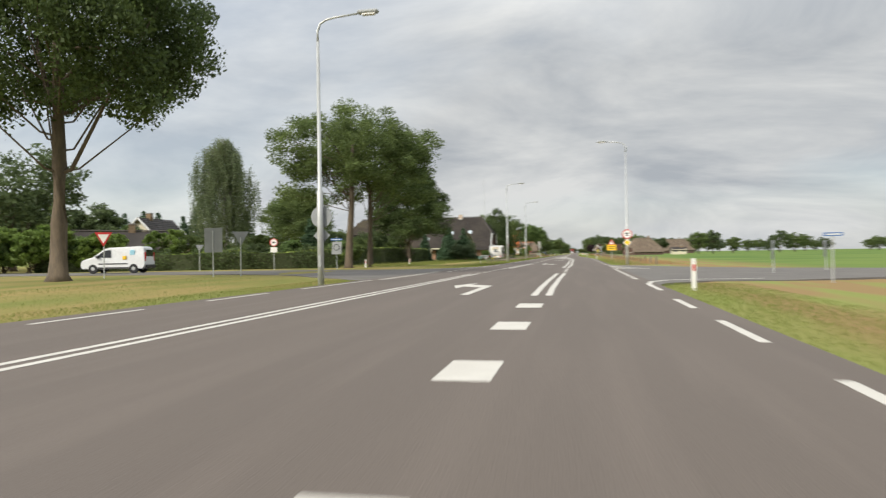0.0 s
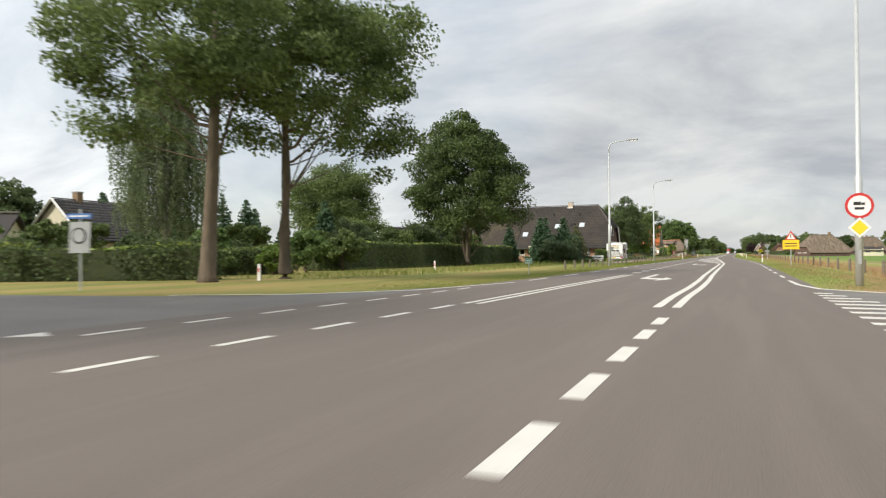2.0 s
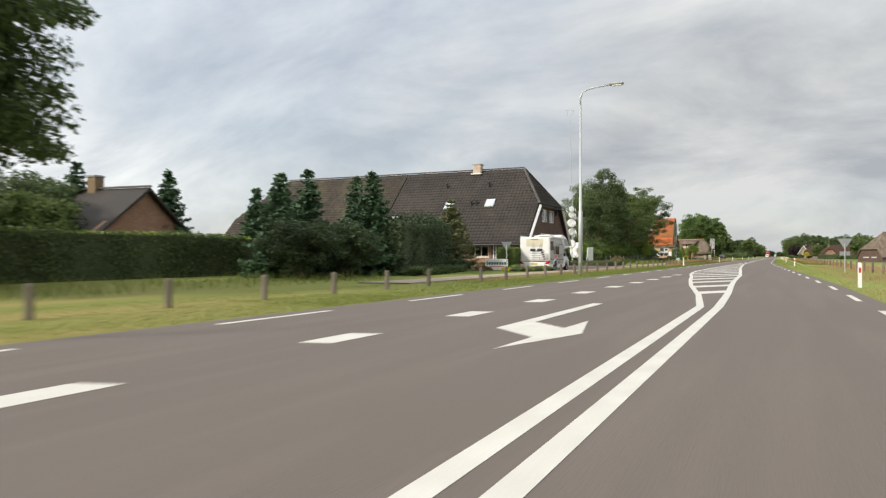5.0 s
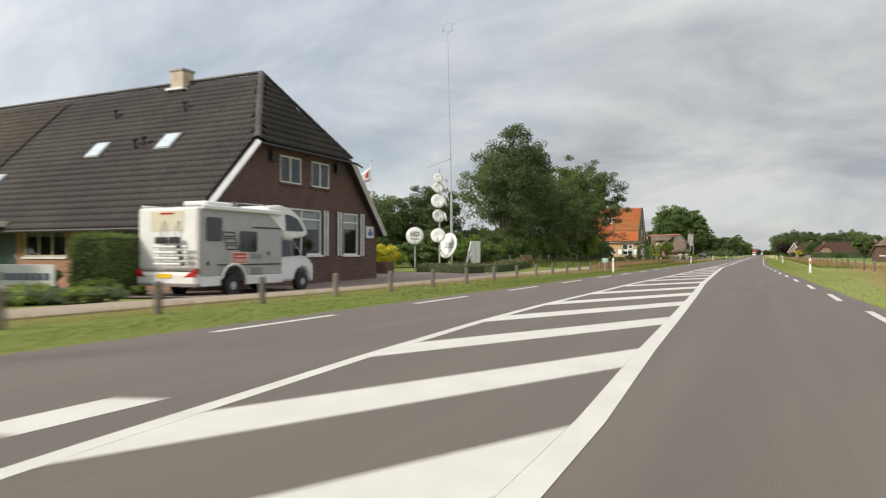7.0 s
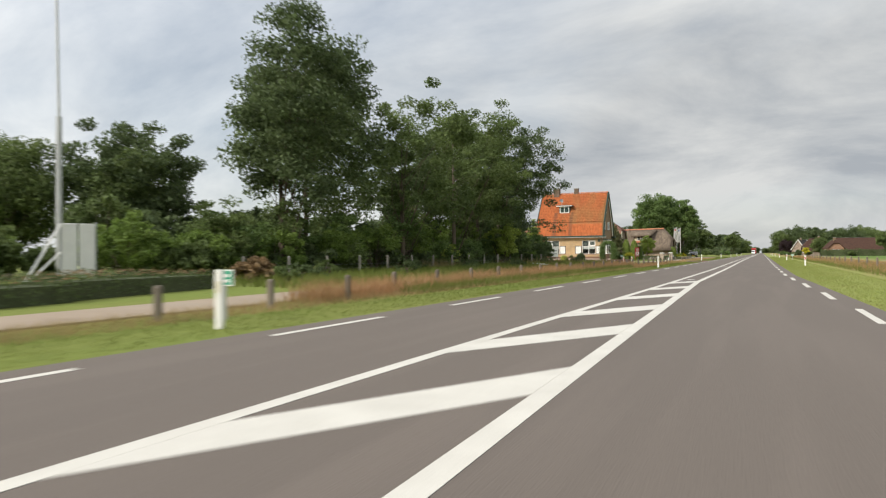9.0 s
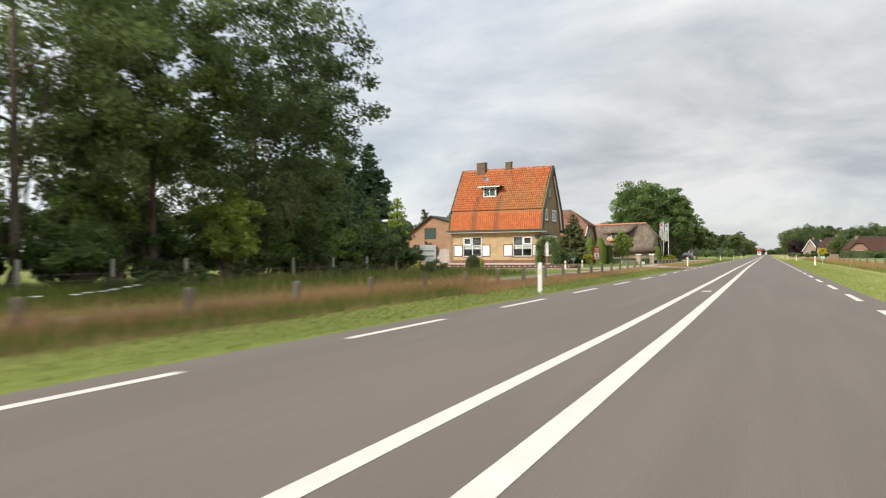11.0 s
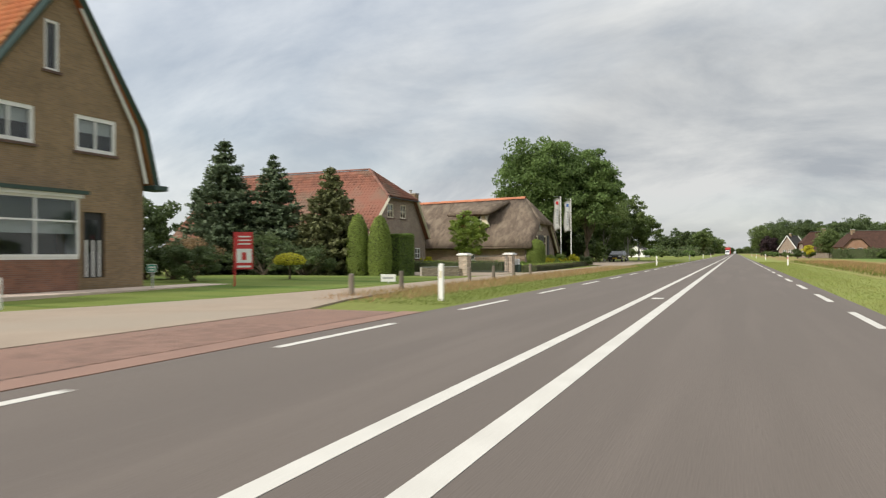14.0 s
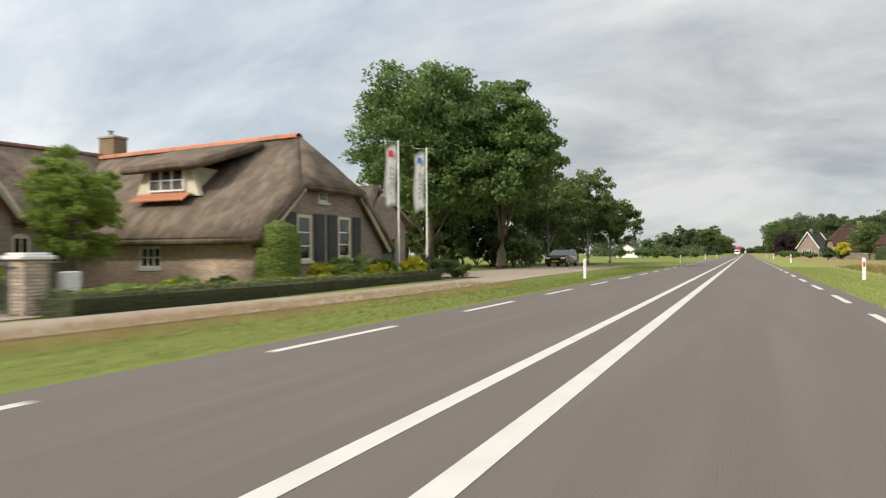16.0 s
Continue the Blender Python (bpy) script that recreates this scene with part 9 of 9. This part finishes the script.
    for k in range(2):
        polygon_plate(y, rect(-0.45, 0.45, 1.58 + 0.22 * k, 1.66 + 0.22 * k), BLACK, -0.064, 0.003, "bar")
    polygon_plate(y, triangle(2.52, 0.92), RED, name="triangle")
    polygon_plate(y, triangle(2.47, 0.62), WHITE, -0.064, 0.004, "face")
    polygon_plate(y, rect(-0.04, 0.04, 2.30, 2.62), BLACK, -0.07, 0.003, "pictogram")
    w = post_sign("sign_back", "grey back of a give-way sign on the far verge", 7.0, 144.4, 0, 1.9)
    polygon_plate(w, triangle(1.9, 0.85, True), SIGN_BACK, 0.06)
    polygon_plate(w, rect(-0.3, 0.3, 1.15, 1.42), SIGN_BACK, 0.06)
    for (x, yy, h) in ((12.0, 36.5, 1.65), (15.5, 40.0, 1.7)):
        q = post_sign("sign_back", "grey sign seen edge-on at the field road", x, yy, 80, h)
        polygon_plate(q, rect(-0.35, 0.35, h - 0.9, h), SIGN_BACK, 0.06)
    q = post_sign("street_name_sign", "blue street name plate on a steel post", 11.4, 26.6, 10, 1.75)
    polygon_plate(q, rect(-0.34, 0.34, 1.64, 1.76), BLUE)
    polygon_plate(q, rect(-0.27, 0.27, 1.68, 1.72), WHITE, -0.064, 0.003, "bar")
    green_plate(-7.5, 72.0, 0, "small green kilometre plate on a short post")
    green_plate(-7.2, 174.2, 0, "small green kilometre plate on a short post")
    green_plate(5.2, 277.6, 0, "small green kilometre plate on a short post")
    green_plate(-17.9, 270.3, 0, "small green plate on the lawn")
    gb = post_sign("sign_back", "grey back of a give-way sign by the farm drive", -13.4, 135.4, 30, 1.9)
    polygon_plate(gb, triangle(1.75, 0.72, True), SIGN_BACK, 0.06)
    # farm forecourt: name board, dishes, mast and flag
    nb = thing("name_board", "white name board with dark blue bars before the farmhouse", "sign board", -16.6, 141.7, land(-16.6, 141.7), 18)
    part("panel", boxes((-0.88, 0.88, -0.03, 0.03, 0.04, 0.90), bevel=0.01), WHITE, nb)
    for k in range(7):
        part("bar", boxes((-0.60 + 0.2 * k, -0.45 + 0.2 * k, -0.036, -0.031, 0.46, 0.66)), NAVY, nb)
    part("bar", boxes((-0.76, -0.68, -0.036, -0.031, 0.46, 0.70)), BLACK, nb)
    part("bar", boxes((-0.55, 0.6, -0.036, -0.031, 0.28, 0.33)), RED, nb)
    for sx in (-0.7, 0.7):
        part("leg", boxes((sx - 0.04, sx + 0.04, 0.032, 0.09, -0.2, 0.9)), STEEL, nb)
    pole = thing("dish_pole", "steel pole carrying a column of white satellite dishes", "dish pole", -20.1, 176.4, land(-20.1, 176.4))
    part("pole", tubes(([(0, 0, -0.2), (0, 0, 7.6)], [0.07, 0.05])), STEEL, pole)
    for z, rr, tt in ((2.5, 0.55, 20), (3.98, 0.50, 48), (5.1, 0.55, 30), (6.12, 0.43, 38), (6.85, 0.36, 34)):
        dish(pole, -0.05, -0.14, z, rr, tt)
        if z > 3.5:
            dish(pole, 0.30, 0.22, z - 0.06, rr * 0.72, tt + 75)
    part("aerial_boom", tubes(([(-0.9, -0.2, 7.7), (0.9, 0.3, 8.35)], [0.02, 0.02]), sides=6), GREY_PAINT, pole)
    for k in range(9):
        f = k / 8
        part("aerial_rod", tubes(([(-0.9 + 1.8 * f + 0.1, -0.2 + 0.5 * f - 0.3, 7.7 + 0.65 * f), (-0.9 + 1.8 * f - 0.1, -0.2 + 0.5 * f + 0.3, 7.7 + 0.65 * f)], [0.008, 0.008]), sides=4), GREY_PAINT, pole)
    hd = thing("lettered_dish", "white satellite dish lettered on a post", "satellite dish", -20.9, 173.9, land(-20.9, 173.9), 25)
    part("post", tubes(([(0, 0, -0.2), (0, 0, 2.2)], [0.05, 0.045])), STEEL, hd)
    dd = dish(hd, 0, -0.1, 2.45, 0.64, 0, 84)
    words(dd, "HD", 0.46, pose(0, 0.12, 0.10), BLACK)
    part("bar", boxes((-0.3, 0.28, -0.28, -0.14, 0.07, 0.085)), GREY_PAINT, dd)
    bg = thing("large_dish", "large tilted white satellite dish with faint bars", "satellite dish", -19.6, 177.4, land(-19.6, 177.4), -24)
    part("post", tubes(([(0, 0, -0.2), (0, 0, 1.6)], [0.07, 0.06])), STEEL, bg)
    d3 = dish(bg, 0, -0.15, 1.72, 1.0, 0, 76)
    for k in range(3):
        part("bar", boxes((-0.5, 0.5, 0.18 - 0.16 * k, 0.24 - 0.16 * k, 0.05, 0.075)), GREY_PAINT, d3)
    st = thing("solar_stand", "white panels on a slanting white stand", "panel stand", -18.7, 180.2, land(-18.7, 180.2), 66)
    for sx in (-0.5, 0.02):
        part("panel", boxes((sx, sx + 0.46, -0.03, 0.03, 0.35, 2.1), bevel=0.01), WHITE, st)
    part("strut", tubes(([(-0.5, 0, 2.1), (-1.7, -0.6, 0.1)], [0.05, 0.05]), sides=4), WHITE, st)
    part("strut", tubes(([(-0.5, 0, 1.2), (-1.7, -0.6, 0.1)], [0.04, 0.04]), sides=4), WHITE, st)
    part("frame", boxes((-0.55, -0.51, -0.04, 0.04, 0, 2.15), (0.485, 0.525, -0.04, 0.04, 0, 2.15)), GREY_PAINT, st)
    ms = thing("aerial_mast", "very tall slender aerial mast topped by a star", "mast", -21.4, 181.5, land(-21.4, 181.5))
    part("mast", tubes(([(0, 0, -0.2), (0, 0, 6.0), (0, 0, 6.02), (-0.2, 0, 13), (-0.35, 0, 19.4)], [0.11, 0.10, 0.05, 0.04, 0.025])), STEEL, ms)
    star = [(0.62 * (1 if k % 2 == 0 else 0.55) * math.sin(math.pi * k / 6), 20.0 + 0.62 * (1 if k % 2 == 0 else 0.55) * math.cos(math.pi * k / 6)) for k in range(13)]
    part("star", tubes(([(-0.35 + a, 0, z) for a, z in star], [0.022] * 13), sides=5), GREY_PAINT, ms)
    fp = thing("flagpole", "white flagpole with a red and white flag", "flagpole", -21.8, 169.2, land(-21.8, 169.2), 30)
    part("pole", tubes(([(0, 0, -0.2), (0, 0, 4.0), (0, 0, 7.4)], [0.05, 0.045, 0.03])), WHITE, fp)
    def cloth(f, g):
        """A place on the blown flag: f away from the pole, g down the hoist."""
        top, low = 7.05 - 1.25 * f, 6.10 - 0.45 * f
        return (-0.04 - 1.62 * f, 0.14 * math.sin(5.5 * f + 1.2 * g) * f, top + (low - top) * g)

    def patch(mat, name, parent, f0, f1, g0, g1, thick, slant=0.0):
        bm = bmesh.new()
        grid = [[bm.verts.new(cloth(f0 + (f1 - f0) * i / 8, g0 + (g1 - g0) * j / 5 + slant * i / 8)) for i in range(9)] for j in range(6)]
        for j in range(5):
            for i in range(8):
                bm.faces.new((grid[j][i], grid[j][i + 1], grid[j + 1][i + 1], grid[j + 1][i]))
        bmesh.ops.recalc_face_normals(bm, faces=bm.faces[:])
        bmesh.ops.solidify(bm, geom=bm.faces[:], thickness=thick)
        bmesh.ops.translate(bm, verts=bm.verts[:], vec=(0, thick / 2 * (1 if mat is RED else 0), 0))
        return part(name, bm, mat, parent, smooth=True)
    fl = patch(WHITE, "flag", fp, 0.0, 1.0, 0.0, 1.0, 0.006)
    patch(RED, "flag_mark", fl, 0.10, 0.20, 0.15, 0.62, 0.022, 0.1)
    patch(RED, "flag_mark", fl, 0.26, 0.48, 0.50, 0.74, 0.022, -0.12)
    patch(RED, "flag_mark", fl, 0.58, 0.90, 0.14, 0.40, 0.022)
    part("finial", lathe([(0.01, 7.38), (0.05, 7.42), (0.05, 7.47), (0.01, 7.50)], 10), GREY_PAINT, fp)
    # driveway gate and walls of the brick house
    brick_pillar(-14.75, 291.3, -4)
    brick_pillar(-14.05, 298.0, -4)
    low_wall(-16.4, 288.6, -15.05, 290.9)
    gt = thing("driveway_gate", "low grey metal driveway gate standing open", "gate", -14.1, 297.6, land(-14.1, 297.6) + 0.05, 180)
    part("gate_frame", boxes((0, 3.3, -0.02, 0.02, 0.05, 0.10), (0, 3.3, -0.02, 0.02, 1.08, 1.13), (0, 0.05, -0.02, 0.02, 0.10, 1.08), (3.25, 3.3, -0.02, 0.02, 0.10, 1.08)), GATE_GREY, gt)
    for k in range(24):
        part("bar", tubes(([(0.15 + 0.13 * k, 0, 0.1), (0.15 + 0.13 * k, 0, 1.08)], [0.008, 0.008]), sides=5), GATE_GREY, gt)
    bx = thing("letter_box", "white letter box beside the gate pillar", "letter box", -13.75, 298.75, land(-13.75, 298.75), 0)
    part("box", boxes((-0.14, 0.14, -0.2, 0.2, 0.5, 0.95), bevel=0.02), WHITE, bx)
    part("stand", boxes((-0.05, 0.05, -0.05, 0.05, -0.1, 0.5)), STEEL, bx)
    bn = thing("dark_bin", "small dark green bin at the gate pillar", "bin", -13.55, 298.35, land(-13.55, 298.35), 0)
    part("tub", boxes((-0.17, 0.17, -0.17, 0.17, 0, 0.5), bevel=0.03), DARK_GREEN, bn)
    part("lid", boxes((-0.19, 0.19, -0.19, 0.19, 0.502, 0.55), bevel=0.02), DARK_GREEN, bn)
    rs = thing("red_board", "red sign board with a white panel on the lawn", "sign board", -16.2, 272.6, land(-16.2, 272.6), 35)
    part("panel", boxes((-0.1, 0.5, -0.02, 0.02, 0.62, 1.95)), RED, rs)
    part("post", boxes((-0.16, -0.102, -0.03, 0.03, -0.2, 1.95)), RED, rs)
    part("white_panel", boxes((-0.06, 0.46, -0.028, -0.022, 0.85, 1.35)), WHITE, rs)
    part("emblem", boxes((0.12, 0.28, -0.034, -0.029, 0.95, 1.22), bevel=0.002), RED, rs)
    for k in range(3):
        part("bar", boxes((0.0, 0.42, -0.028, -0.022, 1.5 + 0.13 * k, 1.55 + 0.13 * k)), WHITE, rs)
    part("bar", boxes((-0.04, 0.44, -0.028, -0.022, 0.68, 0.75)), WHITE, rs)
    ws = thing("white_plate", "small white board on the grass edge", "sign board", -11.9, 275.9, land(-11.9, 275.9), 20)
    part("panel", boxes((-0.28, 0.28, -0.02, 0.02, 0.08, 0.36)), WHITE, ws)
    part("bar", boxes((-0.2, 0.2, -0.026, -0.021, 0.19, 0.25)), GREY_PAINT, ws)
    part("peg", boxes((-0.02, 0.02, 0.021, 0.04, -0.15, 0.3)), STEEL, ws)
    gs = thing("garden_board", "weathered white board on posts before the shrubs", "sign board", -20.1, 240.8, land(-20.1, 240.8), 40)
    part("panel", boxes((-0.55, 0.55, -0.03, 0.03, 0.75, 1.85)), WHITE, gs)
    for k in range(2):
        part("bar", boxes((-0.35, 0.42, -0.036, -0.031, 1.05 + 0.35 * k, 1.15 + 0.35 * k)), GREY_PAINT, gs)
    for sx in (-0.5, 0.44):
        part("leg", boxes((sx, sx + 0.06, 0.032, 0.09, -0.2, 1.8)), OLD_WOOD, gs)
    # two banners before the chestnuts
    for x, yy, h, group in ((-15.0, 317.2, 6.6, "banner poles"), (-14.5, 319.3, 6.5, "banner poles")):
        t = thing("banner_pole", "white pole with a narrow white hanging banner", "banner", x, yy, land(x, yy), 20, group)
        part("pole", tubes(([(0, 0, -0.2), (0, 0, h)], [0.05, 0.04])), WHITE, t)
        part("arm", tubes(([(0, 0, h - 0.1), (-0.72, 0, h)], [0.015, 0.012]), sides=6), STEEL, t)
        bm = bmesh.new()
        gr = [[bm.verts.new((-0.06 - 0.62 * i / 4 + 0.05 * math.sin(j * 0.6), 0.05 * math.sin(j * 0.7 + i * 0.5), h - 0.15 - 3.0 * j / 12 - (0.15 if i > 2 else 0))) for i in range(5)] for j in range(13)]
        for j in range(12):
            for i in range(4):
                bm.faces.new((gr[j][i], gr[j][i + 1], gr[j + 1][i + 1], gr[j + 1][i]))
        bmesh.ops.solidify(bm, geom=bm.faces[:], thickness=0.006)
        f = part("banner", bm, WHITE, t, smooth=True)
        part("emblem", boxes((-0.46, -0.24, -0.10, -0.09, h - 0.80, h - 0.50), bevel=0.003), RED if x < -14.8 else BLUE, f)
        for q in range(6):
            part("bar", boxes((-0.42, -0.28, -0.10, -0.09, h - 2.6 + 0.24 * q, h - 2.45 + 0.24 * q)), GREY_PAINT, f)
    # fences
    fence_run("field_fence", "weathered wooden post and wire fence along the field", [(9.2 - 0.004 * (v - 60), v) for v in range(62, 300, 5)], 0.72)
    fence_run("wood_fence", "row of pale weathered concrete posts along the wood", [(-18.4, 187.6 + 3.05 * v) for v in range(16)], 0.98, mat=POST_GREY)
    # brick apron where the driveway meets the road
    A0, A1 = 256.2, 264.4
    ap = part("driveway_apron", strip("apron", PAVER_BED, [(-7.65, -5.2, y, -0.012) for y in np.linspace(A0, A1, 8)], deep=0.1), PAVER_BED)
    tagged(ap, "red-brown brick driveway apron beside the road", "driveway", kind="structure")
    XN = 10
    part("edging", boxes((-5.62, -5.19, A0, A1, -0.05, 0.009)), PAVER, ap)
    bm = boxes((0.005, 0.195, 0.005, 0.095, 0.0, 0.02))
    me = bpy.data.meshes.new("paver")
    bm.to_mesh(me); bm.free(); me.materials.append(PAVER)
    rows_ = []
    for j in range(int((A1 - A0) * 10)):
        for i in range(XN):
            rows_.append((-7.6 + 0.2 * i + (0.1 if j % 2 else 0) - 0.1, A0 + 0.1 * j))
    near = [q for q in rows_ if q[0] > -7.2 and 257.5 < q[1] < 264][:300]
    for x, yy in near:
        ob = new("paver", me)
        ob.parent = ap
        ob.matrix_basis = Matrix.Translation((x, yy, -0.012))
    taken = set(near)
    rest = np.array([q for q in rows_ if q not in taken])
    unit = np.array([(0.005, 0.005, 0.008), (0.195, 0.005, 0.008), (0.195, 0.095, 0.008), (0.005, 0.095, 0.008)])
    v = (rest[:, None, :] + unit[None, :, :2])
    v = np.concatenate([v, np.full((*v.shape[:2], 1), 0.006)], 2).reshape(-1, 3)
    part_mesh("pavers", from_arrays("pavers", v, np.arange(len(v)).reshape(-1, 4)), PAVER, ap, kind="stuff")
    # forecourt of the farm and yards
    surface("forecourt", YARD, [(-24.0, -11.25, y, None) for y in np.linspace(142.5, 168.5, 10)], "paved forecourt before the farmhouse", "forecourt")
    surface("forecourt", PATHWAY, [(-22.5, -13.0, y, None) for y in np.linspace(290.9, 299.0, 6)], "paved drive behind the gate", "forecourt")
    surface("driveway", PATHWAY, [(-24.0, -12.3, y, None) for y in np.linspace(256.6, 260.0, 4)], "gravel drive across the lawn", "driveway")
    wide = [(-13.5, -8.9, 254.4), (-15.5, -7.66, 256.4), (-14.6, -7.66, 261.0), (-13.2, -7.66, 264.3), (-12.0, -8.4, 267.0), (-11.3, -9.1, 272.0)]
    tagged(part("driveway", strip("driveway", PATHWAY, [(a, b, y, None) for a, b, y in wide], rise=0.043), PATHWAY), "beige sandy drive where lawn and path meet", "driveway", kind="structure")
    surface("verge_lay_by", PATHWAY, [(-16.0, -9.0, y, None) for y in np.linspace(318.5, 348, 8)], "paved lay-by under the chestnuts", "lay-by")


street()

# ---- grass ----
RED_STRAW = leaf_material("reddish_seed_heads", (0.46, 0.27, 0.14), (0.36, 0.23, 0.11), light=0.5, spread=0.22)

def grass_field(name, label, mat, zones, seed, height, width=0.012, lean=0.5):
    """Blades, three-cornered, over zones of (x0, x1, y0, y1, blades per square metre)."""
    rng = np.random.default_rng(seed)
    roots = []
    for x0, x1, y0, y1, d in zones:
        k = int(abs(x1 - x0) * (y1 - y0) * d)
        roots.append(np.stack([rng.uniform(x0, x1, k), rng.uniform(y0, y1, k)], 1))
    xy = np.concatenate(roots)
    patch = np.array([noise.noise(Vector((x * 0.35, y * 0.06, seed))) for x, y in xy])
    keep = patch > rng.uniform(-0.9, 0.0, len(xy))
    xy = xy[keep]
    edge_l = np.interp(xy[:, 1], [a for a, _ in EDGE_LEFT], [b for _, b in EDGE_LEFT]) - 0.80
    edge_r = np.interp(xy[:, 1], [a for a, _ in EDGE_RIGHT], [b for _, b in EDGE_RIGHT]) + 0.46
    xy = xy[(xy[:, 0] < edge_l) | (xy[:, 0] > edge_r)]
    z = np.array([land(x, y) for x, y in xy])
    k = len(xy)
    h = height * rng.uniform(0.5, 1.25, k)
    a = rng.uniform(0, 2 * math.pi, k)
    side = np.stack([np.cos(a), np.sin(a), 0 * a], 1) * (width * rng.uniform(0.6, 1.4, k))[:, None]
    root = np.stack([xy[:, 0], xy[:, 1], z - 0.01], 1)
    tip = root + np.stack([rng.normal(size=k) * lean * h, rng.normal(size=k) * lean * h, h], 1)
    verts = np.stack([root - side, root + side, tip], 1).reshape(-1, 3)
    ob = part_mesh(name, from_arrays(name, verts, np.arange(3 * k).reshape(-1, 3)), mat)
    return tagged(ob, label, "grass", kind="stuff")


grass_field("verge_grass", "short dry green grass on the verges by the junction", GRASS, [(-8.4, -5.4, 55, 108, 240), (-9.0, -6.8, -5, 32, 150), (-16, -7, -5, 32, 60), (5.0, 8.0, -5, 25, 240), (3.2, 8.5, 58, 108, 120), (-10.6, -8.4, 55, 108, 120)], 3, 0.045, 0.008)
grass_field("verge_grass", "short fresh green grass on the road verges", GREEN_GRASS, [(-8.4, -5.4, 104, 257.2, 240), (-8.4, -5.4, 266.5, 345, 220), (-10.6, -8.4, 104, 135, 110)], 13, 0.045, 0.008)
grass_field("verge_grass", "short pale green grass beside the field", PALE_GRASS, [(2.4, 5.6, 180, 345, 210), (3.2, 8.5, 104, 180, 120)], 14, 0.045, 0.008)
grass_field("tall_grass", "taller dry reddish grass between road and path", STRAW, [(-8.9, -7.3, 168, 257, 300), (-9.3, -8.0, 118, 168, 110), (-9.6, -7.2, 268, 312, 160), (6.5, 10.0, 60, 185, 14)], 4, 0.17, 0.007, 0.5)
grass_field("rough_grass", "rough green grass before the hedges", GRASS, [(-20.0, -13.2, 62, 120, 10)], 6, 0.4, 0.018, 0.35)
grass_field("weeds", "tall dark green weeds between the path and the wood", GREEN_GRASS, [(-18.8, -12.3, 183, 240, 60)], 16, 0.40, 0.020, 0.40)
grass_field("weeds", "tall pale dry grasses among the weeds by the wood", STRAW, [(-19.3, -17.0, 203.5, 208.5, 45), (-18.5, -12.8, 214, 240, 7)], 17, 0.75, 0.010, 0.25)

# the verge grows tall before the wood: green below, reddish seed heads above
grass_field("meadow_grass", "tall green meadow grass on the verge by the wood", GREEN_GRASS, [(-8.85, -7.5, 182, 218, 380)], 8, 0.30, 0.009, 0.35)
grass_field("seed_grass", "reddish seed heads of tall grass by the wood", RED_STRAW, [(-9.0, -7.9, 178, 222, 330)], 9, 0.50, 0.012, 0.35)
grass_field("seed_grass", "low reddish seed heads on the verge", RED_STRAW, [(-9.3, -7.2, 218, 236, 240), (-9.2, -7.4, 236, 257, 80), (-9.2, -7.4, 266.5, 300, 45)], 10, 0.22, 0.010, 0.5)
grass_field("seed_grass", "reddish tall grass along the field across the road", RED_STRAW, [(6.6, 11.5, 196, 345, 34), (8.5, 12.0, 62, 196, 8)], 19, 0.38, 0.012, 0.35)
grass_field("meadow_grass", "tall green grass along the field across the road", GREEN_GRASS, [(6.0, 11.5, 190, 345, 26)], 20, 0.30, 0.013, 0.35)


def umbel(x, y, seed):
    rng = np.random.default_rng(seed)
    f = thing("wild_umbel", "white flat-topped wild flower in the tall grass", "wild flower", x, y, land(x, y), rng.uniform(0, 360), "white wild flowers")
    part("stem", tubes(([(0, 0, 0), (0.03, 0.02, 0.2), (0.05, 0.02, 0.36)], [0.007, 0.006, 0.004]), sides=5), HEDGE_TIP, f)
    for k in range(7):
        dx, dy = 0.075 * math.cos(0.9 * k), 0.075 * math.sin(0.9 * k)
        if k == 6:
            dx = dy = 0.0
        z = 0.375 + 0.012 * rng.random()
        part("ray", tubes(([(0.05, 0.02, 0.34), (0.05 + dx, 0.02 + dy, z)], [0.0025, 0.002]), sides=3), HEDGE_TIP, f)
        part("flower_head", lathe([(0.004, z), (0.030, z + 0.006), (0.022, z + 0.013), (0.004, z + 0.015)], 7, (0.05 + dx, 0.02 + dy)), WHITE, f)


for k, (x, y) in enumerate([(-11.6, 208.6), (-11.9, 209.2), (-12.4, 210.1), (-12.9, 210.9), (-13.4, 211.6), (-12.1, 209.6), (-11.7, 207.9)]):
    umbel(x, y, 900 + k)
